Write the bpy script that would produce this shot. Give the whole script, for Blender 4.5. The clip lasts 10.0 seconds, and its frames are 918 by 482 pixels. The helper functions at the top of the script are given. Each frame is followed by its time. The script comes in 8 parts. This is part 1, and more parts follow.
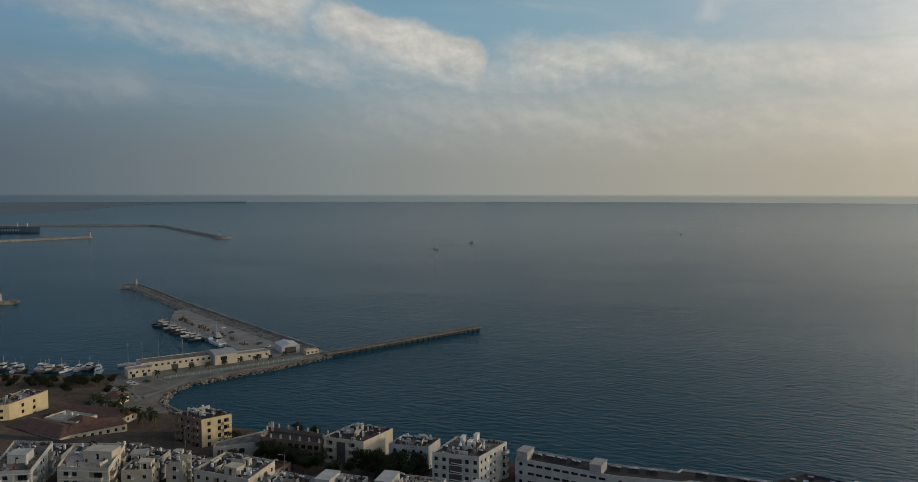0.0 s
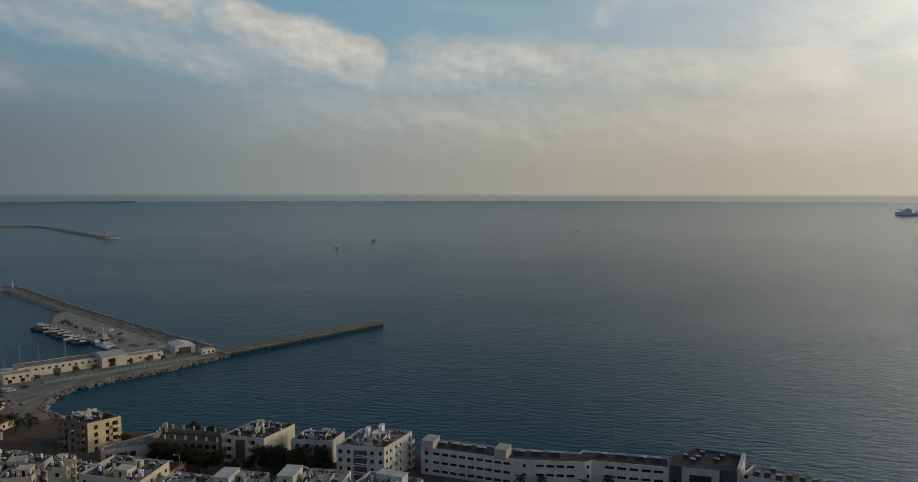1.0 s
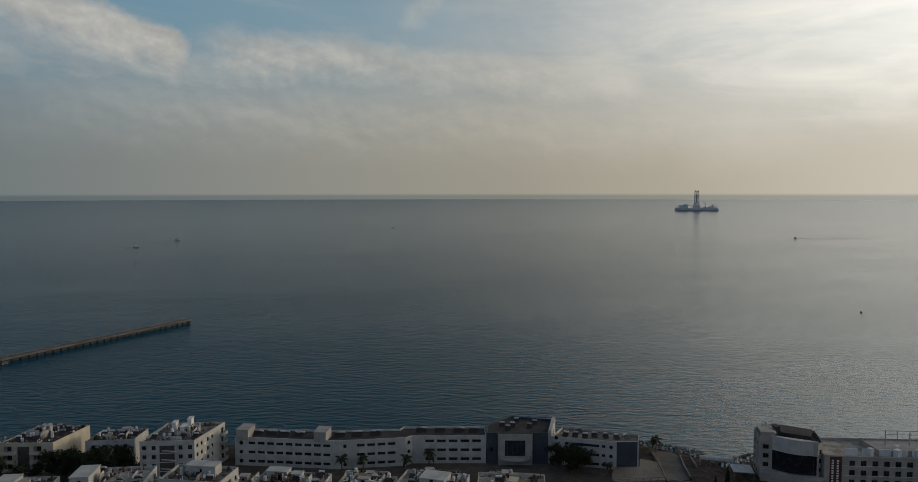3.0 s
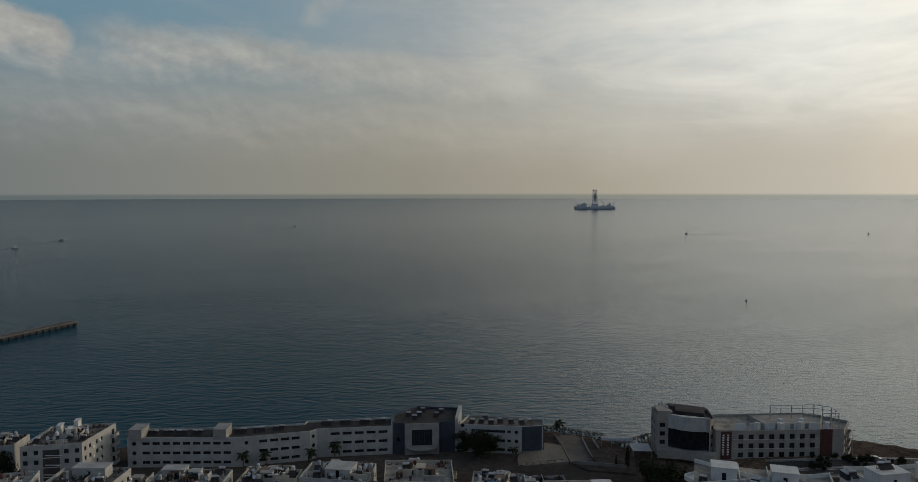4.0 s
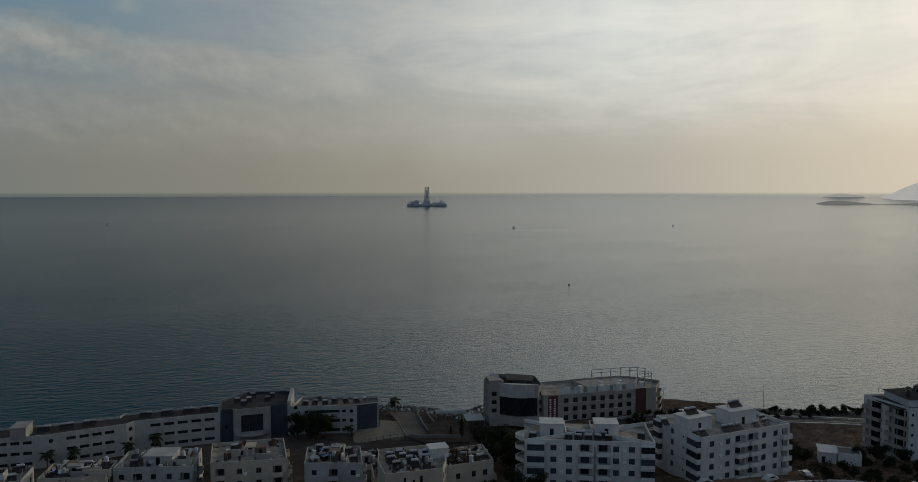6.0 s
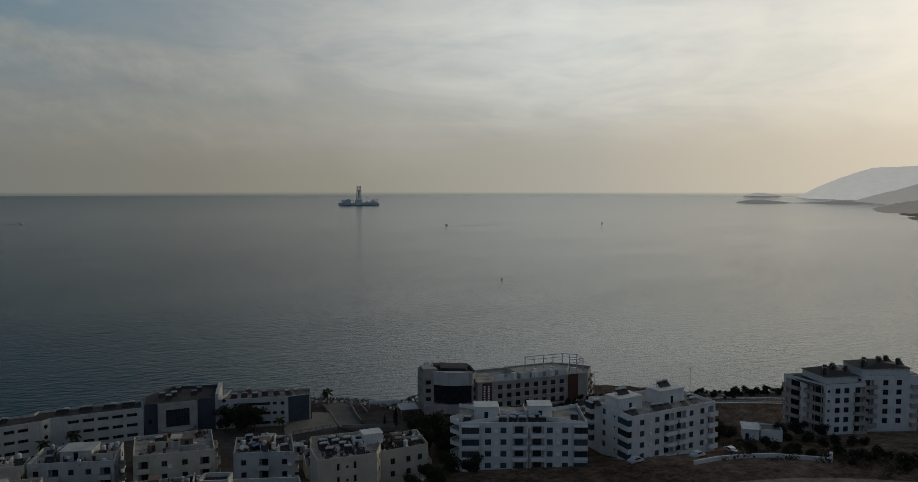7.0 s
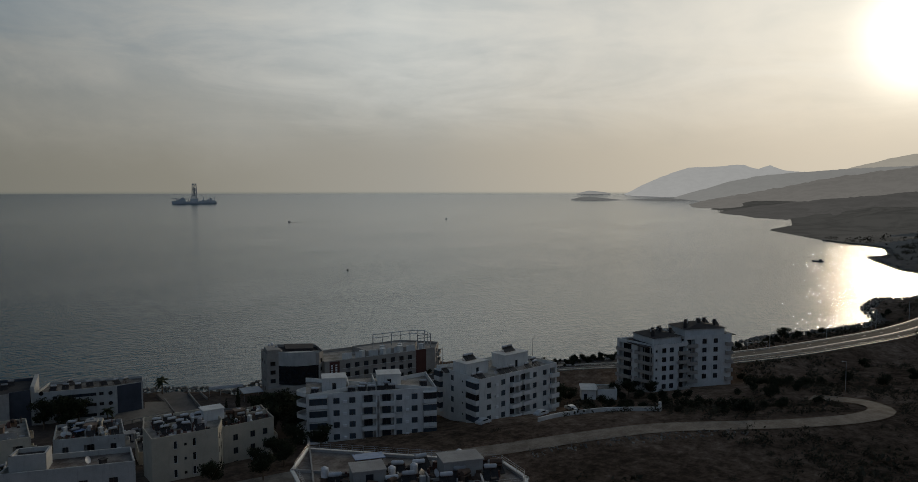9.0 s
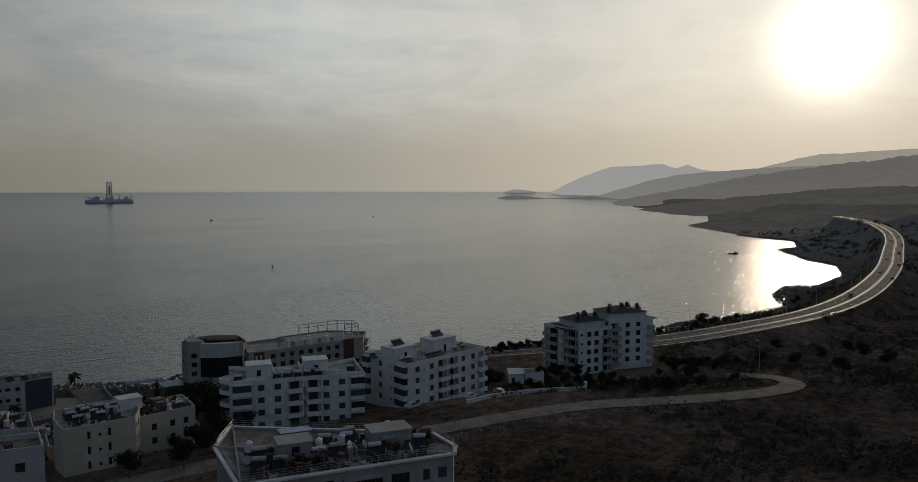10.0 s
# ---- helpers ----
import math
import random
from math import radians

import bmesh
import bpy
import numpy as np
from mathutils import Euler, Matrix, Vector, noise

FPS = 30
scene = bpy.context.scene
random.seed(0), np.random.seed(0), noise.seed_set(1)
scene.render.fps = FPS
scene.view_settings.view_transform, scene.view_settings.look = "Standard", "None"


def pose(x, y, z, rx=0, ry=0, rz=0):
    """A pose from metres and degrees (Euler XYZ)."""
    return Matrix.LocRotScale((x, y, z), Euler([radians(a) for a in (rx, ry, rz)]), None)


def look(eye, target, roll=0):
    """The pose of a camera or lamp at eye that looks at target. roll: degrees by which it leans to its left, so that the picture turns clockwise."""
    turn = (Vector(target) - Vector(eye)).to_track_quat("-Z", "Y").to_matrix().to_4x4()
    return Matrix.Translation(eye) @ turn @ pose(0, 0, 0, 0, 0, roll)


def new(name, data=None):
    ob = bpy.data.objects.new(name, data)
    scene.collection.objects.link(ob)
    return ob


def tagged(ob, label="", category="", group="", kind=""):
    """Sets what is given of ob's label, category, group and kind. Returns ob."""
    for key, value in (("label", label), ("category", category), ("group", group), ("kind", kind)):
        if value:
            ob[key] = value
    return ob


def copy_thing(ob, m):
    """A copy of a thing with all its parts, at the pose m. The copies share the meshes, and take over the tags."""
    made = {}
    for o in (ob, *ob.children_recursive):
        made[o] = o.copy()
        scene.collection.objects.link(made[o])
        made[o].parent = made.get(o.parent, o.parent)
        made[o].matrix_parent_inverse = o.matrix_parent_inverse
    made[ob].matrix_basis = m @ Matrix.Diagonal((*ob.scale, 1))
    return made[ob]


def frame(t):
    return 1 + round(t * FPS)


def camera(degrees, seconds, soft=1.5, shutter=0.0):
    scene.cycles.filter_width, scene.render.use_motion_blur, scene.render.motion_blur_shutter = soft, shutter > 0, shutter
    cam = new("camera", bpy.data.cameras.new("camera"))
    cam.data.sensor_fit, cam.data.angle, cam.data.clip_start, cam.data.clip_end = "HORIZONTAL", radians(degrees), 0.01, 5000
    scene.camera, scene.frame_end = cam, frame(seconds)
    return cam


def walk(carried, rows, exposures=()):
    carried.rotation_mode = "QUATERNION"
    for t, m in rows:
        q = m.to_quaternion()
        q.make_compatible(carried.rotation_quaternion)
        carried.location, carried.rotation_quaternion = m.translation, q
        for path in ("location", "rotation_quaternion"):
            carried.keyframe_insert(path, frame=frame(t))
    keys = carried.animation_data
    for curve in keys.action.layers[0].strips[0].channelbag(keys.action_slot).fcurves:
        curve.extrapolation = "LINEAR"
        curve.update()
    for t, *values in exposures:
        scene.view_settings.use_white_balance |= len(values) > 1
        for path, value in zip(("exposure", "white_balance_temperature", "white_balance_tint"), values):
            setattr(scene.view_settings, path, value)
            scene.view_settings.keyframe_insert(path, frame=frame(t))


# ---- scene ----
# the camera: a drone that sinks and turns to its right
PATH = [
    (0.0, pose(0.00, 0.00, 107.28, 86.23, -0.07, 0.00)),
    (0.5, pose(-0.24, 0.65, 105.25, 86.23, -0.05, -3.68)),
    (1.0, pose(-0.44, 1.25, 103.20, 86.21, -0.03, -7.59)),
    (1.5, pose(-0.63, 1.77, 101.19, 86.21, -0.01, -11.50)),
    (2.2, pose(-0.79, 2.29, 98.43, 86.21, 0.04, -16.27)),
    (3.5, pose(-0.82, 3.14, 93.41, 86.17, 0.04, -25.52)),
    (4.0, pose(-0.67, 3.61, 91.50, 86.16, 0.04, -29.28)),
    (4.5, pose(-0.37, 3.92, 89.54, 86.13, 0.06, -33.21)),
    (5.0, pose(-0.16, 4.20, 87.54, 86.10, 0.05, -36.22)),
    (5.7, pose(0.11, 4.31, 84.70, 86.08, 0.02, -40.44)),
    (6.8, pose(0.77, 5.22, 80.04, 86.08, -0.01, -46.32)),
    (7.5, pose(1.04, 5.68, 77.17, 86.05, -0.03, -49.95)),
    (8.0, pose(1.00, 6.08, 75.12, 86.07, -0.01, -52.68)),
    (8.5, pose(1.19, 6.15, 73.00, 86.06, 0.03, -55.87)),
    (9.0, pose(1.40, 6.15, 70.92, 86.03, 0.01, -59.30)),
    (9.5, pose(1.63, 6.10, 68.86, 85.99, 0.04, -62.31)),
    (10.0, pose(1.70, 6.25, 66.73, 85.98, 0.02, -64.90)),
]
EXPOSURES = [(0.0, -0.05, 6550, 10), (2.0, -0.2, 6500, 10), (4.0, -0.55, 6400, 9), (6.0, -0.8, 6250, 8), (8.0, -1.0, 6150, 8), (10.0, -1.12, 6150, 8)]
cam = camera(63.60, 10.0, soft=0.6)
walk(cam, PATH, EXPOSURES)

# ---- world, sun ----
SUN_AZ, SUN_EL = 91.2, 9.9          # degrees clockwise from +y, above the horizon
sun_dir = Vector((math.sin(radians(SUN_AZ)) * math.cos(radians(SUN_EL)), math.cos(radians(SUN_AZ)) * math.cos(radians(SUN_EL)), math.sin(radians(SUN_EL))))


class Nodes:
    """Short hand for node trees."""

    def __init__(self, tree):
        self.tree = tree
        self.tree.nodes.clear()

    def add(self, kind, inputs=(), **props):
        n = self.tree.nodes.new(kind)
        for k, v in props.items():
            setattr(n, k, v)
        for k, v in dict(inputs).items():
            self.put(n.inputs[k], v)
        return n

    def put(self, socket, v):
        if isinstance(v, bpy.types.NodeSocket):
            self.tree.links.new(v, socket)
        else:
            socket.default_value = v

    def math(self, op, a, b=0.0, c=0.0, clamp=False):
        n = self.tree.nodes.new("ShaderNodeMath")
        n.operation, n.use_clamp = op, clamp
        for s, v in zip(n.inputs, (a, b, c)):
            self.put(s, v)
        return n.outputs[0]

    def mix(self, f, a, b, blend="MIX"):
        n = self.tree.nodes.new("ShaderNodeMix")
        n.data_type, n.blend_type = "RGBA", blend
        self.put(n.inputs[0], f), self.put(n.inputs[6], a), self.put(n.inputs[7], b)
        return n.outputs[2]

    def ramp(self, f, stops, ease="LINEAR"):
        n = self.tree.nodes.new("ShaderNodeValToRGB")
        n.color_ramp.interpolation = ease
        e = n.color_ramp.elements
        while len(e) < len(stops):
            e.new(0.5)
        for el, (p, c) in zip(e, stops):
            el.position, el.color = p, (*c, 1) if isinstance(c, tuple) else (c, c, c, 1)
        self.put(n.inputs[0], f)
        return n.outputs[0]

    def smooth(self, x, lo, hi):
        n = self.tree.nodes.new("ShaderNodeMapRange")
        n.interpolation_type = "SMOOTHSTEP"
        self.put(n.inputs[0], x)
        n.inputs[1].default_value, n.inputs[2].default_value = lo, hi
        return n.outputs[0]

    def noise(self, vector, scale, detail=4.0, rough=0.55, distort=0.0):
        n = self.add("ShaderNodeTexNoise", {"Scale": scale, "Detail": detail, "Roughness": rough, "Distortion": distort, "Vector": vector})
        return n.outputs[0]

    def vector(self, x, y, z):
        return self.add("ShaderNodeCombineXYZ", {0: x, 1: y, 2: z}).outputs[0]


def make_world():
    world = bpy.data.worlds.new("sky")
    scene.world = world
    world.use_nodes = True
    n = Nodes(world.node_tree)
    way = n.add("ShaderNodeTexCoord").outputs["Generated"]
    xyz = n.add("ShaderNodeSeparateXYZ", {0: way}).outputs
    az = n.math("MULTIPLY", n.math("ARCTAN2", xyz[0], xyz[1]), 57.2958)      # degrees, clockwise from +y
    el = n.math("MULTIPLY", n.math("ARCSINE", xyz[2]), 57.2958)
    dot = n.add("ShaderNodeVectorMath", {0: way, 1: sun_dir}, operation="DOT_PRODUCT").outputs["Value"]
    near = n.math("MULTIPLY_ADD", dot, 0.5, 0.5)
    sky = n.add("ShaderNodeTexSky", sky_type="NISHITA", sun_disc=False, sun_elevation=radians(SUN_EL), sun_rotation=radians(SUN_AZ),
                altitude=80.0, air_density=1.2, dust_density=3.0, ozone_density=1.5).outputs[0]
    clear = n.mix(1.0, sky, (0.075, 0.075, 0.075, 1), "MULTIPLY")
    # upper air seen through thin haze: bluer away from the sun
    upper = n.ramp(near, [(0.0, (0.13, 0.25, 0.37)), (0.22, (0.14, 0.27, 0.40)), (0.35, (0.18, 0.34, 0.46)), (0.50, (0.215, 0.385, 0.50)), (0.63, (0.30, 0.44, 0.53)), (0.74, (0.49, 0.56, 0.60)),
                          (0.84, (0.90, 0.93, 0.91)), (0.91, (1.24, 1.25, 1.17)), (1.0, (1.40, 1.32, 1.18))])
    upper = n.mix(0.15, upper, clear)
    haze = n.ramp(near, [(0.0, (0.09, 0.12, 0.15)), (0.22, (0.096, 0.134, 0.168)), (0.42, (0.235, 0.262, 0.262)), (0.55, (0.325, 0.328, 0.298)), (0.71, (0.43, 0.40, 0.325)), (0.80, (0.545, 0.495, 0.395)),
                         (0.905, (0.78, 0.71, 0.59)), (0.975, (1.12, 0.95, 0.72)), (1.0, (1.22, 1.0, 0.74))])
    lift = n.smooth(el, 1.5, 13.0)
    base = n.mix(lift, haze, upper)

    # clouds: broken banks on one side, a streaked veil towards the sun
    def plan(da, de):
        return n.vector(n.math("MULTIPLY_ADD", el, 0.04, n.math("MULTIPLY", n.math("ADD", az, da), 0.13)), n.math("MULTIPLY", n.math("ADD", el, de), 0.20), 3.7)

    big = n.noise(plan(0.0, 0.0), 1.7, 9.0, 0.60, 0.15)
    lower = n.noise(plan(0.6, 0.5), 1.7, 9.0, 0.60, 0.15)
    edge = n.noise(plan(40.0, 7.0), 4.6, 6.0, 0.62, 0.2)
    streak = n.noise(n.vector(n.math("MULTIPLY_ADD", el, 0.09, n.math("MULTIPLY", az, 0.036)), n.math("MULTIPLY_ADD", az, -0.02, n.math("MULTIPLY", el, 0.17)), 8.1), 1.6, 6.0, 0.6, 0.9)
    wisps = n.noise(n.vector(n.math("MULTIPLY", az, 0.05), n.math("MULTIPLY_ADD", az, 0.035, n.math("MULTIPLY", el, 0.42)), 1.3), 1.5, 6.0, 0.6, 0.5)
    ragged = n.math("ADD", n.math("MULTIPLY", n.math("SUBTRACT", big, 0.5), 4.2), n.math("MULTIPLY", n.math("SUBTRACT", edge, 0.5), 2.2))

    def bank(a0, a1, ends, top, lean, crisp, deep, rough=1.0):
        """A bank between two bearings under a leaning, ragged top; it thins out downwards over deep degrees."""
        e = n.math("SUBTRACT", n.math("MULTIPLY_ADD", n.math("SUBTRACT", az, (a0 + a1) / 2), -lean, el), top)
        e = n.math("MULTIPLY_ADD", ragged, rough, e)
        a = n.math("MULTIPLY_ADD", ragged, rough * 1.3, az)
        body = n.math("MULTIPLY", n.math("SUBTRACT", 1.0, n.smooth(e, -crisp, crisp)), n.smooth(e, -deep, -0.25 * deep))
        return n.math("MULTIPLY", body, n.math("MULTIPLY", n.smooth(a, a0 - ends, a0 + ends), n.math("SUBTRACT", 1.0, n.smooth(a, a1 - ends * 0.6, a1 + ends * 0.6))))

    cover = n.math("MULTIPLY", bank(-10.5, 2.0, 1.6, 12.7, -0.24, 0.5, 5.4, 0.55), 0.80)
    for shape, amount in (((-23.0, -11.0, 2.4, 14.9, -0.10, 0.7, 5.0, 0.6), 0.74), ((-34.0, -8.0, 4.0, 12.2, -0.20, 1.0, 3.0, 0.7), 0.48), ((-19.0, 4.0, 3.0, 10.9, -0.10, 1.3, 3.4, 0.75), 0.42), ((-8.0, 8.0, 3.0, 9.6, -0.05, 1.3, 3.0, 0.7), 0.36), ((-36.0, -22.0, 3.0, 14.8, -0.05, 0.7, 1.8, 0.5), 0.55),
                          ((3.4, 19.5, 2.0, 11.2, -0.03, 1.1, 4.6, 0.8), 0.60), ((13.0, 36.0, 3.0, 10.4, -0.08, 1.0, 5.0, 0.6), 0.52), ((-33.0, -22.0, 3.0, 8.6, 0.0, 1.4, 3.4, 0.6), 0.28),
                          ((-13.0, -5.5, 1.5, 9.1, -0.08, 0.4, 1.0, 0.35), 0.30), ((17.8, 20.6, 0.8, 14.4, 0.5, 0.6, 2.6, 0.4), 0.30), ((-8.0, 46.0, 9.0, 7.6, -0.03, 2.0, 6.6, 0.5), 0.30)):
        cover = n.math("MAXIMUM", cover, n.math("MULTIPLY", bank(*shape), amount))
    veil = n.math("MULTIPLY", n.math("MULTIPLY_ADD", n.smooth(streak, 0.28, 0.72), 0.45, n.math("MULTIPLY_ADD", n.smooth(wisps, 0.4, 0.75), 0.25, 0.3)), n.math("MULTIPLY", n.smooth(az, 12.0, 46.0), n.smooth(el, 2.5, 9.0)))
    cover = n.math("MAXIMUM", cover, n.math("MULTIPLY", veil, 0.85))
    cover = n.math("MAXIMUM", cover, n.math("MULTIPLY", n.math("MULTIPLY", n.smooth(wisps, 0.42, 0.72), 0.14), n.smooth(el, 4.0, 8.0)))
    lit = n.ramp(near, [(0.0, (0.26, 0.29, 0.31)), (0.25, (0.38, 0.39, 0.39)), (0.36, (0.54, 0.52, 0.49)), (0.48, (0.66, 0.625, 0.565)), (0.58, (0.67, 0.63, 0.555)), (0.7, (0.72, 0.665, 0.565)), (0.8, (0.93, 0.87, 0.76)), (0.9, (1.34, 1.30, 1.19)), (1.0, (1.5, 1.36, 1.15))])
    # the tops face the light, the undersides are grey
    dim = n.ramp(n.math("ADD", n.math("MULTIPLY", n.math("SUBTRACT", big, lower), 2.8), 0.5), [(0.15, (0.76, 0.76, 0.77)), (0.55, (0.95, 0.94, 0.93)), (0.9, (1.16, 1.13, 1.08))])
    cloud = n.mix(n.math("SUBTRACT", 1.0, n.smooth(near, 0.6, 0.85)), lit, n.mix(1.0, lit, dim, "MULTIPLY"))
    color = n.mix(cover, base, cloud)
    # streaks of thicker and thinner veil towards the sun
    patches = n.math("ADD", n.math("MULTIPLY", streak, 0.55), n.math("MULTIPLY", big, 0.45))
    color = n.mix(n.math("MULTIPLY", n.smooth(near, 0.62, 0.80), n.smooth(el, 1.5, 6.0)), color, n.mix(1.0, color, n.ramp(patches, [(0.36, (0.90, 0.92, 0.94)), (0.52, (1.0, 1.0, 1.0)), (0.66, (1.06, 1.05, 1.03))]), "MULTIPLY"))
    # above the view the sky is cut steeply to darken sea and ground
    rise = n.math("DIVIDE", el, 90.0)
    high = n.ramp(rise, [(0.15, (1.0, 1.0, 1.0)), (0.20, (0.18, 0.27, 0.37)), (0.26, (0.075, 0.125, 0.195)), (0.42, (0.055, 0.095, 0.15)), (1.0, (0.055, 0.095, 0.15))], "EASE")
    # towards the sun it is raised instead, added to brighten the sea's reflection
    sunward_lift = n.ramp(rise, [(0.15, (1.0, 1.0, 1.0)), (0.24, (1.5, 1.5, 1.5)), (0.36, (1.1, 1.13, 1.17)), (0.52, (0.26, 0.30, 0.36)), (0.75, (0.08, 0.12, 0.17)), (1.0, (0.055, 0.095, 0.15))], "EASE")
    high = n.mix(n.smooth(near, 0.70, 0.92), high, sunward_lift)
    color = n.mix(1.0, color, high, "MULTIPLY")
    # unseen pale sky over the land behind, added to fill the backlit facades
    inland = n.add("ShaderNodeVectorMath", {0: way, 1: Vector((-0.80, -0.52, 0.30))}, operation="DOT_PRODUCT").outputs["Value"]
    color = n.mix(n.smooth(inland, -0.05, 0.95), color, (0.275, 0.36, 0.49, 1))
    # the aureole round the hidden sun
    glow = n.math("MULTIPLY", n.math("POWER", 2.718, n.math("MULTIPLY", n.math("SUBTRACT", 1.0, dot), -800.0)), 3.2)
    glow2 = n.math("MULTIPLY", n.math("POWER", 2.718, n.math("MULTIPLY", n.math("SUBTRACT", 1.0, dot), -34.0)), 0.42)
    aureole = n.mix(1.0, (1.0, 0.9, 0.72, 1), n.math("ADD", glow, glow2), "MULTIPLY")
    color = n.mix(1.0, color, aureole, "ADD")
    # hazy far sea under the horizon
    deep = n.mix(1.0, haze, (0.63, 0.70, 0.745, 1), "MULTIPLY")
    color = n.mix(n.smooth(el, -0.36, -0.10), deep, color)
    back = n.add("ShaderNodeBackground", {"Color": color, "Strength": 1.0})
    n.tree.links.new(back.outputs[0], n.add("ShaderNodeOutputWorld").inputs[0])


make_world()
sun = new("sun", bpy.data.lights.new("sun", "SUN"))
sun.data.energy, sun.data.angle, sun.data.color = 1.1, radians(3.6), (1.0, 0.77, 0.52)
sun.matrix_world = look(sun_dir * 300, (0, 0, 0))

# ---- materials ----
def surface(name, c1, c2, scale=1.0, rough=0.8, bump=0.1, fine=14.0, metal=0.0, spots=0.0, random_tint=0.0, spec=0.3):
    """Two colours mixed at a large and a fine scale, with relief."""
    m = bpy.data.materials.new(name)
    m.use_nodes = True
    n = Nodes(m.node_tree)
    at = n.add("ShaderNodeTexCoord").outputs["Object"]
    large, small = n.noise(at, scale, 5.0, 0.6), n.noise(at, scale * fine, 3.0, 0.6)
    f = n.math("ADD", n.math("MULTIPLY", large, 0.72), n.math("MULTIPLY", small, 0.28))
    color = n.mix(n.smooth(f, 0.36, 0.64), (*c1, 1), (*c2, 1))
    if spots:
        streaks = n.noise(n.add("ShaderNodeMapping", {"Vector": at, "Scale": (1.6, 1.6, 0.22)}).outputs[0], 1.1, 5.0, 0.65)
        color = n.mix(n.math("MULTIPLY", n.smooth(streaks, 0.52, 0.78), spots), color, (0.12, 0.105, 0.09, 1))
    if random_tint:
        r = n.add("ShaderNodeObjectInfo").outputs["Random"]
        color = n.mix(1.0, color, n.ramp(r, [(0.0, 1.0 - random_tint), (1.0, 1.0 + random_tint)]), "MULTIPLY")
    bsdf = n.add("ShaderNodeBsdfPrincipled", {"Base Color": color, "Metallic": metal, "Specular IOR Level": spec,
                                               "Roughness": n.math("MULTIPLY_ADD", small, 0.2, rough - 0.1, True)})
    if bump:
        b = n.add("ShaderNodeBump", {"Strength": 0.6, "Distance": bump, "Height": f})
        n.tree.links.new(b.outputs[0], bsdf.inputs["Normal"])
    n.tree.links.new(bsdf.outputs[0], n.add("ShaderNodeOutputMaterial").inputs[0])
    return m


def water_material():
    m = bpy.data.materials.new("sea_water")
    m.use_nodes = True
    n = Nodes(m.node_tree)
    at = n.add("ShaderNodeTexCoord").outputs["Object"]
    facing = n.add("ShaderNodeMapping", {"Vector": at, "Rotation": (0, 0, radians(26))}).outputs[0]
    turn = n.add("ShaderNodeMapping", {"Vector": facing, "Scale": (0.45, 1.0, 1.0)}).outputs[0]
    swell = n.noise(turn, 0.06, 2.0, 0.5, 0.3)
    chop = n.noise(turn, 0.33, 3.0, 0.55, 0.3)
    ripple = n.noise(turn, 1.3, 3.0, 0.6)
    h = n.math("ADD", n.math("MULTIPLY", swell, 0.7), n.math("ADD", n.math("MULTIPLY", chop, 1.35), n.math("MULTIPLY", ripple, 0.30)))
    gusts = n.noise(n.add("ShaderNodeMapping", {"Vector": at, "Scale": (1.0, 2.2, 1.0), "Rotation": (0, 0, radians(-20))}).outputs[0], 0.0035, 3.0, 0.55, 0.6)
    color = n.mix(gusts, (0.0, 0.040, 0.066, 1), (0.0, 0.050, 0.082, 1))
    # calmer and rougher lanes drawn out by the wind
    lanes = n.noise(n.add("ShaderNodeMapping", {"Vector": facing, "Scale": (0.16, 1.0, 1.0)}).outputs[0], 0.011, 4.0, 0.6, 0.5)
    wind = n.smooth(n.math("ADD", n.math("MULTIPLY", gusts, 0.5), n.math("MULTIPLY", lanes, 0.5)), 0.36, 0.62)
    place = n.add("ShaderNodeSeparateXYZ", {0: at}).outputs
    range_ = n.add("ShaderNodeVectorMath", {0: at}, operation="LENGTH").outputs["Value"]
    off = n.smooth(range_, 900.0, 3500.0)
    # the open sea lies smoother, the bay under the road is ruffled
    ruffled = n.math("MULTIPLY", n.smooth(place[0], 300.0, 700.0), n.smooth(n.math("MULTIPLY", place[1], -1.0), -500.0, -100.0))
    height = n.math("MULTIPLY", n.math("MULTIPLY_ADD", wind, 0.18, 0.36), n.math("MULTIPLY_ADD", off, -0.5, 1.0))
    b = n.add("ShaderNodeBump", {"Strength": 1.0, "Distance": n.math("MULTIPLY_ADD", ruffled, 0.25, height), "Height": h, "Normal": n.vector(0.0, 0.0, 1.0)})
    rough = n.math("ADD", n.math("MULTIPLY_ADD", gusts, 0.05, 0.12), n.math("MULTIPLY", n.smooth(range_, 900.0, 3600.0), 0.06))
    # IOR set by bearing: stronger reflection put in towards the sun, weaker away from it
    bearing = n.add("ShaderNodeVectorMath", {0: n.add("ShaderNodeVectorMath", {0: at}, operation="NORMALIZE").outputs["Vector"], 1: (0.995, 0.087, 0.0)}, operation="DOT_PRODUCT").outputs["Value"]
    sunward_ior = n.math("MULTIPLY_ADD", n.smooth(bearing, 0.30, 1.0), 0.32, 1.108)
    bsdf = n.add("ShaderNodeBsdfPrincipled", {"Base Color": color, "IOR": sunward_ior, "Specular Tint": (0.70, 0.95, 1.0, 1), "Normal": b.outputs[0], "Roughness": rough})
    n.tree.links.new(bsdf.outputs[0], n.add("ShaderNodeOutputMaterial").inputs[0])
    return m


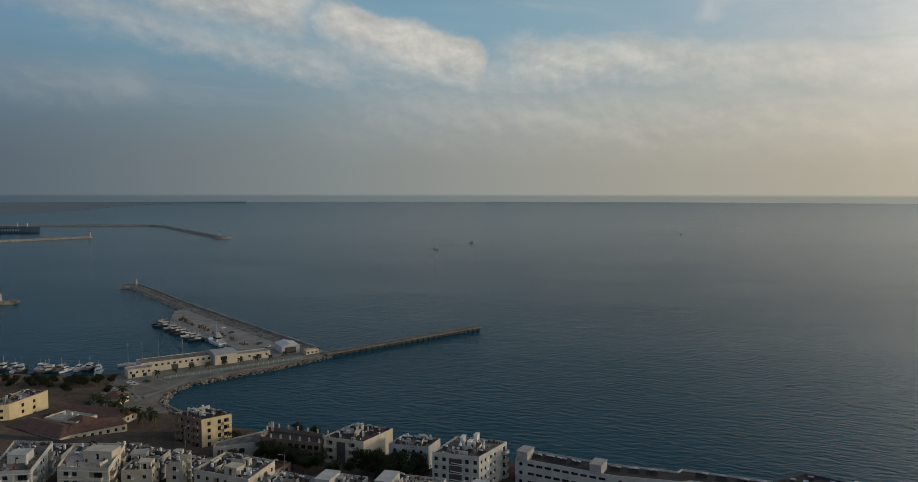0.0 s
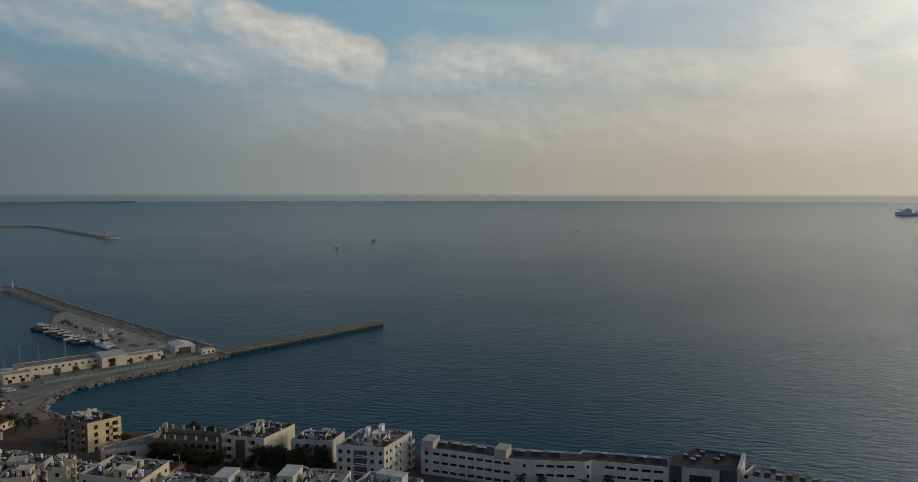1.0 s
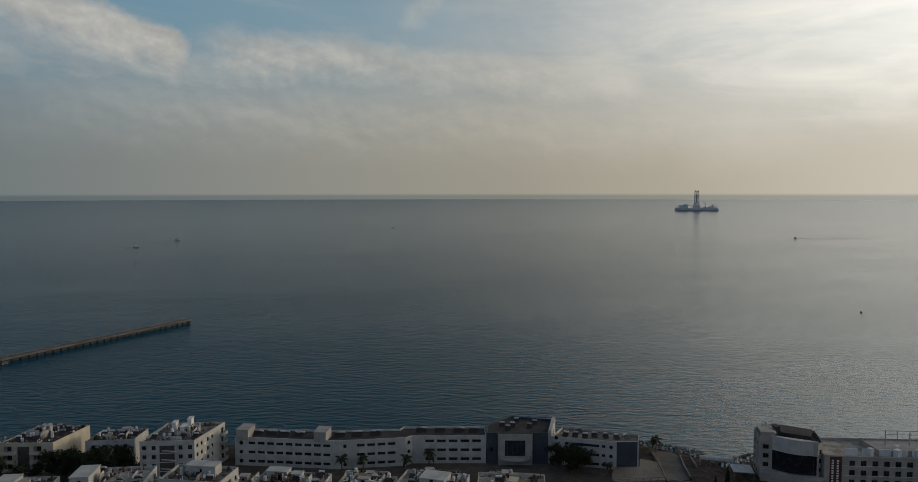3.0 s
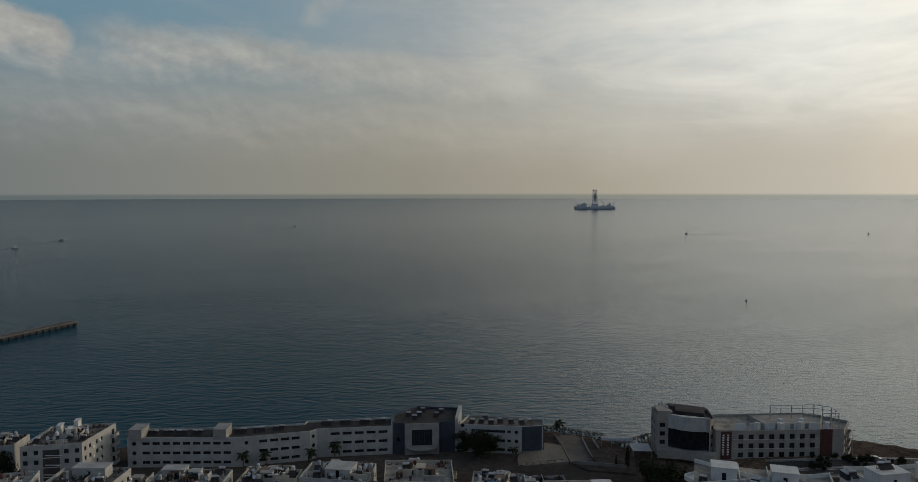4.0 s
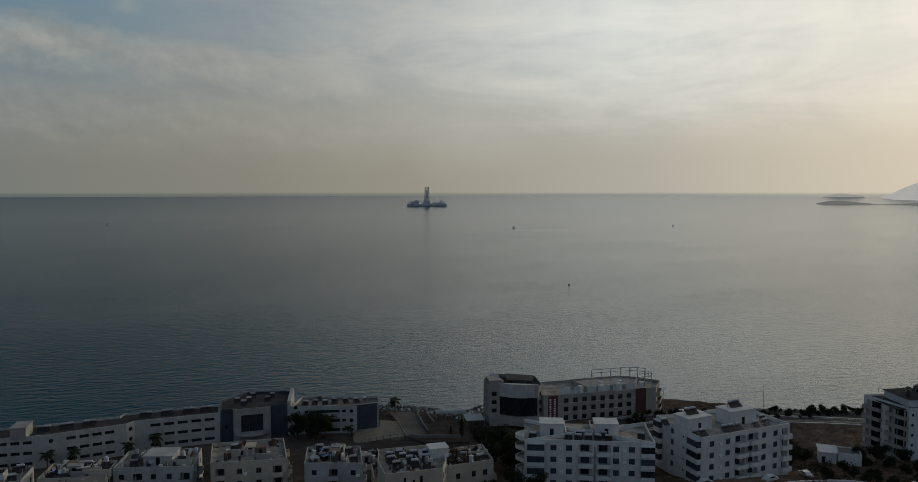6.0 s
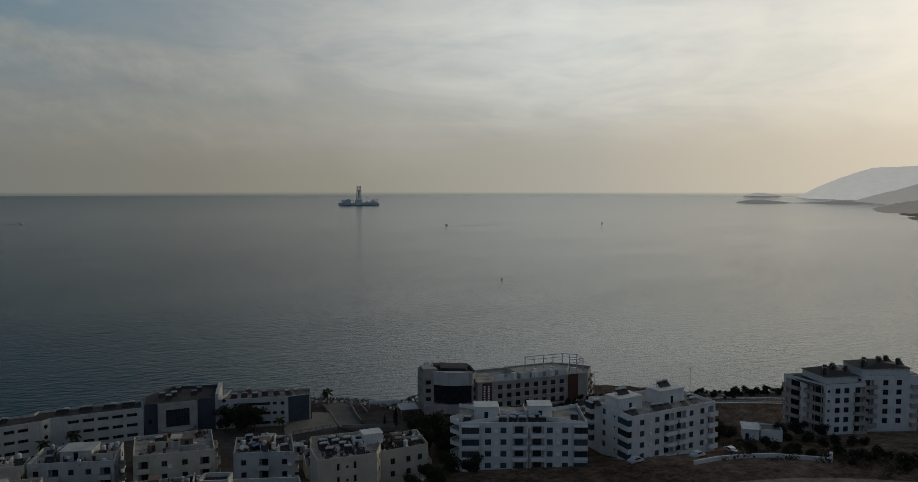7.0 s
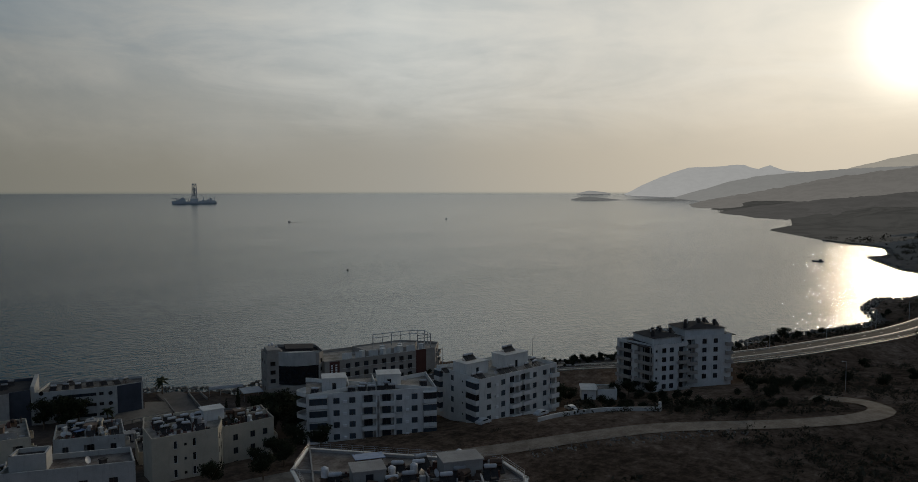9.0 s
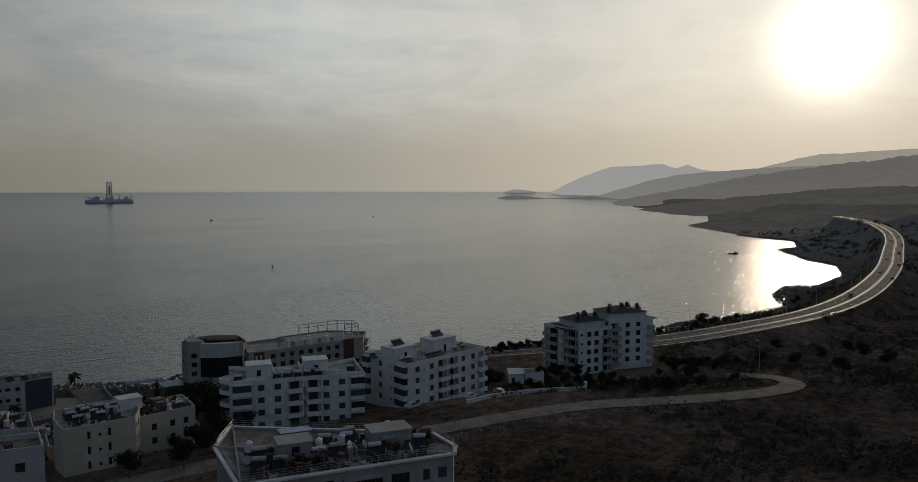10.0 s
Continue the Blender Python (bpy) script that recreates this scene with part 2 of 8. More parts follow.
def ground_material():
    """Dry grass, bare earth and stones."""
    m = bpy.data.materials.new("dry_ground")
    m.use_nodes = True
    n = Nodes(m.node_tree)
    at = n.add("ShaderNodeTexCoord").outputs["Object"]
    a, b, c = n.noise(at, 0.035, 5.0, 0.6, 0.4), n.noise(at, 0.3, 5.0, 0.65), n.noise(at, 2.2, 3.0, 0.6)
    tuft = n.noise(at, 0.85, 4.0, 0.7)
    color = n.ramp(n.math("ADD", n.math("MULTIPLY", a, 0.35), n.math("ADD", n.math("MULTIPLY", b, 0.35), n.math("MULTIPLY", tuft, 0.30))),
                   [(0.36, (0.038, 0.027, 0.019)), (0.45, (0.098, 0.066, 0.044)), (0.53, (0.178, 0.120, 0.083)), (0.64, (0.33, 0.24, 0.17))])
    # paved and trodden ground between the houses
    xyz = n.add("ShaderNodeSeparateXYZ", {0: at}).outputs
    town = n.math("MULTIPLY", n.smooth(n.math("MULTIPLY_ADD", a, 30.0, xyz[1]), 120.0, 170.0), n.smooth(n.math("MULTIPLY_ADD", a, -40.0, xyz[0]), 190.0, 120.0))
    color = n.mix(n.math("MULTIPLY", town, 0.75), color, n.mix(b, (0.035, 0.034, 0.033, 1), (0.075, 0.07, 0.065, 1)))
    stones = n.smooth(n.math("ADD", n.math("MULTIPLY", c, 0.5), n.math("MULTIPLY", b, 0.5)), 0.64, 0.72)
    color = n.mix(stones, color, (0.34, 0.31, 0.27, 1))
    # slopes further along the coast are paled in colour to stand in for haze
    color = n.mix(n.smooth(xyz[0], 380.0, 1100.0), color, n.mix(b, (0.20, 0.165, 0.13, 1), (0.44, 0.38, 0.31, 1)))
    bump = n.add("ShaderNodeBump", {"Strength": 0.7, "Distance": 0.16, "Height": n.math("ADD", b, n.math("MULTIPLY", c, 0.4))})
    bsdf = n.add("ShaderNodeBsdfDiffuse", {"Color": color, "Roughness": 1.0, "Normal": bump.outputs[0]})
    n.tree.links.new(bsdf.outputs[0], n.add("ShaderNodeOutputMaterial").inputs[0])
    return m


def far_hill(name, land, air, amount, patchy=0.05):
    """A distant backdrop: wooded slopes with haze painted over them as emission."""
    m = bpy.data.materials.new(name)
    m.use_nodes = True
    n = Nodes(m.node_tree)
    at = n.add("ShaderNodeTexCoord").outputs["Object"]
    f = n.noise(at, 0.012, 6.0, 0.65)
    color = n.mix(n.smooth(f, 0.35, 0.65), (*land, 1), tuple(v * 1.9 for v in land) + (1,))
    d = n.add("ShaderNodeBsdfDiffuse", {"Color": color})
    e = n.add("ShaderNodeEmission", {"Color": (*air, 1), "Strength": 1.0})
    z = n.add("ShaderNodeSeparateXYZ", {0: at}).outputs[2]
    # the painted haze thickens towards the foot of the slope
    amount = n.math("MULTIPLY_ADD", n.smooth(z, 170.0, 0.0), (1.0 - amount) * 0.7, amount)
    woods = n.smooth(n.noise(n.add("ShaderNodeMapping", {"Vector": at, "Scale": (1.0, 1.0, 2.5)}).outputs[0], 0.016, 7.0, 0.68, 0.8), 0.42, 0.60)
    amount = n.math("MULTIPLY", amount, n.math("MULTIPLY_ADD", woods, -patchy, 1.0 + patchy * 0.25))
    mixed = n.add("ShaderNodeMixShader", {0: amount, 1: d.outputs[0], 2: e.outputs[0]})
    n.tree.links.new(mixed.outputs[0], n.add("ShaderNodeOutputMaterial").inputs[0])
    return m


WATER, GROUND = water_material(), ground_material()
WHITE = surface("white_render", (0.56, 0.56, 0.54), (0.68, 0.68, 0.66), 0.35, 0.85, 0.01, 20, spots=0.30)
CREAM = surface("cream_render", (0.40, 0.365, 0.295), (0.50, 0.455, 0.37), 0.3, 0.85, 0.01, 20, spots=0.32)
YELLOW = surface("ochre_render", (0.46, 0.38, 0.23), (0.54, 0.45, 0.28), 0.3, 0.85, 0.01, 20, spots=0.2)
OLD_WHITE = surface("old_white_render", (0.35, 0.35, 0.335), (0.46, 0.46, 0.44), 0.3, 0.85, 0.015, 20, spots=0.35)
GREY = surface("grey_render", (0.27, 0.26, 0.25), (0.37, 0.36, 0.34), 0.3, 0.85, 0.02, 20, spots=0.3)
BEIGE = surface("beige_stone_cladding", (0.27, 0.25, 0.225), (0.36, 0.335, 0.30), 0.3, 0.8, 0.01, 20, spots=0.12)
BROWN = surface("brown_render", (0.125, 0.092, 0.070), (0.19, 0.14, 0.108), 0.3, 0.85, 0.02, 20, spots=0.3)
MAROON = surface("maroon_panel", (0.075, 0.030, 0.024), (0.10, 0.042, 0.034), 0.3, 0.6, 0.005, 20)
NAVY = surface("dark_blue_cladding", (0.040, 0.048, 0.066), (0.058, 0.068, 0.088), 0.3, 0.5, 0.004, 20)
ROOF_GREY = surface("weathered_roof_felt", (0.075, 0.068, 0.060), (0.22, 0.205, 0.18), 0.30, 0.9, 0.02, 9, spots=0.45)
ROOF_PALE = surface("pale_roof_screed", (0.19, 0.17, 0.145), (0.38, 0.355, 0.315), 0.30, 0.9, 0.02, 9, spots=0.45)
ROOF_DARK = surface("dark_roof_felt", (0.030, 0.027, 0.028), (0.058, 0.051, 0.049), 0.25, 0.9, 0.02, 12)
TILE = surface("red_roof_tile", (0.085, 0.046, 0.038), (0.135, 0.070, 0.056), 0.5, 0.85, 0.03, 8)
CONCRETE = surface("concrete", (0.16, 0.152, 0.14), (0.26, 0.247, 0.225), 0.12, 0.9, 0.02, 14)
PAVING = surface("paving", (0.115, 0.102, 0.086), (0.20, 0.18, 0.152), 0.10, 0.85, 0.02, 14)
ASPHALT = surface("asphalt", (0.030, 0.029, 0.029), (0.055, 0.053, 0.05), 0.08, 0.82, 0.01, 30, spec=0.14)
DIRT = surface("pale_dirt_track", (0.15, 0.128, 0.105), (0.25, 0.22, 0.185), 0.25, 0.95, 0.03, 8, spec=0.05)
ROCK = surface("armour_stone", (0.10, 0.09, 0.078), (0.29, 0.265, 0.225), 0.3, 0.9, 0.1, 6)
PAINT = surface("road_paint", (0.62, 0.62, 0.60), (0.74, 0.74, 0.72), 0.5, 0.7, 0.0)
FRAME = surface("white_frame", (0.70, 0.70, 0.70), (0.78, 0.78, 0.78), 1.0, 0.5, 0.0)
DARK_FRAME = surface("dark_frame", (0.05, 0.045, 0.04), (0.08, 0.07, 0.06), 1.0, 0.5, 0.0)
GLASS = surface("dark_window_glass", (0.010, 0.014, 0.020), (0.022, 0.028, 0.036), 0.6, 0.12, 0.0, spec=0.6, random_tint=0.6)
CURTAIN = surface("blue_grey_blind", (0.035, 0.050, 0.066), (0.06, 0.08, 0.10), 0.5, 0.5, 0.0, random_tint=0.35)
# even dark colour standing in for the shade inside openings
DARK = surface("painted_deep_shade", (0.055, 0.050, 0.048), (0.09, 0.08, 0.075), 0.4, 0.9, 0.0)
METAL = surface("galvanised_steel", (0.38, 0.39, 0.40), (0.52, 0.53, 0.54), 1.0, 0.45, 0.0, metal=0.7)
RUST = surface("rusty_steel", (0.075, 0.050, 0.038), (0.13, 0.085, 0.062), 1.2, 0.8, 0.005)
TANK = surface("white_tank", (0.42, 0.42, 0.43), (0.60, 0.60, 0.60), 0.8, 0.5, 0.0, random_tint=0.4)
PANEL = surface("solar_panel", (0.020, 0.018, 0.018), (0.045, 0.040, 0.038), 1.5, 0.3, 0.0)
STAINED = surface("stained_roof_screed", (0.085, 0.068, 0.058), (0.24, 0.21, 0.185), 0.40, 0.9, 0.02, 7, spots=0.4)
CLAY = surface("red_brown_plastic", (0.075, 0.035, 0.030), (0.13, 0.062, 0.052), 1.5, 0.6, 0.0, random_tint=0.3)
BARK = surface("bark", (0.09, 0.065, 0.045), (0.16, 0.12, 0.085), 1.5, 0.95, 0.05)
LEAF = surface("dark_foliage", (0.016, 0.020, 0.011), (0.036, 0.042, 0.023), 0.5, 0.8, 0.0, spec=0.05)
PALM = surface("palm_foliage", (0.020, 0.025, 0.013), (0.042, 0.048, 0.025), 0.7, 0.8, 0.0, spec=0.1)
SCRUB = surface("scrub_foliage", (0.040, 0.037, 0.025), (0.085, 0.076, 0.053), 0.12, 0.9, 0.0, spec=0.05)
HULL_BLUE = surface("blue_hull_paint", (0.045, 0.075, 0.115), (0.065, 0.10, 0.145), 0.05, 0.5, 0.0)
HULL_DARK = surface("dark_hull_paint", (0.016, 0.022, 0.032), (0.03, 0.038, 0.05), 0.1, 0.5, 0.0)
SHIP_GREY = surface("ship_grey_paint", (0.26, 0.28, 0.30), (0.36, 0.38, 0.40), 0.05, 0.5, 0.0)
BOAT_WHITE = surface("boat_white_paint", (0.40, 0.41, 0.42), (0.56, 0.56, 0.56), 0.5, 0.5, 0.0, random_tint=0.45)
BLUE_TARP = surface("blue_corrugated_sheet", (0.12, 0.19, 0.33), (0.18, 0.26, 0.42), 0.8, 0.5, 0.02)
TEAL = surface("turquoise_fence", (0.085, 0.14, 0.145), (0.12, 0.18, 0.185), 0.5, 0.6, 0.0)
RED = surface("red_paint", (0.24, 0.03, 0.03), (0.34, 0.06, 0.05), 0.8, 0.5, 0.0)
# drill ship paints, lightened in colour to stand in for distance haze
SHIP_HAZED = surface("haze_paled_ship_paint", (0.50, 0.50, 0.49), (0.62, 0.61, 0.59), 0.05, 0.5, 0.0)
SHIP_BLUE_HAZED = surface("haze_paled_blue_ship_paint", (0.32, 0.34, 0.36), (0.42, 0.43, 0.45), 0.05, 0.5, 0.0)
KERB = surface("worn_kerb_concrete", (0.20, 0.195, 0.18), (0.32, 0.31, 0.29), 0.25, 0.55, 0.01, 14, spec=0.4)
PIER = surface("weathered_pier_concrete", (0.085, 0.084, 0.080), (0.15, 0.146, 0.138), 0.15, 0.9, 0.02, 14)
YARD = surface("worn_yard_paving", (0.085, 0.075, 0.066), (0.15, 0.13, 0.115), 0.2, 0.9, 0.02, 12)

# ---- mesh helpers ----
def mesh_object(name, bm, material, parent=None, label=""):
    me = bpy.data.meshes.new(name)
    bm.to_mesh(me)
    bm.free()
    me.materials.append(material)
    ob = new(name, me)
    if parent:
        ob.parent = parent
    if label:
        ob["label"] = label
    return ob


def part(name, bm, material, parent, label=""):
    return mesh_object(name, bm, material, parent, label)


def shared(name, me, parent, m):
    """A part on a mesh that other parts use too."""
    ob = new(name, me)
    ob.parent, ob.matrix_basis = parent, m
    return ob


def data_of(bm, name, material):
    me = bpy.data.meshes.new(name)
    bm.to_mesh(me)
    bm.free()
    me.materials.append(material)
    return me


def add_box(bm, x0, y0, z0, x1, y1, z1, m=None):
    vs = [bm.verts.new((x, y, z)) for z in (z0, z1) for x, y in ((x0, y0), (x1, y0), (x1, y1), (x0, y1))]
    for f in ((3, 2, 1, 0), (4, 5, 6, 7), (0, 1, 5, 4), (1, 2, 6, 5), (2, 3, 7, 6), (3, 0, 4, 7)):
        bm.faces.new([vs[i] for i in f])
    if m:
        for v in vs:
            v.co = m @ v.co
    return vs


def box(x0, y0, z0, x1, y1, z1, m=None):
    bm = bmesh.new()
    add_box(bm, x0, y0, z0, x1, y1, z1, m)
    return bm


def add_tube(bm, a, b, ra, rb=None, sides=8, caps=True):
    a, b = Vector(a), Vector(b)
    rb = ra if rb is None else rb
    q = (b - a).to_track_quat("Z", "Y")
    rings = [[bm.verts.new(p + q @ Vector((r * math.cos(i * math.tau / sides), r * math.sin(i * math.tau / sides), 0))) for i in range(sides)]
             for p, r in ((a, ra), (b, rb))]
    for i in range(sides):
        bm.faces.new((rings[0][i], rings[0][(i + 1) % sides], rings[1][(i + 1) % sides], rings[1][i]))
    if caps:
        bm.faces.new(rings[0][::-1]), bm.faces.new(rings[1])


def tube(a, b, ra, rb=None, sides=8):
    bm = bmesh.new()
    add_tube(bm, a, b, ra, rb, sides)
    return bm


def add_prism(bm, corners, z0, z1, top=None):
    """An upright prism on a counter-clockwise plan; top: another plan for the upper edge."""
    lo = [bm.verts.new((x, y, z0)) for x, y in corners]
    hi = [bm.verts.new((x, y, z1)) for x, y in (top or corners)]
    k = len(lo)
    bm.faces.new(lo[::-1]), bm.faces.new(hi)
    for i in range(k):
        bm.faces.new((lo[i], lo[(i + 1) % k], hi[(i + 1) % k], hi[i]))


def prism(corners, z0, z1, top=None):
    bm = bmesh.new()
    add_prism(bm, corners, z0, z1, top)
    return bm


def thing(name, label, category, at=(0, 0, 0), turn=0.0, group="", kind=""):
    ob = new(name)
    ob.empty_display_size = 0.5
    ob.matrix_basis = pose(*at, 0, 0, turn)
    return tagged(ob, label, category, group, kind)


# ---- land form ----
COAST = np.array([(-700, 380), (-400, 420), (-300, 436), (-272, 433), (-225, 425), (-205, 430), (-195, 440), (-120, 478), (-84, 482), (-84, 473), (-114, 439),
                  (-136, 419), (-150, 403), (-153, 386), (-150, 367), (-138, 354), (-112, 338), (-60, 317), (-20, 304), (20, 292), (60, 276), (110, 260),
                  (140, 246), (165, 232), (177, 216), (177, 203), (195, 205), (225, 194), (252, 178), (268, 150), (281, 120), (308, 92), (345, 70),
                  (379, 57), (417, 29), (453, 11), (500, 20), (546, 16), (560, -5), (640, -25), (719, -23), (760, 0), (877, 29), (930, 10), (1032, 16),
                  (1140, 94), (1391, 204), (1600, 190), (2163, 260), (2400, 420), (2747, 597), (3175, 640), (3494, 880)], float)
LAND = np.vstack([COAST, [(4600, 500), (4600, -3000), (-3500, -3000), (-3500, -300)]])
HIGHWAY = [(196, 152, 4.6), (222, 138, 5.2), (244, 122, 5.6), (262, 101, 6.0), (276, 78, 6.6), (293, 57, 7.4), (325, 33, 8),
           (385, -1, 9), (458, -25, 11), (575, -46, 13), (700, -60, 15), (830, -73, 16.5), (951, -80, 18), (1080, -80, 19.5), (1183, -71, 21), (1300, -40, 24)]
TRACK = [(84, 128, 11.5), (104, 117, 11.5), (122, 105, 11.8), (142, 84, 12.8), (160, 68, 13.6), (175, 53, 14.2), (191, 28, 14.8), (205, 13, 14.8), (219, 8, 14), (231, 14, 12.4), (234, 26, 11)]


def signed_distance(px, py):
    """Metres inland (below zero: out at sea)."""
    a, b = LAND, np.roll(LAND, -1, 0)
    best = np.full(px.shape, 1e9)
    inside = np.zeros(px.shape, bool)
    for (ax, ay), (bx, by) in zip(a, b):
        dx, dy = bx - ax, by - ay
        t = np.clip(((px - ax) * dx + (py - ay) * dy) / (dx * dx + dy * dy), 0, 1)
        best = np.minimum(best, np.hypot(px - ax - t * dx, py - ay - t * dy))
        if ay != by:
            inside ^= ((ay > py) != (by > py)) & (px < dx * (py - ay) / dy + ax)
    return np.where(inside, best, -best)


def along(line, px, py):
    """Distance from a line of (x, y, z), and its height there."""
    best, height = np.full(px.shape, 1e9), np.zeros(px.shape)
    for (ax, ay, az), (bx, by, bz) in zip(line, line[1:]):
        dx, dy = bx - ax, by - ay
        t = np.clip(((px - ax) * dx + (py - ay) * dy) / (dx * dx + dy * dy), 0, 1)
        d = np.hypot(px - ax - t * dx, py - ay - t * dy)
        height = np.where(d < best, az + t * (bz - az), height)
        best = np.minimum(best, d)
    return best, height


def smoothed(v, lo, hi):
    t = np.clip((v - lo) / (hi - lo), 0, 1)
    return t * t * (3 - 2 * t)


def ground_z(x, y):
    px, py = np.atleast_1d(np.asarray(x, float)), np.atleast_1d(np.asarray(y, float))
    d = signed_distance(px, py)
    z = np.where(d < 6, np.clip(d * 0.5 - 1.4, -4, 1.6), 1.6) + np.clip(d - 34, 0, None) * 0.098 + 0.00028 * np.clip(d - 130, 0, 500) ** 2
    east = smoothed(px, 350, 900)
    z = z + east * (np.sin(px * 0.012 + py * 0.004) * 0.06 + np.sin(px * 0.005 - 1.0) * 0.08 + np.sin(py * 0.03 + px * 0.02) * 0.02) * np.clip(d - 20, 0, 400)
    z = np.where(d > 8, np.clip(z, 1.3, np.interp(px, [600, 1200, 2000], [150, 48, 26])), z)
    z = np.where(d > 8, z + 0.25 * np.sin(px * 0.31 + np.sin(py * 0.23)) * np.sin(py * 0.27 + 1.0) * smoothed(d, 60, 120), z)
    for line, half, fade in ((HIGHWAY, 9.0, 24.0), (TRACK, 3.5, 45.0)):
        dist, h = along(line, px, py)
        w = 1 - smoothed(dist, half, fade)
        z = z * (1 - w) + (h - 0.12) * w
    return z


def gz(x, y):
    return float(ground_z(x, y)[0])


def steps(stops):
    """Grid lines: (start, end, spacing) runs."""
    out = []
    for a, b, s in stops:
        out += list(np.arange(a, b, s))
    return np.array(out + [stops[-1][1]])


def make_ground():
    xs = steps([(-3500, -700, 200), (-700, -320, 20), (-320, 480, 4), (480, 900, 8), (900, 1600, 20), (1600, 4600, 60)])
    ys = steps([(-3000, -600, 150), (-600, -120, 16), (-120, 500, 4), (500, 950, 25)])
    gx, gy = np.meshgrid(xs, ys)
    z = ground_z(gx.ravel(), gy.ravel())
    verts = np.column_stack([gx.ravel(), gy.ravel(), z])
    nx, ny = len(xs), len(ys)
    i = (np.arange(ny - 1)[:, None] * nx + np.arange(nx - 1)[None, :]).ravel()
    quads = np.column_stack([i, i + 1, i + 1 + nx, i + nx])
    quads = quads[z[quads].max(1) > -2.0]
    me = bpy.data.meshes.new("ground")
    me.from_pydata(verts.tolist(), [], quads.tolist())
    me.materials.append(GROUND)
    # the far end of the coast glows with painted haze too
    me.materials.append(far_hill("hazed_far_coast", (0.06, 0.055, 0.045), (0.125, 0.117, 0.105), 0.70, 0.36))
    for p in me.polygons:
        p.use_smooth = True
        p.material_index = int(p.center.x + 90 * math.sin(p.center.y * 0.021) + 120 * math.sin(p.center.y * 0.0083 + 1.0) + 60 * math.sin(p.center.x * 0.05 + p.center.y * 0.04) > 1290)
    tagged(new("ground", me), "dry scrubby hillside falling to a rocky shore", "ground", kind="structure")


def sea_z(r):
    return 45.0 * (r / 4850.0) ** 10


def make_sea():
    rs = [0, 40, 120, 250, 400, 600, 850, 1150, 1500, 1900, 2300, 2700, 3000, 3300, 3550, 3800, 4000, 4150, 4300, 4450, 4600, 4700, 4780, 4850]
    k = 128
    verts, faces = [(0, 0, 0)], []
    for r in rs[1:]:
        verts += [(r * math.cos(a * math.tau / k), r * math.sin(a * math.tau / k), sea_z(r)) for a in range(k)]
    for a in range(k):
        faces.append((0, 1 + a, 1 + (a + 1) % k))
        for j in range(len(rs) - 2):
            p, q = 1 + j * k, 1 + (j + 1) * k
            faces.append((p + a, q + a, q + (a + 1) % k, p + (a + 1) % k))
    me = bpy.data.meshes.new("sea")
    me.from_pydata(verts, [], faces)
    me.materials.append(WATER)
    for p in me.polygons:
        p.use_smooth = True
    tagged(new("sea", me), "calm dark blue sea with small ripples", "sea", kind="structure")


def finer(line, gap):
    """The same line with points every few metres, rounded at its bends."""
    pts = [Vector(p) for p in line]
    out = []
    for i in range(len(pts) - 1):
        p0, p1, p2, p3 = pts[max(i - 1, 0)], pts[i], pts[i + 1], pts[min(i + 2, len(pts) - 1)]
        k = max(1, int((p2 - p1).length / gap))
        for j in range(k):
            t = j / k
            out.append(0.5 * (2 * p1 + (p2 - p0) * t + (2 * p0 - 5 * p1 + 4 * p2 - p3) * t * t + (3 * p1 - p0 - 3 * p2 + p3) * t ** 3))
    return out + [pts[-1]]


def ribbon(line, left, right, lift, thick=0.0):
    """A strip along a line, from left to right of it in metres (right is positive)."""
    bm = bmesh.new()
    rows = []
    for i, p in enumerate(line):
        d = (line[min(i + 1, len(line) - 1)] - line[max(i - 1, 0)]).to_2d().normalized()
        side = Vector((d.y, -d.x, 0))
        row = [p + side * left + Vector((0, 0, lift)), p + side * right + Vector((0, 0, lift))]
        if thick:
            row = [row[0] - Vector((0, 0, thick)), *row, row[1] - Vector((0, 0, thick))]
        rows.append([bm.verts.new(v) for v in row])
    for a, b in zip(rows, rows[1:]):
        for j in range(len(a) - 1):
            bm.faces.new((a[j], a[j + 1], b[j + 1], b[j]))
    return bm


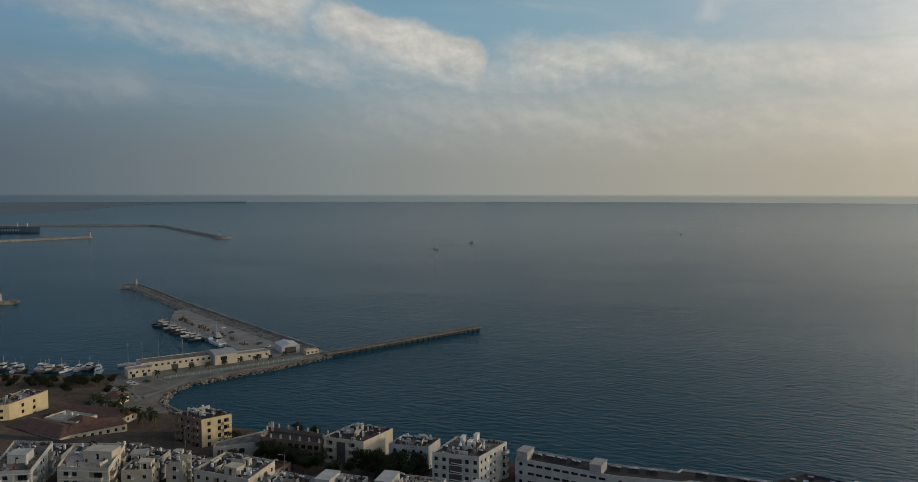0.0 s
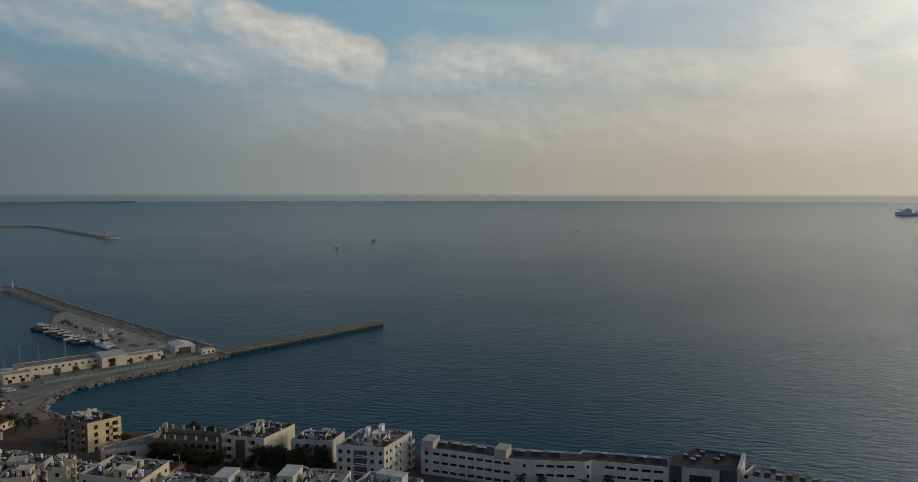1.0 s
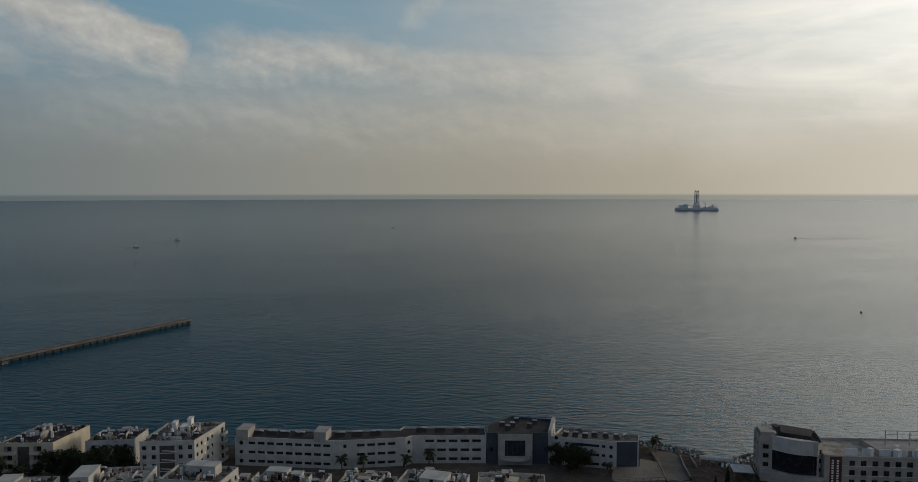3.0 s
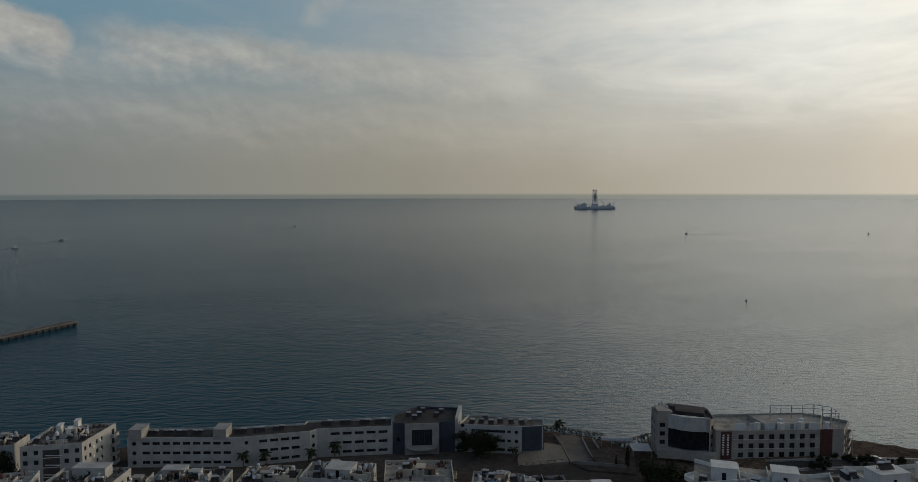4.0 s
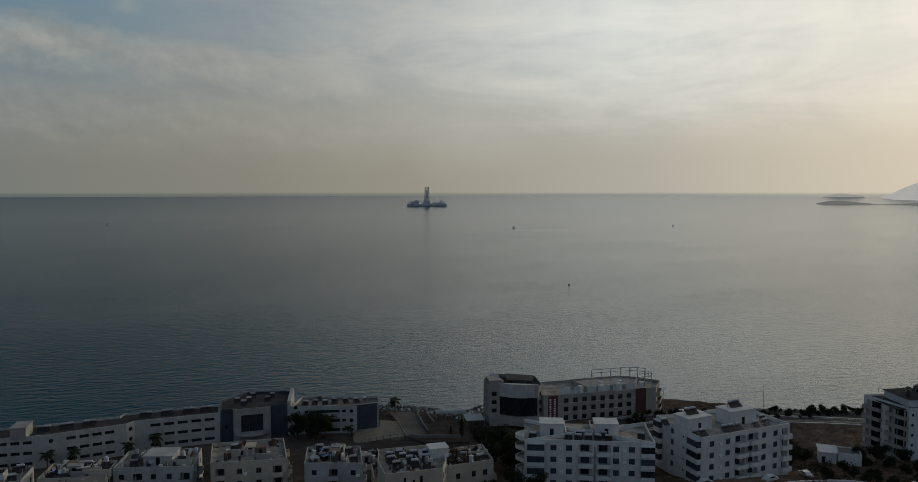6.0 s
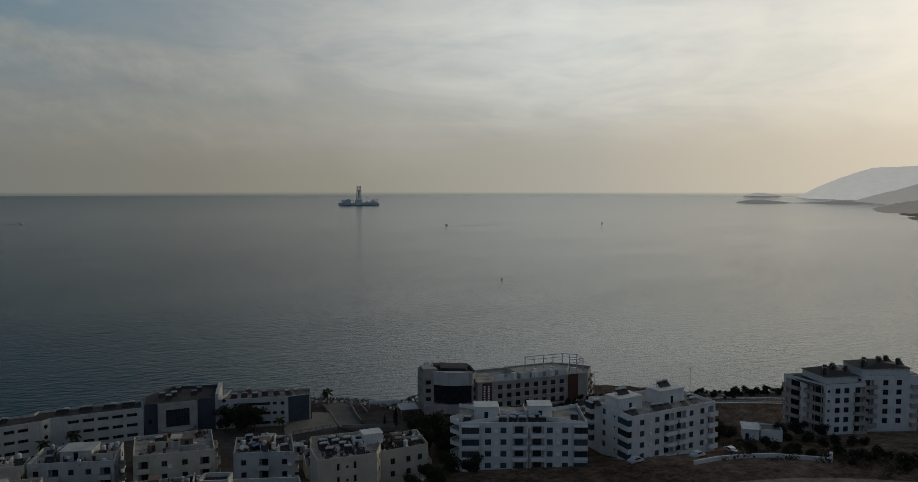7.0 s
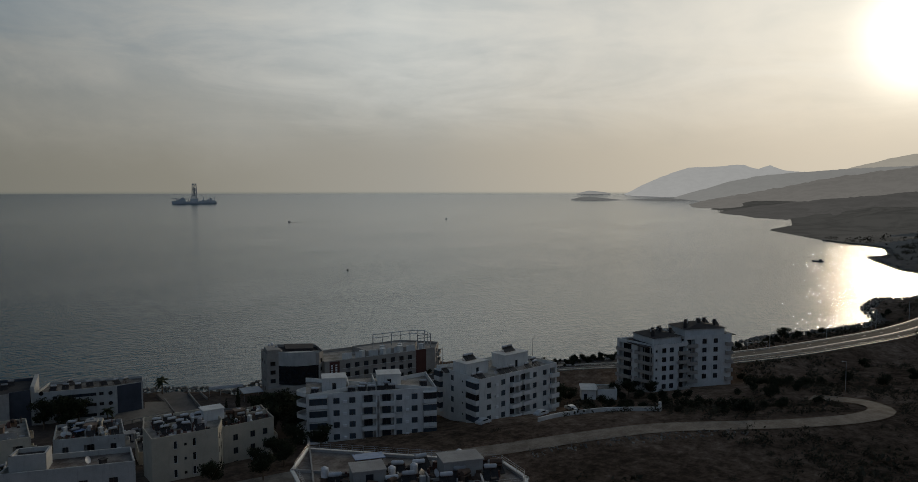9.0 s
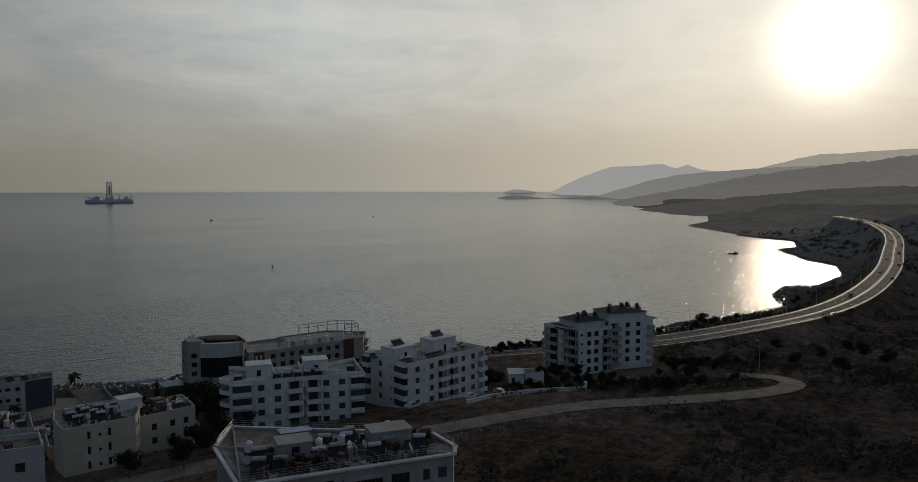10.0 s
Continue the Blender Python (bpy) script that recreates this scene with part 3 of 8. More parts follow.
def make_roads():
    line = finer(HIGHWAY, 6)
    road = tagged(mesh_object("road", ribbon(line, -7.5, 6.3, 0.06), ASPHALT), "grey asphalt dual carriageway along the coast", "road", kind="structure")
    for a, b, name in ((-8.5, -7.5, "kerb"), (6.3, 7.1, "kerb"), (-0.5, 0.5, "median")):
        tagged(mesh_object(name, ribbon(line, a, b, 0.24, 0.3), KERB), "pale concrete %s beside the asphalt road" % name, "kerb", kind="structure")
    for a in (-7.1, -1.1, 0.95, 5.9):
        tagged(mesh_object("road_line", ribbon(line, a, a + 0.15, 0.075), PAINT), "white painted edge line", "road marking", kind="structure")
    bm = bmesh.new()
    for i in range(0, len(line) - 1, 2):
        for off in (-4.1, 3.5):
            p, q = line[i], line[i + 1]
            d = (q - p).normalized()
            s = Vector((d.y, -d.x, 0)) * off
            w = Vector((d.y, -d.x, 0)) * 0.07
            up = Vector((0, 0, 0.075))
            q = p + d * 3
            bm.faces.new([bm.verts.new(v + s + up) for v in (p - w, p + w, q + w, q - w)])
    tagged(mesh_object("lane_dashes", bm, PAINT), "white dashed lane markings", "road marking", kind="structure")
    tagged(mesh_object("dirt_track", ribbon(finer(TRACK, 4), -3.2, 3.2, 0.08), DIRT), "pale unpaved track bending over the hillside", "track", kind="structure")


def ridge(name, label, line, far, deep, material, rough_m):
    """A range of hills: (azimuth, elevation in degrees) along its crest, at a distance, falling towards the viewer over deep metres."""
    bm = bmesh.new()
    azs = [a for a, _ in line]
    els = [e for _, e in line]
    cols = []
    k = int((azs[-1] - azs[0]) / 0.2)
    for i in range(k + 1):
        a = azs[0] + (azs[-1] - azs[0]) * i / k
        top = 67 + far * math.tan(radians(float(np.interp(a, azs, els))))
        col = []
        for j in range(9):
            f = j / 8
            r = far - (float(np.interp(a, azs, deep)) if isinstance(deep, list) else deep) * (1 - f)
            nz = noise.noise((a * 0.9, f * 2.2, far * 0.001)) * rough_m * (0.35 + f * (1 - f) * 3) + noise.noise((a * 3.5, f * 5, far * 0.002)) * rough_m * 0.3
            z = -6 + (top + 6) * (f ** 1.35) + nz * min(1.0, max(0.0, (top + 6) / 60))
            col.append(bm.verts.new((r * math.sin(radians(a)), r * math.cos(radians(a)), z)))
        r = far + 60
        col.append(bm.verts.new((r * math.sin(radians(a)), r * math.cos(radians(a)), -6)))
        cols.append(col)
    for a, b in zip(cols, cols[1:]):
        for j in range(9):
            f = bm.faces.new((a[j], b[j], b[j + 1], a[j + 1]))
            f.smooth = True
    return tagged(mesh_object(name, bm, material), label, "hills", kind="structure")


make_sea()
make_ground()
make_roads()
ridge("backdrop", "very faint hill far across the bay", [(66.0, -0.75), (67.6, -0.4), (69.2, -0.02), (70.2, -0.12), (71.5, -0.4), (73.5, -0.7)], 4845, 80, far_hill("far_haze_glow", (0.05, 0.06, 0.05), (0.54, 0.51, 0.465), 0.97), 6)
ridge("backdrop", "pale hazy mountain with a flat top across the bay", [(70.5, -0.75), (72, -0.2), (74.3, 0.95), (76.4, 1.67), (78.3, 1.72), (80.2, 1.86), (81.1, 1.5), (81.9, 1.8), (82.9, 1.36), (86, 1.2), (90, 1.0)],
      4820, 300, far_hill("far_haze_glow", (0.05, 0.06, 0.05), (0.74, 0.705, 0.655), 0.95), 12)
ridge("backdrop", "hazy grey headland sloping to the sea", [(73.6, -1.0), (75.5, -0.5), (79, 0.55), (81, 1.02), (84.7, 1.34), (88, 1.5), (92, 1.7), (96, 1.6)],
      4500, 500, far_hill("far_haze_glow", (0.05, 0.055, 0.045), (0.47, 0.445, 0.405), 0.9), 14)
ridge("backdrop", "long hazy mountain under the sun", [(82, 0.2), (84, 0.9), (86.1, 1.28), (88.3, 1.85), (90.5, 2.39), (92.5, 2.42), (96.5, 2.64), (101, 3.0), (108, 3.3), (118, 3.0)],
      4800, 120, far_hill("far_haze_glow", (0.05, 0.05, 0.04), (0.74, 0.655, 0.53), 0.92), 10)
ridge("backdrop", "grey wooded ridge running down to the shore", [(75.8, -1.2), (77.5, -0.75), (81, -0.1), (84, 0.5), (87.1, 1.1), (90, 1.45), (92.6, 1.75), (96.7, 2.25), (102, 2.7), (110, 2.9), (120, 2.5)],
      3600, 900, far_hill("far_haze_glow", (0.045, 0.045, 0.035), (0.33, 0.30, 0.265), 0.86, 0.10), 18)
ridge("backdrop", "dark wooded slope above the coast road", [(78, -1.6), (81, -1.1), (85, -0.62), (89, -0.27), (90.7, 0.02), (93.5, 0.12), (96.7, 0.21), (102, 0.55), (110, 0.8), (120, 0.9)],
      2500, 700, far_hill("far_haze_glow", (0.04, 0.04, 0.03), (0.165, 0.152, 0.138), 0.74, 0.18), 12)
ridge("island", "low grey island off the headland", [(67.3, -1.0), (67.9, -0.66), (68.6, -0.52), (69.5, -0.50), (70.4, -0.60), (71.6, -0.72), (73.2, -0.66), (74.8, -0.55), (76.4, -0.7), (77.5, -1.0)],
      4250, 120, far_hill("far_haze_glow", (0.05, 0.05, 0.04), (0.29, 0.28, 0.26), 0.75), 6)


def delta_shore():
    """A flat marshy shore beyond the harbour, lying just above the water."""
    near_edge = [(-46, 3300), (-38, 3550), (-32, 3880), (-28, 4170), (-25, 4560), (-22.5, 4740), (-19.5, 4815), (-16, 4835)]
    bm = bmesh.new()
    rows = []
    for i in range(61):
        a = -46 + 30 * i / 60
        r0 = float(np.interp(a, [p[0] for p in near_edge], [p[1] for p in near_edge])) + 14 * math.sin(a * 3.1) * math.sin(a * 1.3)
        rows.append([bm.verts.new((r * math.sin(radians(a)), r * math.cos(radians(a)), sea_z(r) + dz)) for r, dz in ((r0, -1.0), (r0 + 6, 1.2), (r0 * 0.5 + 2422.5, 2.0), (4845, 3.0))])
    for p, q in zip(rows, rows[1:]):
        for j in range(3):
            bm.faces.new((p[j], p[j + 1], q[j + 1], q[j]))
    tagged(mesh_object("backdrop", bm, far_hill("far_haze_glow", (0.04, 0.045, 0.04), (0.062, 0.080, 0.100), 0.8)), "low flat delta shore beyond the harbour", "shore", kind="structure")


delta_shore()

# ---- buildings ----
WINDOWS = {}


def lattice(xs, zs, d):
    """One connected frame: bars at the odd gaps of xs, rails at the first and last gap of zs."""
    bm, made = bmesh.new(), {}

    def v(i, j, y):
        if (i, j, y) not in made:
            made[i, j, y] = bm.verts.new((xs[i], y, zs[j]))
        return made[i, j, y]

    hole = lambda i, j: 0 <= i < len(xs) - 1 and 0 <= j < len(zs) - 1 and i % 2 == 1 and j % 2 == 1
    solid = lambda i, j: 0 <= i < len(xs) - 1 and 0 <= j < len(zs) - 1 and not hole(i, j)
    for i in range(len(xs) - 1):
        for j in range(len(zs) - 1):
            if hole(i, j):
                continue
            bm.faces.new((v(i, j, -d), v(i + 1, j, -d), v(i + 1, j + 1, -d), v(i, j + 1, -d)))
            for (di, dj), (a, b) in {(-1, 0): ((i, j + 1), (i, j)), (1, 0): ((i + 1, j), (i + 1, j + 1)), (0, -1): ((i, j), (i + 1, j)), (0, 1): ((i + 1, j + 1), (i, j + 1))}.items():
                if not solid(i + di, j + dj):
                    bm.faces.new((v(*a, -d), v(*a, d), v(*b, d), v(*b, -d)))
    return bm


def window_meshes(w, h, style):
    """Frame and pane of a window, origin at the middle of its sill, facing -y."""
    key = (round(w, 2), round(h, 2), style)
    if key not in WINDOWS:
        frame_mat = {"dark": DARK_FRAME, "door": DARK_FRAME, "blind": DARK_FRAME}.get(style, FRAME)
        pane_mat = CURTAIN if style == "blind" else GLASS
        t, d = 0.07, 0.04
        bars = 1 if w < 1.9 else max(1, round(w / 0.9) - 1)
        if w <= 0.8 or style == "door":
            bars = 0
        xs = [-w / 2, -w / 2 + t]
        for i in range(bars):
            x = -w / 2 + w * (i + 1) / (bars + 1)
            xs += [x - 0.03, x + 0.03]
        bm = lattice(xs + [w / 2 - t, w / 2], [0, t, h - t, h], d)
        frame_me = data_of(bm, "window", frame_mat)
        bm = box(-w / 2 + 0.02, 0.01, 0.02, w / 2 - 0.02, 0.03, h - 0.02)
        WINDOWS[key] = frame_me, data_of(bm, "pane", pane_mat)
    return WINDOWS[key]


def add_wall(bm, p, q, z0, z1, holes, deep=0.22, inner=0.0, thick=0.22):
    """The outer skin of a wall from p to q (its outside on the right hand), with real openings (u0, u1, v0, v1), and a parapet's inner face."""
    p, q = Vector((*p, 0)), Vector((*q, 0))
    d = (q - p).normalized()
    n = Vector((d.y, -d.x, 0))
    length = (q - p).length
    us = sorted({0.0, length, *(u for h in holes for u in h[:2])})
    vs = sorted({0.0, z1 - z0, *(v for h in holes for v in h[2:])})

    def at(u, v, back=0.0):
        return bm.verts.new(p + d * u - n * back + Vector((0, 0, z0 + v)))

    for u0, u1 in zip(us, us[1:]):
        for v0, v1 in zip(vs, vs[1:]):
            cu, cv = (u0 + u1) / 2, (v0 + v1) / 2
            if u1 - u0 < 1e-4 or v1 - v0 < 1e-4 or any(h[0] < cu < h[1] and h[2] < cv < h[3] for h in holes):
                continue
            bm.faces.new((at(u0, v0), at(u1, v0), at(u1, v1), at(u0, v1)))
    for u0, u1, v0, v1 in holes:
        ring = ((u0, v0), (u1, v0), (u1, v1), (u0, v1))
        for (a, b), (c, e) in zip(ring, ring[1:] + ring[:1]):
            bm.faces.new((at(c, e), at(a, b), at(a, b, deep), at(c, e, deep)))
    if inner:
        top = z1 - z0
        bm.faces.new((at(0, top), at(length, top), at(length, top, thick), at(0, top, thick)))
        bm.faces.new((at(0, top, thick), at(length, top, thick), at(length, top - inner, thick), at(0, top - inner, thick)))


def building(name, label, corners, z0, z1, wall=None, roof=None, facades=None, parapet=0.9, category="building", group="", walls=None):
    """A flat-roofed building on a counter-clockwise plan. facades: {edge: list of (kind, u0, u1, v0, v1, style)} in metres along the edge and up from z0."""
    wall, roof = wall or WHITE, roof or ROOF_GREY
    cx, cy = sum(x for x, _ in corners) / len(corners), sum(y for _, y in corners) / len(corners)
    top = thing(name, label, category, (cx, cy, z0), group=group)
    pts = [(x - cx, y - cy) for x, y in corners]
    k = len(pts)
    for i in range(k):
        p, q = pts[i], pts[(i + 1) % k]
        spec = (facades or {}).get(i, [])
        rails = [s[1:5] for s in spec if s[0] == "balcony"]
        # an opening behind a balcony front is a deep recess
        spec = [("loggia", *s[1:]) if s[0] == "window" and s[2] - s[1] > 1.7 and any(r[0] - 0.3 < (s[1] + s[2]) / 2 < r[1] + 0.3 and r[2] - 0.6 < s[3] < r[3] + 0.4 for r in rails) else s for s in spec]
        holes = [s[1:5] for s in spec if s[0] in ("window", "loggia", "blank")]
        bm = bmesh.new()
        add_wall(bm, p, q, 0, z1 - z0, holes, 0.22, parapet)
        part("wall", bm, (walls or {}).get(i, wall), top)
        d = Vector((q[0] - p[0], q[1] - p[1], 0)).normalized()
        turn = math.degrees(math.atan2(d.y, d.x))
        n = Vector((d.y, -d.x, 0))
        base = Vector((*p, 0))
        for kind, u0, u1, v0, v1, *style in spec:
            style = style[0] if style else "white"
            if kind in ("window", "loggia"):
                w, h = u1 - u0, v1 - v0
                frame_me, pane_me = window_meshes(w, h, style)
                back = 0.16 if kind == "window" else 1.25
                if kind == "loggia":
                    bm = bmesh.new()
                    ring = ((-w / 2, 0), (w / 2, 0), (w / 2, h), (-w / 2, h))
                    for (a, b), (c, e) in zip(ring, ring[1:] + ring[:1]):
                        bm.faces.new([bm.verts.new(x) for x in ((c, 0.22, e), (a, 0.22, b), (a, 1.3, b), (c, 1.3, e))])
                    bm.faces.new([bm.verts.new((x, 1.3, z)) for x, z in ring])
                    ob = part("loggia", bm, wall, top)
                    ob.matrix_basis = pose(*(base + d * ((u0 + u1) / 2) + Vector((0, 0, v0))), 0, 0, turn)
                    frame_me, pane_me = window_meshes(w * 0.62, h * 0.86, style)
                place = base + d * ((u0 + u1) / 2) - n * back + Vector((0, 0, v0))
                win = shared("window" if style != "door" else "door", frame_me, top, pose(*place, 0, 0, turn))
                shared("pane", pane_me, win, Matrix())
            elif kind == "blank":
                # a shallow sheet; the dark style paints in the shade of a deeper opening
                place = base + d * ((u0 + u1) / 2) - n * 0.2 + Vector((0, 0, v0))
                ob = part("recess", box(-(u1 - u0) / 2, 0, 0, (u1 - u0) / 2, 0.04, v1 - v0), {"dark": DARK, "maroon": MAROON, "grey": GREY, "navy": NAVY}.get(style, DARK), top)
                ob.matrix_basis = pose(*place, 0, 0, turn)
            elif kind == "balcony":
                # a slab with a solid front and sides, standing out of the wall
                out, t, w = 1.25, 0.14, u1 - u0
                bm = bmesh.new()
                add_box(bm, 0, -out, -0.16, w, -0.002, 0)
                add_box(bm, 0, -out, 0, w, -out + t, v1 - v0)
                add_box(bm, 0, -out + t, 0, t, -0.002, v1 - v0)
                add_box(bm, w - t, -out + t, 0, w, -0.002, v1 - v0)
                ob = part("balcony", bm, {"cream": CREAM, "beige": BEIGE, "grey": GREY, "blind": WHITE, "brown": BROWN}.get(style, wall), top)
                ob.matrix_basis = pose(*(base + d * u0 + Vector((0, 0, v0))), 0, 0, turn)
            elif kind == "bay":
                # a glazed enclosed balcony: solid band with blinds or panes above
                out, w, h = 1.1, u1 - u0, v1 - v0
                ob = part("balcony", box(0, -out, 0, w, -0.002, h * 0.36), wall, top)
                ob.matrix_basis = pose(*(base + d * u0 + Vector((0, 0, v0))), 0, 0, turn)
                shared("lintel", data_of(box(0, -out, h - 0.22, w, -0.002, h), "lintel", wall), ob, Matrix())
                bm = bmesh.new()
                add_box(bm, 0.05, -out + 0.06, h * 0.36, w - 0.05, -0.004, h - 0.22)
                shared("glazing", data_of(bm, "glazing", CURTAIN if style == "blind" else GLASS), ob, Matrix())
                k = max(1, int(w / 0.9))
                xs = []
                for j in range(k + 1):
                    x = 0.07 + (w - 0.14) * j / k
                    xs += [x - 0.03, x + 0.03]
                bm = lattice(xs, [h * 0.36, h * 0.36 + 0.05, h - 0.27, h - 0.22], 0.03)
                for v in bm.verts:
                    v.co.y += -out + 0.04
                shared("mullion", data_of(bm, "mullion", DARK_FRAME), ob, Matrix())
            elif kind == "band":
                ob = part("band", box(0, -0.08, 0, u1 - u0, -0.003, v1 - v0), {"dark": DARK, "maroon": MAROON, "grey": GREY, "navy": NAVY, "white": WHITE}.get(style, wall), top)
                ob.matrix_basis = pose(*(base + d * u0 + Vector((0, 0, v0))), 0, 0, turn)
            elif kind == "round":
                bm = bmesh.new()
                c, r = Vector(((u0 + u1) / 2, 0, (v0 + v1) / 2)), (u1 - u0) / 2
                add_tube(bm, c + Vector((0, -0.06, 0)), c + Vector((0, -0.003, 0)), r, r, 16)
                ob = part("porthole", bm, GLASS, top)
                ob.matrix_basis = pose(*base, 0, 0, turn)
            elif kind == "aircon":
                bm = box(0, -0.4, 0, 0.85, -0.06, 0.6)
                ob = part("air_conditioner", bm, FRAME, top)
                ob.matrix_basis = pose(*(base + d * u0 + Vector((0, 0, v0))), 0, 0, turn)
    bm = bmesh.new()
    rz = z1 - z0 - parapet
    bm.faces.new([bm.verts.new((x, y, rz)) for x, y in pts])
    part("roof", bm, roof, top)
    return top


def rect(x, y, turn, length, width):
    """Corners of a rectangle from its near left one, turned by degrees from +x."""
    c, s = math.cos(radians(turn)), math.sin(radians(turn))
    return [(x + u * c - v * s, y + u * s + v * c) for u, v in ((0, 0), (length, 0), (length, width), (0, width))]


def quad(a, b, c):
    """Corners of a right-angled plan from the near left and near right corners and its depth."""
    ax, ay, bx, by = *a, *b
    l = math.hypot(bx - ax, by - ay)
    nx, ny = -(by - ay) / l * c, (bx - ax) / l * c
    return [a, b, (bx + nx, by + ny), (ax + nx, ay + ny)]


def floors(count, top, height, cols, w=1.2, h=1.3, style="white", kind="window"):
    """Windows of a facade: rows counted down from top (metres over the base), at the columns' middles."""
    return [(kind, c - w / 2, c + w / 2, top - height * i, top - height * i + h, style) for i in range(count) for c in cols if top - height * i > 0.2]


def edge_length(corners, i):
    (ax, ay), (bx, by) = corners[i], corners[(i + 1) % len(corners)]
    return math.hypot(bx - ax, by - ay)


def roof_room(parent, x, y, z, turn, w, d, h, wall=None, door=True, overhang=0.15):
    """A stair head on a roof, as parts of its building; x, y in the world."""
    wall = wall or WHITE
    m = parent.matrix_basis.inverted() @ pose(x, y, z, 0, 0, turn)
    bm = bmesh.new()
    pts = [(0, 0), (w, 0), (w, d), (0, d)]
    add_wall(bm, pts[0], pts[1], 0, h, [(w * 0.5 - 0.5, w * 0.5 + 0.5, 0.05, 2.05)] if door else [])
    for i in (1, 2, 3):
        add_wall(bm, pts[i], pts[(i + 1) % 4], 0, h, [])
    room = part("stair_head", bm, wall, parent)
    room.matrix_basis = m
    cap = shared("cap", data_of(box(-overhang, -overhang, h, w + overhang, d + overhang, h + 0.18), "cap", wall), room, Matrix())
    if door:
        frame_me, pane_me = window_meshes(1.0, 2.0, "door")
        dr = shared("door", frame_me, room, pose(w * 0.5, 0.12, 0.05))
        pn = shared("door_leaf", pane_me, room, pose(w * 0.5, 0.12, 0.05))
    return room


def chimney(parent, x, y, z, h=1.4, s=0.6, wall=None):
    m = parent.matrix_basis.inverted() @ pose(x, y, z)
    bm = box(-s / 2, -s / 2, 0, s / 2, s / 2, h)
    add_box(bm, -s / 2 - 0.08, -s / 2 - 0.08, h, s / 2 + 0.08, s / 2 + 0.08, h + 0.12)
    ob = part("chimney", bm, wall or WHITE, parent)
    ob.matrix_basis = m
    return ob


HEATER = []


def solar_heater(x, y, z, turn, scale=1.0):
    """A rooftop water heater: tilted collectors, a tank on a steel stand."""
    if not HEATER:
        top = thing("solar_heater", "rooftop solar water heater with a white tank on a steel stand", "solar heater", (x, y, z), turn, "rooftop heaters")
        bm = lattice([-0.95, -0.88, -0.04, 0.04, 0.88, 0.95], [0, 0.07, 1.2, 1.28], 0.04)
        for v in bm.verts:
            v.co.y += 1.0
        part("stand", bm, RUST, top)
        for sx in (-0.97, 0.03):
            part("collector", box(0, 0, 0, 0.94, 1.9, 0.09, pose(sx, -0.6, 0.2, 30)), PANEL, top)
        bm = bmesh.new()
        add_tube(bm, (-0.85, 1.0, 1.55), (0.85, 1.0, 1.55), 0.30, sides=12)
        bmesh.ops.bevel(bm, geom=[e for e in bm.edges if len(e.link_faces) == 2 and any(len(f.verts) > 4 for f in e.link_faces)], offset=0.08, segments=2, affect="EDGES")
        part("tank", bm, TANK, top)
        HEATER.append(top)
        return top
    return copy_thing(HEATER[0], pose(x, y, z, 0, 0, turn))


UPRIGHT = []


def water_tank(x, y, z, turn):
    """An upright white water tank on a frame, with a collector beside it."""
    if not UPRIGHT:
        top = thing("water_tank", "upright white water tank on a rusty roof frame", "water tank", (x, y, z), turn, "rooftop tanks")
        bm = lattice([-0.5, -0.42, 0.42, 0.5], [0, 0.07, 0.92, 1.0], 0.42)
        part("stand", bm, RUST, top)
        part("shelf", box(-0.55, -0.55, 1.0, 0.55, 0.55, 1.06), RUST, top)
        bm = bmesh.new()
        add_tube(bm, (0, 0, 1.06), (0, 0, 2.2), 0.5, 0.5, 14)
        add_tube(bm, (0, 0, 2.2), (0, 0, 2.42), 0.5, 0.2, 14)
        part("tank", bm, TANK, top)
        part("collector", box(-0.9, 0, 0, 0.9, 1.8, 0.08, pose(0, -2.2, 0.2, 38)), PANEL, top)
        UPRIGHT.append(top)
        return top
    return copy_thing(UPRIGHT[0], pose(x, y, z, 0, 0, turn))


DISH = []


def dish(x, y, z, turn):
    if not DISH:
        top = thing("satellite_dish", "white satellite dish on a short roof pole", "satellite dish", (x, y, z), turn, "satellite dishes")
        part("pole", tube((0, 0, 0), (0, 0, 1.0), 0.03, sides=6), METAL, top)
        bm = bmesh.new()
        rings = []
        for j in range(4):
            r = 0.55 * j / 3
            rings.append([bm.verts.new((r * math.cos(i * math.tau / 14), 0.35 * r * r - 0.05, r * math.sin(i * math.tau / 14))) for i in range(14)] if j else [bm.verts.new((0, -0.05, 0))])
        for i in range(14):
            bm.faces.new((rings[0][0], rings[1][i], rings[1][(i + 1) % 14]))
            for j in (1, 2):
                bm.faces.new((rings[j][i], rings[j + 1][i], rings[j + 1][(i + 1) % 14], rings[j][(i + 1) % 14]))
        ob = part("reflector", bm, TANK, top)
        ob.matrix_basis = pose(0, 0, 1.1, 155, 0, 0)
        DISH.append(top)
        return top
    return copy_thing(DISH[0], pose(x, y, z, 0, 0, turn))


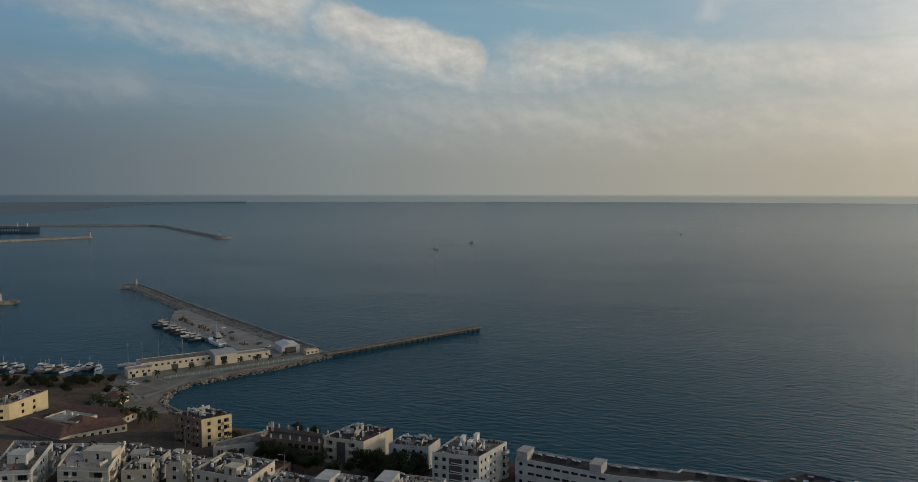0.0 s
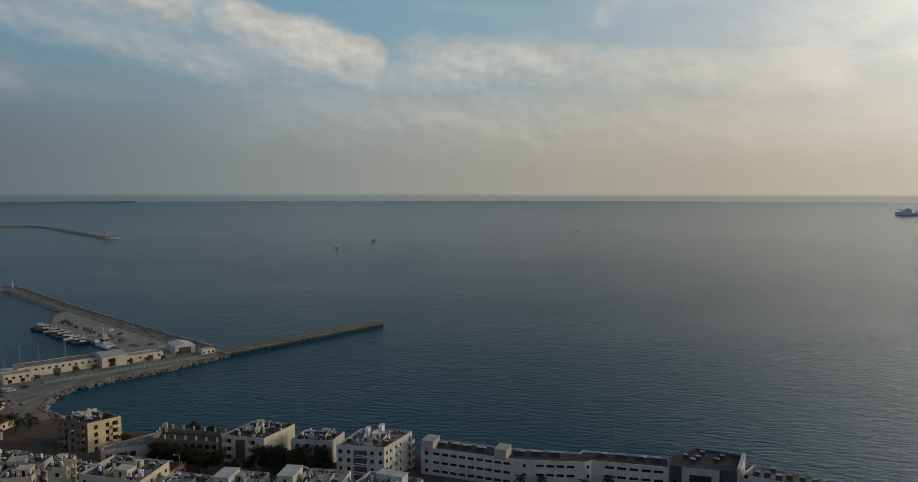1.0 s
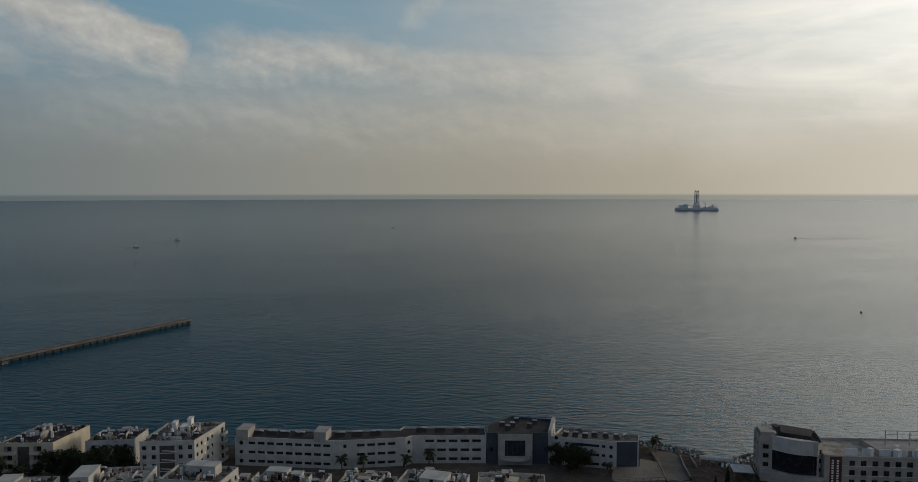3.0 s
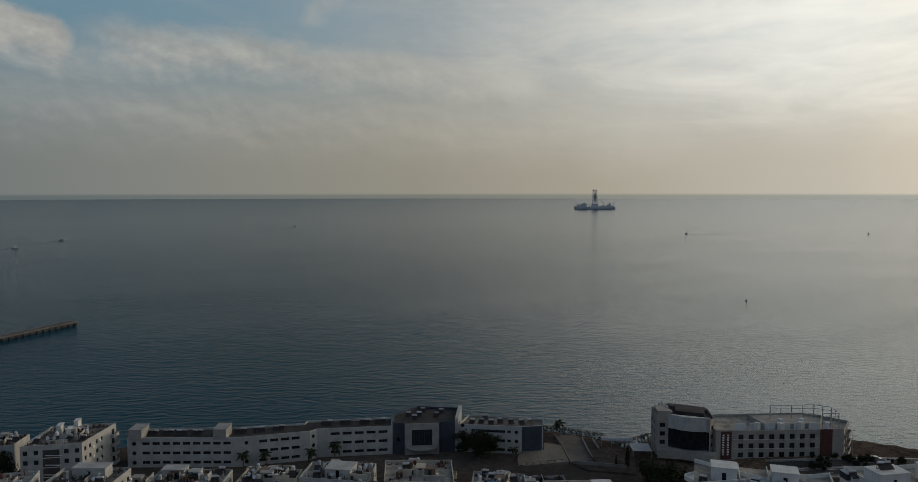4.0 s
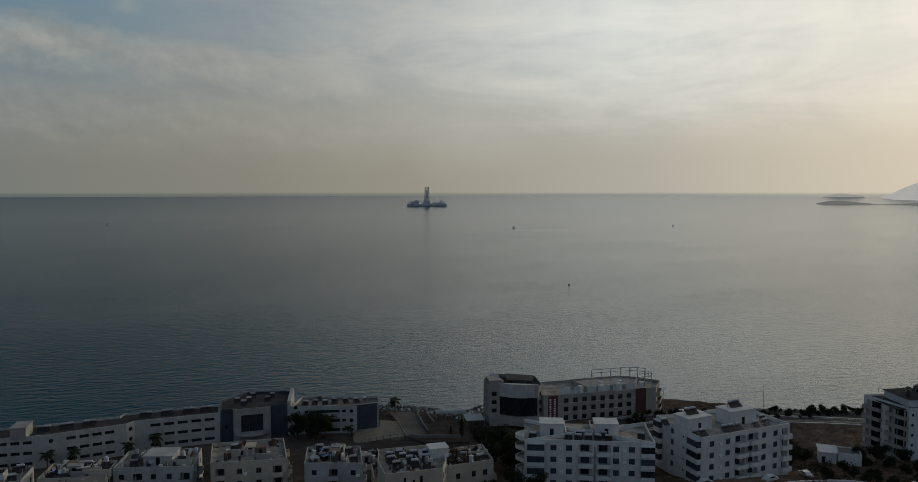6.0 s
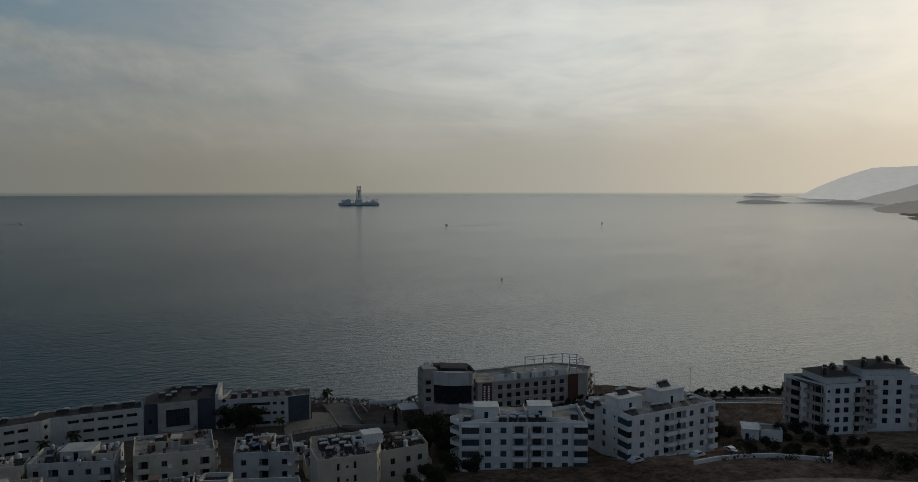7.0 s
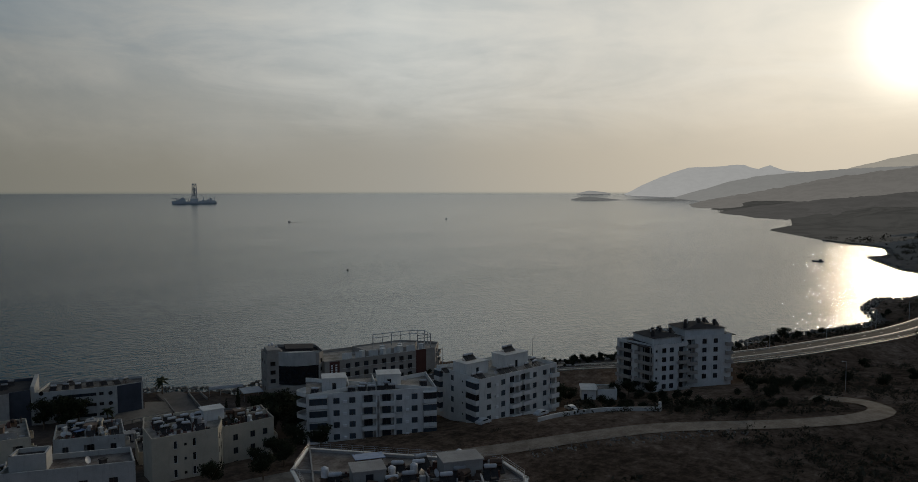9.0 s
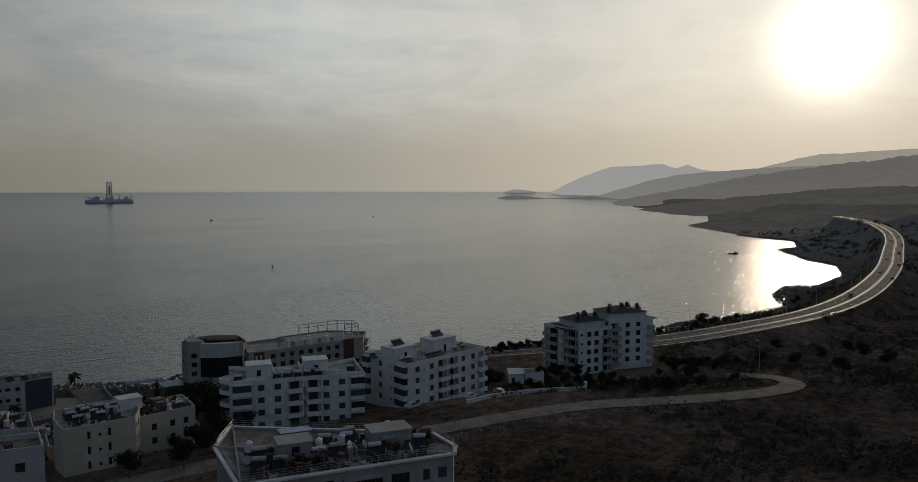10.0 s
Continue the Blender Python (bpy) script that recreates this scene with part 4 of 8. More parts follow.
def clutter(b, corners, z, seed, heaters=4, tanks=1, dishes=2, chimneys=2, sun_turn=-25):
    """Loose things over a roof, kept apart, and chimneys of the building b."""
    rnd = random.Random(seed)
    (x0, y0), (x1, y1), (x2, y2), (x3, y3) = corners[:4]
    spots = []

    def spot(gap):
        for _ in range(40):
            u, v = rnd.uniform(0.12, 0.88), rnd.uniform(0.15, 0.85)
            x = (x0 * (1 - u) + x1 * u) * (1 - v) + (x3 * (1 - u) + x2 * u) * v
            y = (y0 * (1 - u) + y1 * u) * (1 - v) + (y3 * (1 - u) + y2 * u) * v
            if all(math.hypot(x - a, y - c) > gap for a, c in spots):
                spots.append((x, y))
                return x, y
        return None

    for make, count, gap in ((lambda x, y: solar_heater(x, y, z, sun_turn + rnd.uniform(-12, 12)), heaters, 2.3), (lambda x, y: water_tank(x, y, z, sun_turn + rnd.uniform(-12, 12)), tanks, 2.3),
                             (lambda x, y: dish(x, y, z, sun_turn + rnd.uniform(-30, 30)), dishes, 1.2), (lambda x, y: chimney(b, x, y, z, rnd.uniform(1.0, 1.9), rnd.uniform(0.45, 0.8)), chimneys, 1.2)):
        for _ in range(count):
            s = spot(gap)
            if s:
                make(*s)
    roof_debris(b, corners, z, seed, 40 + 10 * heaters)


LOOSE = {}


def loose(kind, x, y, z, turn, size=1.0):
    """Small loose things on roofs and yards."""
    if kind not in LOOSE:
        if kind == "barrel":
            bm = tube((0, 0, 0), (0, 0, 0.9), 0.29, 0.27, 10)
            add_tube(bm, (0, 0, 0.28), (0, 0, 0.34), 0.31, 0.31, 10)
            add_tube(bm, (0, 0, 0.58), (0, 0, 0.64), 0.31, 0.31, 10)
            t = tagged(mesh_object("barrel", bm, CLAY), "red-brown plastic barrel standing on a roof", "barrel", "roof barrels")
            t.matrix_basis = pose(x, y, z, 0, 0, turn)
        elif kind == "crate":
            t = thing("crate_stack", "stack of weathered crates and boards on a roof", "crates", (x, y, z), turn, "roof crates")
            part("lower_crate", box(-0.6, -0.4, 0, 0.6, 0.4, 0.55), BROWN, t)
            part("upper_crate", box(-0.4, -0.35, 0.55, 0.35, 0.35, 1.0), RUST, t)
        elif kind == "planter":
            t = thing("planter", "large pot with a dark shrub on a terrace", "planter", (x, y, z), turn, "roof planters")
            part("pot", tube((0, 0, 0), (0, 0, 0.55), 0.28, 0.40, 10), CLAY, t)
            rnd = random.Random(3)
            bm = bmesh.new()
            for _ in range(70):
                d = Vector((rnd.gauss(0, 0.42), rnd.gauss(0, 0.42), 1.05 + rnd.gauss(0, 0.38)))
                a, b = Vector((rnd.uniform(-1, 1), rnd.uniform(-1, 1), rnd.uniform(-1, 1))) * 0.2, Vector((rnd.uniform(-1, 1), rnd.uniform(-1, 1), rnd.uniform(-1, 1))) * 0.16
                bm.faces.new([bm.verts.new(d + v) for v in (a, b, -a, -b)])
            part("foliage", bm, LEAF, t)
        else:
            t = thing("steel_frame", "rusty steel frame with an old dark tank on a roof", "tank", (x, y, z), turn, "rusty frames")
            part("frame", lattice([-0.7, -0.62, 0.62, 0.7], [0, 0.07, 1.0, 1.08], 0.4), RUST, t)
            part("tank", tube((-0.7, 0, 1.4), (0.7, 0, 1.4), 0.33, 0.33, 10), RUST, t)
        t.scale = (size, size, size)
        LOOSE[kind] = t
        return t
    ob = copy_thing(LOOSE[kind], pose(x, y, z, 0, 0, turn))
    ob.scale = (size, size, size)
    return ob


def roof_stuff(b, corners, z, seed, partitions=2, sheds=1, small=8, wall=None):
    """Low dividing walls and a shed as parts of the building, and loose things round them."""
    rnd = random.Random(seed * 7 + 1)
    (x0, y0), (x1, y1), (x2, y2), (x3, y3) = corners[:4]

    def at(u, v):
        return (x0 * (1 - u) + x1 * u) * (1 - v) + (x3 * (1 - u) + x2 * u) * v, (y0 * (1 - u) + y1 * u) * (1 - v) + (y3 * (1 - u) + y2 * u) * v

    turn = math.degrees(math.atan2(y1 - y0, x1 - x0))
    m = b.matrix_basis.inverted()
    for i in range(partitions):
        x, y = at(rnd.uniform(0.15, 0.8), rnd.uniform(0.1, 0.6))
        L = rnd.uniform(2.5, 6.0)
        ob = part("roof_wall", box(0, -0.11, 0, L, 0.11, rnd.uniform(0.8, 2.2)), rnd.choice([wall or OLD_WHITE, CREAM, GREY]), b)
        ob.matrix_basis = m @ pose(x, y, z, 0, 0, turn + (90 if rnd.random() < 0.5 else 0))
    for i in range(sheds):
        x, y = at(rnd.uniform(0.15, 0.65), rnd.uniform(0.3, 0.7))
        w, d, h = rnd.uniform(1.8, 3.4), rnd.uniform(1.6, 2.6), rnd.uniform(1.7, 2.3)
        bm = box(0, 0, 0, w, d, h)
        add_box(bm, -0.15, -0.15, h, w + 0.15, d + 0.15, h + 0.1)
        ob = part("roof_shed", bm, rnd.choice([wall or OLD_WHITE, GREY, BROWN]), b)
        ob.matrix_basis = m @ pose(x, y, z, 0, 0, turn)
        shared("door", window_meshes(0.9, 1.65, "door")[1], ob, pose(w * 0.5, -0.03, 0.02))
    for i in range(small):
        x, y = at(rnd.uniform(0.06, 0.94), rnd.uniform(0.08, 0.92))
        loose(rnd.choice(["barrel", "barrel", "crate", "planter", "frame"]), x, y, z, rnd.uniform(0, 180), rnd.uniform(0.8, 1.25))


def roof_debris(b, corners, z, seed, count=60):
    """Countless small odds and ends over a roof: pots, boxes, blocks, pipe ends, boards."""
    rnd = random.Random(seed * 13 + 5)
    (x0, y0), (x1, y1), (x2, y2), (x3, y3) = corners[:4]
    turn = math.degrees(math.atan2(y1 - y0, x1 - x0))
    m = b.matrix_basis.inverted()
    for mat, share in ((RUST, 0.32), (CLAY, 0.2), (TANK, 0.22), (ROOF_DARK, 0.26)):
        verts, faces = [], []
        for _ in range(int(count * share)):
            u, v = rnd.uniform(0.05, 0.95), rnd.uniform(0.05, 0.95)
            if rnd.random() < 0.5:
                v = rnd.choice([0.06, 0.94]) + rnd.uniform(-0.02, 0.02)
            x = (x0 * (1 - u) + x1 * u) * (1 - v) + (x3 * (1 - u) + x2 * u) * v
            y = (y0 * (1 - u) + y1 * u) * (1 - v) + (y3 * (1 - u) + y2 * u) * v
            w, d, h = rnd.choice([(0.3, 0.3, 0.5), (0.5, 0.4, 0.4), (1.6, 0.12, 0.12), (0.9, 0.6, 0.3), (0.16, 0.16, 1.3), (0.7, 0.5, 0.9), (1.2, 0.9, 0.12)])
            k = rnd.uniform(0.7, 1.4)
            q = pose(x, y, z, 0, 0, turn + rnd.choice([0, 90, rnd.uniform(0, 180)]))
            n0 = len(verts)
            for dz, t in ((0, 1.0), (h * k, rnd.uniform(0.7, 1.0))):
                for sx, sy in ((-1, -1), (1, -1), (1, 1), (-1, 1)):
                    verts.append(tuple(m @ q @ Vector((sx * w * k / 2 * t, sy * d * k / 2 * t, dz))))
            faces += [tuple(n0 + i for i in f) for f in ((3, 2, 1, 0), (4, 5, 6, 7), (0, 1, 5, 4), (1, 2, 6, 5), (2, 3, 7, 6), (3, 0, 4, 7))]
        me = bpy.data.meshes.new("roof_debris")
        me.from_pydata(verts, [], faces)
        me.materials.append(mat)
        ob = new("roof_debris", me)
        ob.parent = b
        ob["kind"] = "stuff"


# ---- the long white building on the shore ----
def long_building():
    wall0 = [(20.5, 262.5), (52.7, 245.1), (74.6, 239.9), (77.4, 241.0), (101.0, 231.6)]
    far = [(104.5, 240.5), (77.5, 251.3), (75.5, 249.2), (53.0, 256.6), (26.0, 270.8)]
    z0, z1 = 1.3, 11.5
    corners = wall0 + far
    H = z1 - z0
    fac = {}
    L = edge_length(corners, 0)
    rows = [H - 2.45 - 3.15 * i for i in range(3)]

    def ribbon_windows(u0, u1, count):
        gap = (u1 - u0) / count
        out = []
        for v in rows:
            for i in range(count):
                out.append(("window", u0 + gap * i + gap * 0.13, u0 + gap * (i + 1) - gap * 0.13, v, v + 0.95, "dark"))
        return out

    fac[0] = ribbon_windows(4.4, L - 2.6, 9) + [("round", 1.6, 2.9, v - 0.2, v + 1.1) for v in rows]
    L1 = edge_length(corners, 1)
    fac[1] = ribbon_windows(5.6, L1 - 3.0, 4) + [("round", 1.4, 2.6, v - 0.2, v + 1.0) for v in rows]
    L3 = edge_length(corners, 3)
    fac[2] = [("round", 0.8, 2.0, v - 0.2, v + 1.0) for v in rows]
    fac[3] = ribbon_windows(4.0, L3 - 1.2, 5)
    b = building("seaside_institution", "long white three-storey building with rows of dark strip windows", corners, z0, z1, OLD_WHITE, ROOF_DARK, fac, 0.7, "building")
    # two roof stair towers with light end walls
    for x, y, turn in ((20.9, 261.7, -28.4), (45.0, 249.0, -28.4)):
        roof_room(b, x, y, z1 - 0.7, turn, 4.2, 6.5, 3.3, GREY, False)
    for i, (x, y, turn) in enumerate(((28, 263, -28), (32.5, 261, -28), (36.5, 258.6, -28), (41, 256.2, -28), (54, 250.5, -20), (60, 249, -14), (66, 247.4, -14), (82, 244.6, -22), (88, 242.2, -22), (94, 239.6, -22), (99, 237.6, -22))):
        for j in (-0.9, 0.9):
            c, s = math.cos(radians(turn)), math.sin(radians(turn))
            solar_heater(x + j * c, y + j * s, z1 - 0.7, turn - 20 + (i % 3) * 8)
    # dark blue entrance block with its tall opening
    core = [(101.2, 231.4), (104.6, 229.9), (104.2, 228.6), (115.0, 223.9), (115.8, 225.2), (120.6, 223.2), (129.5, 236.5), (117.5, 245.6), (105.4, 240.0)]
    e2 = edge_length(core, 2)
    core_b = building("entrance_block", "dark blue entrance block with a tall glazed opening", core, z0, 12.4, NAVY, ROOF_DARK,
                      {2: [("window", 2.4, e2 - 2.4, 3.4, 8.9, "dark")],
                       0: [("window", 1.2, 2.2, 4.5, 6.0, "dark")]}, 0.8, "building", walls={2: GREY})
    m = core_b.matrix_basis.inverted()
    # white fin wall rising at the joint
    fin = part("fin_wall", prism([(120.9, 223.4), (121.9, 223.0), (130.6, 235.9), (129.6, 236.6)], z0, 13.2), OLD_WHITE, core_b)
    fin.matrix_basis = m
    for x, y in ((110, 233), (113, 235.4), (118, 232), (121.5, 234.8), (109.6, 237.2), (116.5, 239.3)):
        solar_heater(x, y, 11.6, -40 + (x * 7) % 20)
    # curved canopy over the door
    bm = bmesh.new()
    for i in range(10):
        a0, a1 = math.pi * i / 10, math.pi * (i + 1) / 10
        for z in (3.6,):
            v = [bm.verts.new((5.2 * math.cos(a) * r, -3.4 * math.sin(a) * r, z + dz)) for a in (a0, a1) for r, dz in ((1, 0), (1, 1.0))]
            bm.faces.new((v[0], v[2], v[3], v[1]))
            w = [bm.verts.new((5.2 * math.cos(a), -3.4 * math.sin(a), z)) for a in (a0, a1)] + [bm.verts.new((0, 0, z))]
            bm.faces.new(w)
    canopy = part("canopy", bm, OLD_WHITE, core_b)
    canopy.matrix_basis = m @ pose(109.6, 226.2, 0.4, 0, 0, -23.5)
    # right wing
    wing = [(121.9, 222.9), (139.0, 210.0), (146.6, 207.2), (151.2, 213.6), (131.2, 231.2)]
    H = 11.2 - z0
    rows = [H - 2.5 - 3.15 * i for i in range(3)]
    L = edge_length(wing, 0)
    f0 = [("round", 1.0, 2.2, v - 0.15 + 1.7, v + 1.05 + 1.7) for v in rows] + [("round", L - 1.9, L - 0.7, v - 0.15, v + 1.05) for v in rows]
    for v in rows:
        f0 += [("window", 4.6, 5.8, v, v + 0.95, "dark"), ("window", 6.8, L - 5.2, v, v + 0.95, "dark"), ("window", L - 4.4, L - 3.2, v, v + 0.95, "dark")]
    L1 = edge_length(wing, 1)
    w = building("east_wing", "white wing with strip windows and a dark blue end panel", wing, z0, 11.2, OLD_WHITE, ROOF_GREY,
                 {0: f0, 1: [("band", 0.6, L1 - 0.5, 0.3, H - 0.15, "navy")]}, 0.7, "building")
    for i, (x, y) in enumerate(((127, 222.5), (130, 221), (132.5, 218.5), (136, 218), (139, 215.5), (142, 213.2), (134, 224), (145, 212))):
        solar_heater(x, y, 10.5, -50 + i * 9)
    # pale terrace with a balustrade at the end
    t = thing("terrace", "pale paved terrace with a low concrete balustrade", "terrace", (0, 0, 0))
    part("deck", prism([(134.5, 205.0), (130.8, 198.5), (147.6, 194.0), (155.0, 208.0), (151.4, 213.2), (146.8, 206.9), (139.2, 209.7)], 0.4, 2.6), PAVING, t)
    for a, c in (((130.8, 198.5), (147.6, 194.0)), ((147.6, 194.0), (155.0, 208.0))):
        d = Vector((c[0] - a[0], c[1] - a[1], 0))
        k = int(d.length / 2.2)
        bm = bmesh.new()
        q = math.degrees(math.atan2(d.y, d.x))
        add_box(bm, 0, -0.12, 3.55, d.length, 0.12, 3.7, pose(a[0], a[1], 0, 0, 0, q))
        for i in range(k + 1):
            add_box(bm, d.length * i / k - 0.12, -0.1, 2.6, d.length * i / k + 0.12, 0.1, 3.55, pose(a[0], a[1], 0, 0, 0, q))
        part("balustrade", bm, CONCRETE, t)


# ---- the hotel ----
def hotel():
    z0, zr = 3.0, 13.3
    H = zr - z0
    a, b = (189.0, 169.8), (227.0, 150.2)
    corners = [a, b, (236.4, 154.8), (233.0, 166.5), (203.5, 182.0), (196.0, 184.0)]
    L = edge_length(corners, 0)
    f = []
    u0, u1 = 6.6, L - 8.8
    for i in range(8):
        c = u0 + (u1 - u0) * (i + 0.5) / 8
        for r in range(3):
            v = H - 3.2 - 3.0 * r
            f.append(("window", c - 0.85, c + 0.85, v, v + 1.7, "dark"))
        if i % 2 == 0:
            f.append(("blank", c - 0.6, c + 0.6, H - 4.25, H - 3.2 - 0.02, "grey"))
        else:
            f.append(("blank", c - 0.6, c + 0.6, H - 7.25, H - 6.2 - 0.02, "grey"))
    f.append(("band", 1.6, 5.2, 0.6, H - 0.4, "maroon"))
    f.append(("band", L - 8.0, L - 3.9, 0.3, H + 0.0, "maroon"))
    # stone joints as thin bands proud of the wall
    f += [("band", 5.5, L - 8.3, H - 0.16 - 1.02 * i * 3, H - 0.06 - 1.02 * i * 3) for i in range(4)]
    fr = [("window", 3.0, 5.2, H - 3.0 - 3.0 * r, H - 1.2 - 3.0 * r, "dark") for r in range(3)] + [("balcony", 1.5, 8.5, H - 3.3 - 3.0 * r, H - 2.3 - 3.0 * r, "beige") for r in range(3)]
    hb = building("hotel", "beige stone-clad seaside hotel with maroon panels and small dark windows", corners, z0, zr, BEIGE, ROOF_PALE, {0: f, 1: fr}, 0.9, "hotel")
    m = hb.matrix_basis.inverted()
    ang = math.degrees(math.atan2(b[1] - a[1], b[0] - a[0]))
    # the sign: unreadable upright letters as bars
    for col in (0, 1):
        bm = bmesh.new()
        bm.free()
        for i in range(9):
            ob = part("sign_bar", box(2.1 + col * 1.55, -0.14, 2.0 + i * 0.8, 2.75 + col * 1.55, -0.085, 2.5 + i * 0.8), FRAME, hb, "pale upright lettering bar on a maroon panel")
            ob.matrix_basis = m @ pose(a[0], a[1], z0, 0, 0, ang)
    # upper set-back storey with low openings
    up = [(206, 164.6), (222.6, 156.4), (230.4, 160.6), (228.0, 167.0), (210.5, 175.5)]
    bm = bmesh.new()
    for i in range(len(up)):
        p, q = up[i], up[(i + 1) % len(up)]
        add_wall(bm, p, q, 12.4, 14.2, [], 0.2, 0.5)
    bm.faces.new([bm.verts.new((x, y, 13.7)) for x, y in up])
    ob = part("upper_storey", bm, BEIGE, hb)
    ob.matrix_basis = m
    # roof pergola of pipes
    loop = [(213.8, 168.6), (220.5, 165.2), (227.6, 161.8), (230.2, 157.0), (226.0, 151.6), (221.0, 154.0)]
    for i, p in enumerate(loop):
        ob = part("pergola_post", tube((*p, 13.4), (*p, 18.4), 0.17, sides=6), METAL, hb)
        ob.matrix_basis = m
        if i + 1 < len(loop):
            q = loop[i + 1]
            mid = ((p[0] + q[0]) / 2, (p[1] + q[1]) / 2)
            for e0, e1, r in (((*p, 18.4), (*q, 18.4), 0.15), ((*p, 17.2), (*q, 17.2), 0.12), ((*mid, 13.4), (*mid, 18.4), 0.12)):
                ob = part("pergola_rail", tube(e0, e1, r, sides=6), METAL, hb)
                ob.matrix_basis = m
    for x, y, s in ((209.5, 161.0, 1.6), (216.0, 158.5, 1.4), (219.5, 160.5, 1.5), (213.0, 163.8, 1.3), (223.5, 153.8, 1.7), (203.0, 165.2, 1.3)):
        chimney(hb, x, y, 12.4, 2.6, s)
    # white parapet slabs along the roof edge
    for i in range(6):
        u = 7.5 + i * 5.0
        ob = part("roof_screen", box(u, 3.0, 9.4, u + 3.6, 3.3, 11.6), WHITE, hb)
        ob.matrix_basis = m @ pose(a[0], a[1], z0, 0, 0, ang)
    # the tower with its curved front
    tower = [(176.2, 183.8), (180.0, 181.2), (183.4, 177.0), (187.6, 171.0), (190.6, 171.9), (197.0, 181.0), (190.0, 192.5), (181.2, 191.4)]
    zt = 16.6
    Ht = zt - z0
    tf = {0: [("window", 1.2, 2.9, Ht - 4.0 - 2.9 * r, Ht - 2.6 - 2.9 * r, "dark") for r in range(4)],
          1: [("window", 0.3, edge_length(tower, 1) - 0.05, 3.2, 9.4, "dark")], 2: [("window", 0.05, edge_length(tower, 2) - 0.3, 3.2, 9.4, "dark")],
          3: [("window", 0.8, 2.2, Ht - 3.6 - 2.9 * r, Ht - 2.2 - 2.9 * r, "dark") for r in range(4)],
          7: [("window", 1.5, 3.0, Ht - 4.0 - 2.9 * r, Ht - 2.6 - 2.9 * r, "dark") for r in range(4)] + [("window", 5.0, 6.4, Ht - 4.0 - 2.9 * r, Ht - 2.6 - 2.9 * r, "dark") for r in range(4)]}
    tb = building("hotel_tower", "pale hotel tower with a tall dark curved glass front", tower, z0, zt, BEIGE, ROOF_DARK, tf, 0.9, "hotel")
    mt = tb.matrix_basis.inverted()
    bm = prism([(184.5, 183.2), (190.0, 176.0), (196.0, 181.2), (190.2, 189.6)], zt - 0.9, zt + 0.5)
    ob = part("roof_storey", bm, ROOF_DARK, tb)
    ob.matrix_basis = mt
    bm = prism([(177.4, 184.6), (181.4, 182.4), (184.4, 188.0), (181.6, 190.4)], zt - 0.9, zt + 1.0)
    ob = part("lift_head", bm, BEIGE, tb)
    ob.matrix_basis = mt
    for x, y in ((184.0, 190.4), (186.0, 191.0), (183.2, 186.2)):
        water_tank(x, y, zt - 0.9, x * 9 % 60)
    # bulging white band over a bulging dark glass front
    p0, p1 = Vector((179.4, 181.9)), Vector((188.2, 171.4))
    d = (p1 - p0).normalized()
    out = Vector((d.y, -d.x))
    for name, mat, z_lo, z_hi, bulge in (("curved_band", OLD_WHITE, z0 + 9.5, zt + 0.5, 1.9), ("curved_glass", GLASS, z0 + 3.2, z0 + 9.5, 1.5)):
        arc = [p0 + (p1 - p0) * (k / 12) + out * (0.05 + bulge * math.sin(math.pi * k / 12)) for k in range(13)]
        ob = part(name, prism([tuple(p) for p in arc] + [tuple(p1 - out * 0.1), tuple(p0 - out * 0.1)], z_lo, z_hi), mat, tb)
        ob.matrix_basis = mt
    # entrance podium
    bm = prism([(174.5, 181.5), (180.5, 176.5), (186.0, 168.0), (190.0, 169.4), (184, 177.2), (177.4, 184.2)], z0, z0 + 2.9)
    ob = part("podium", bm, BEIGE, tb)
    ob.matrix_basis = mt


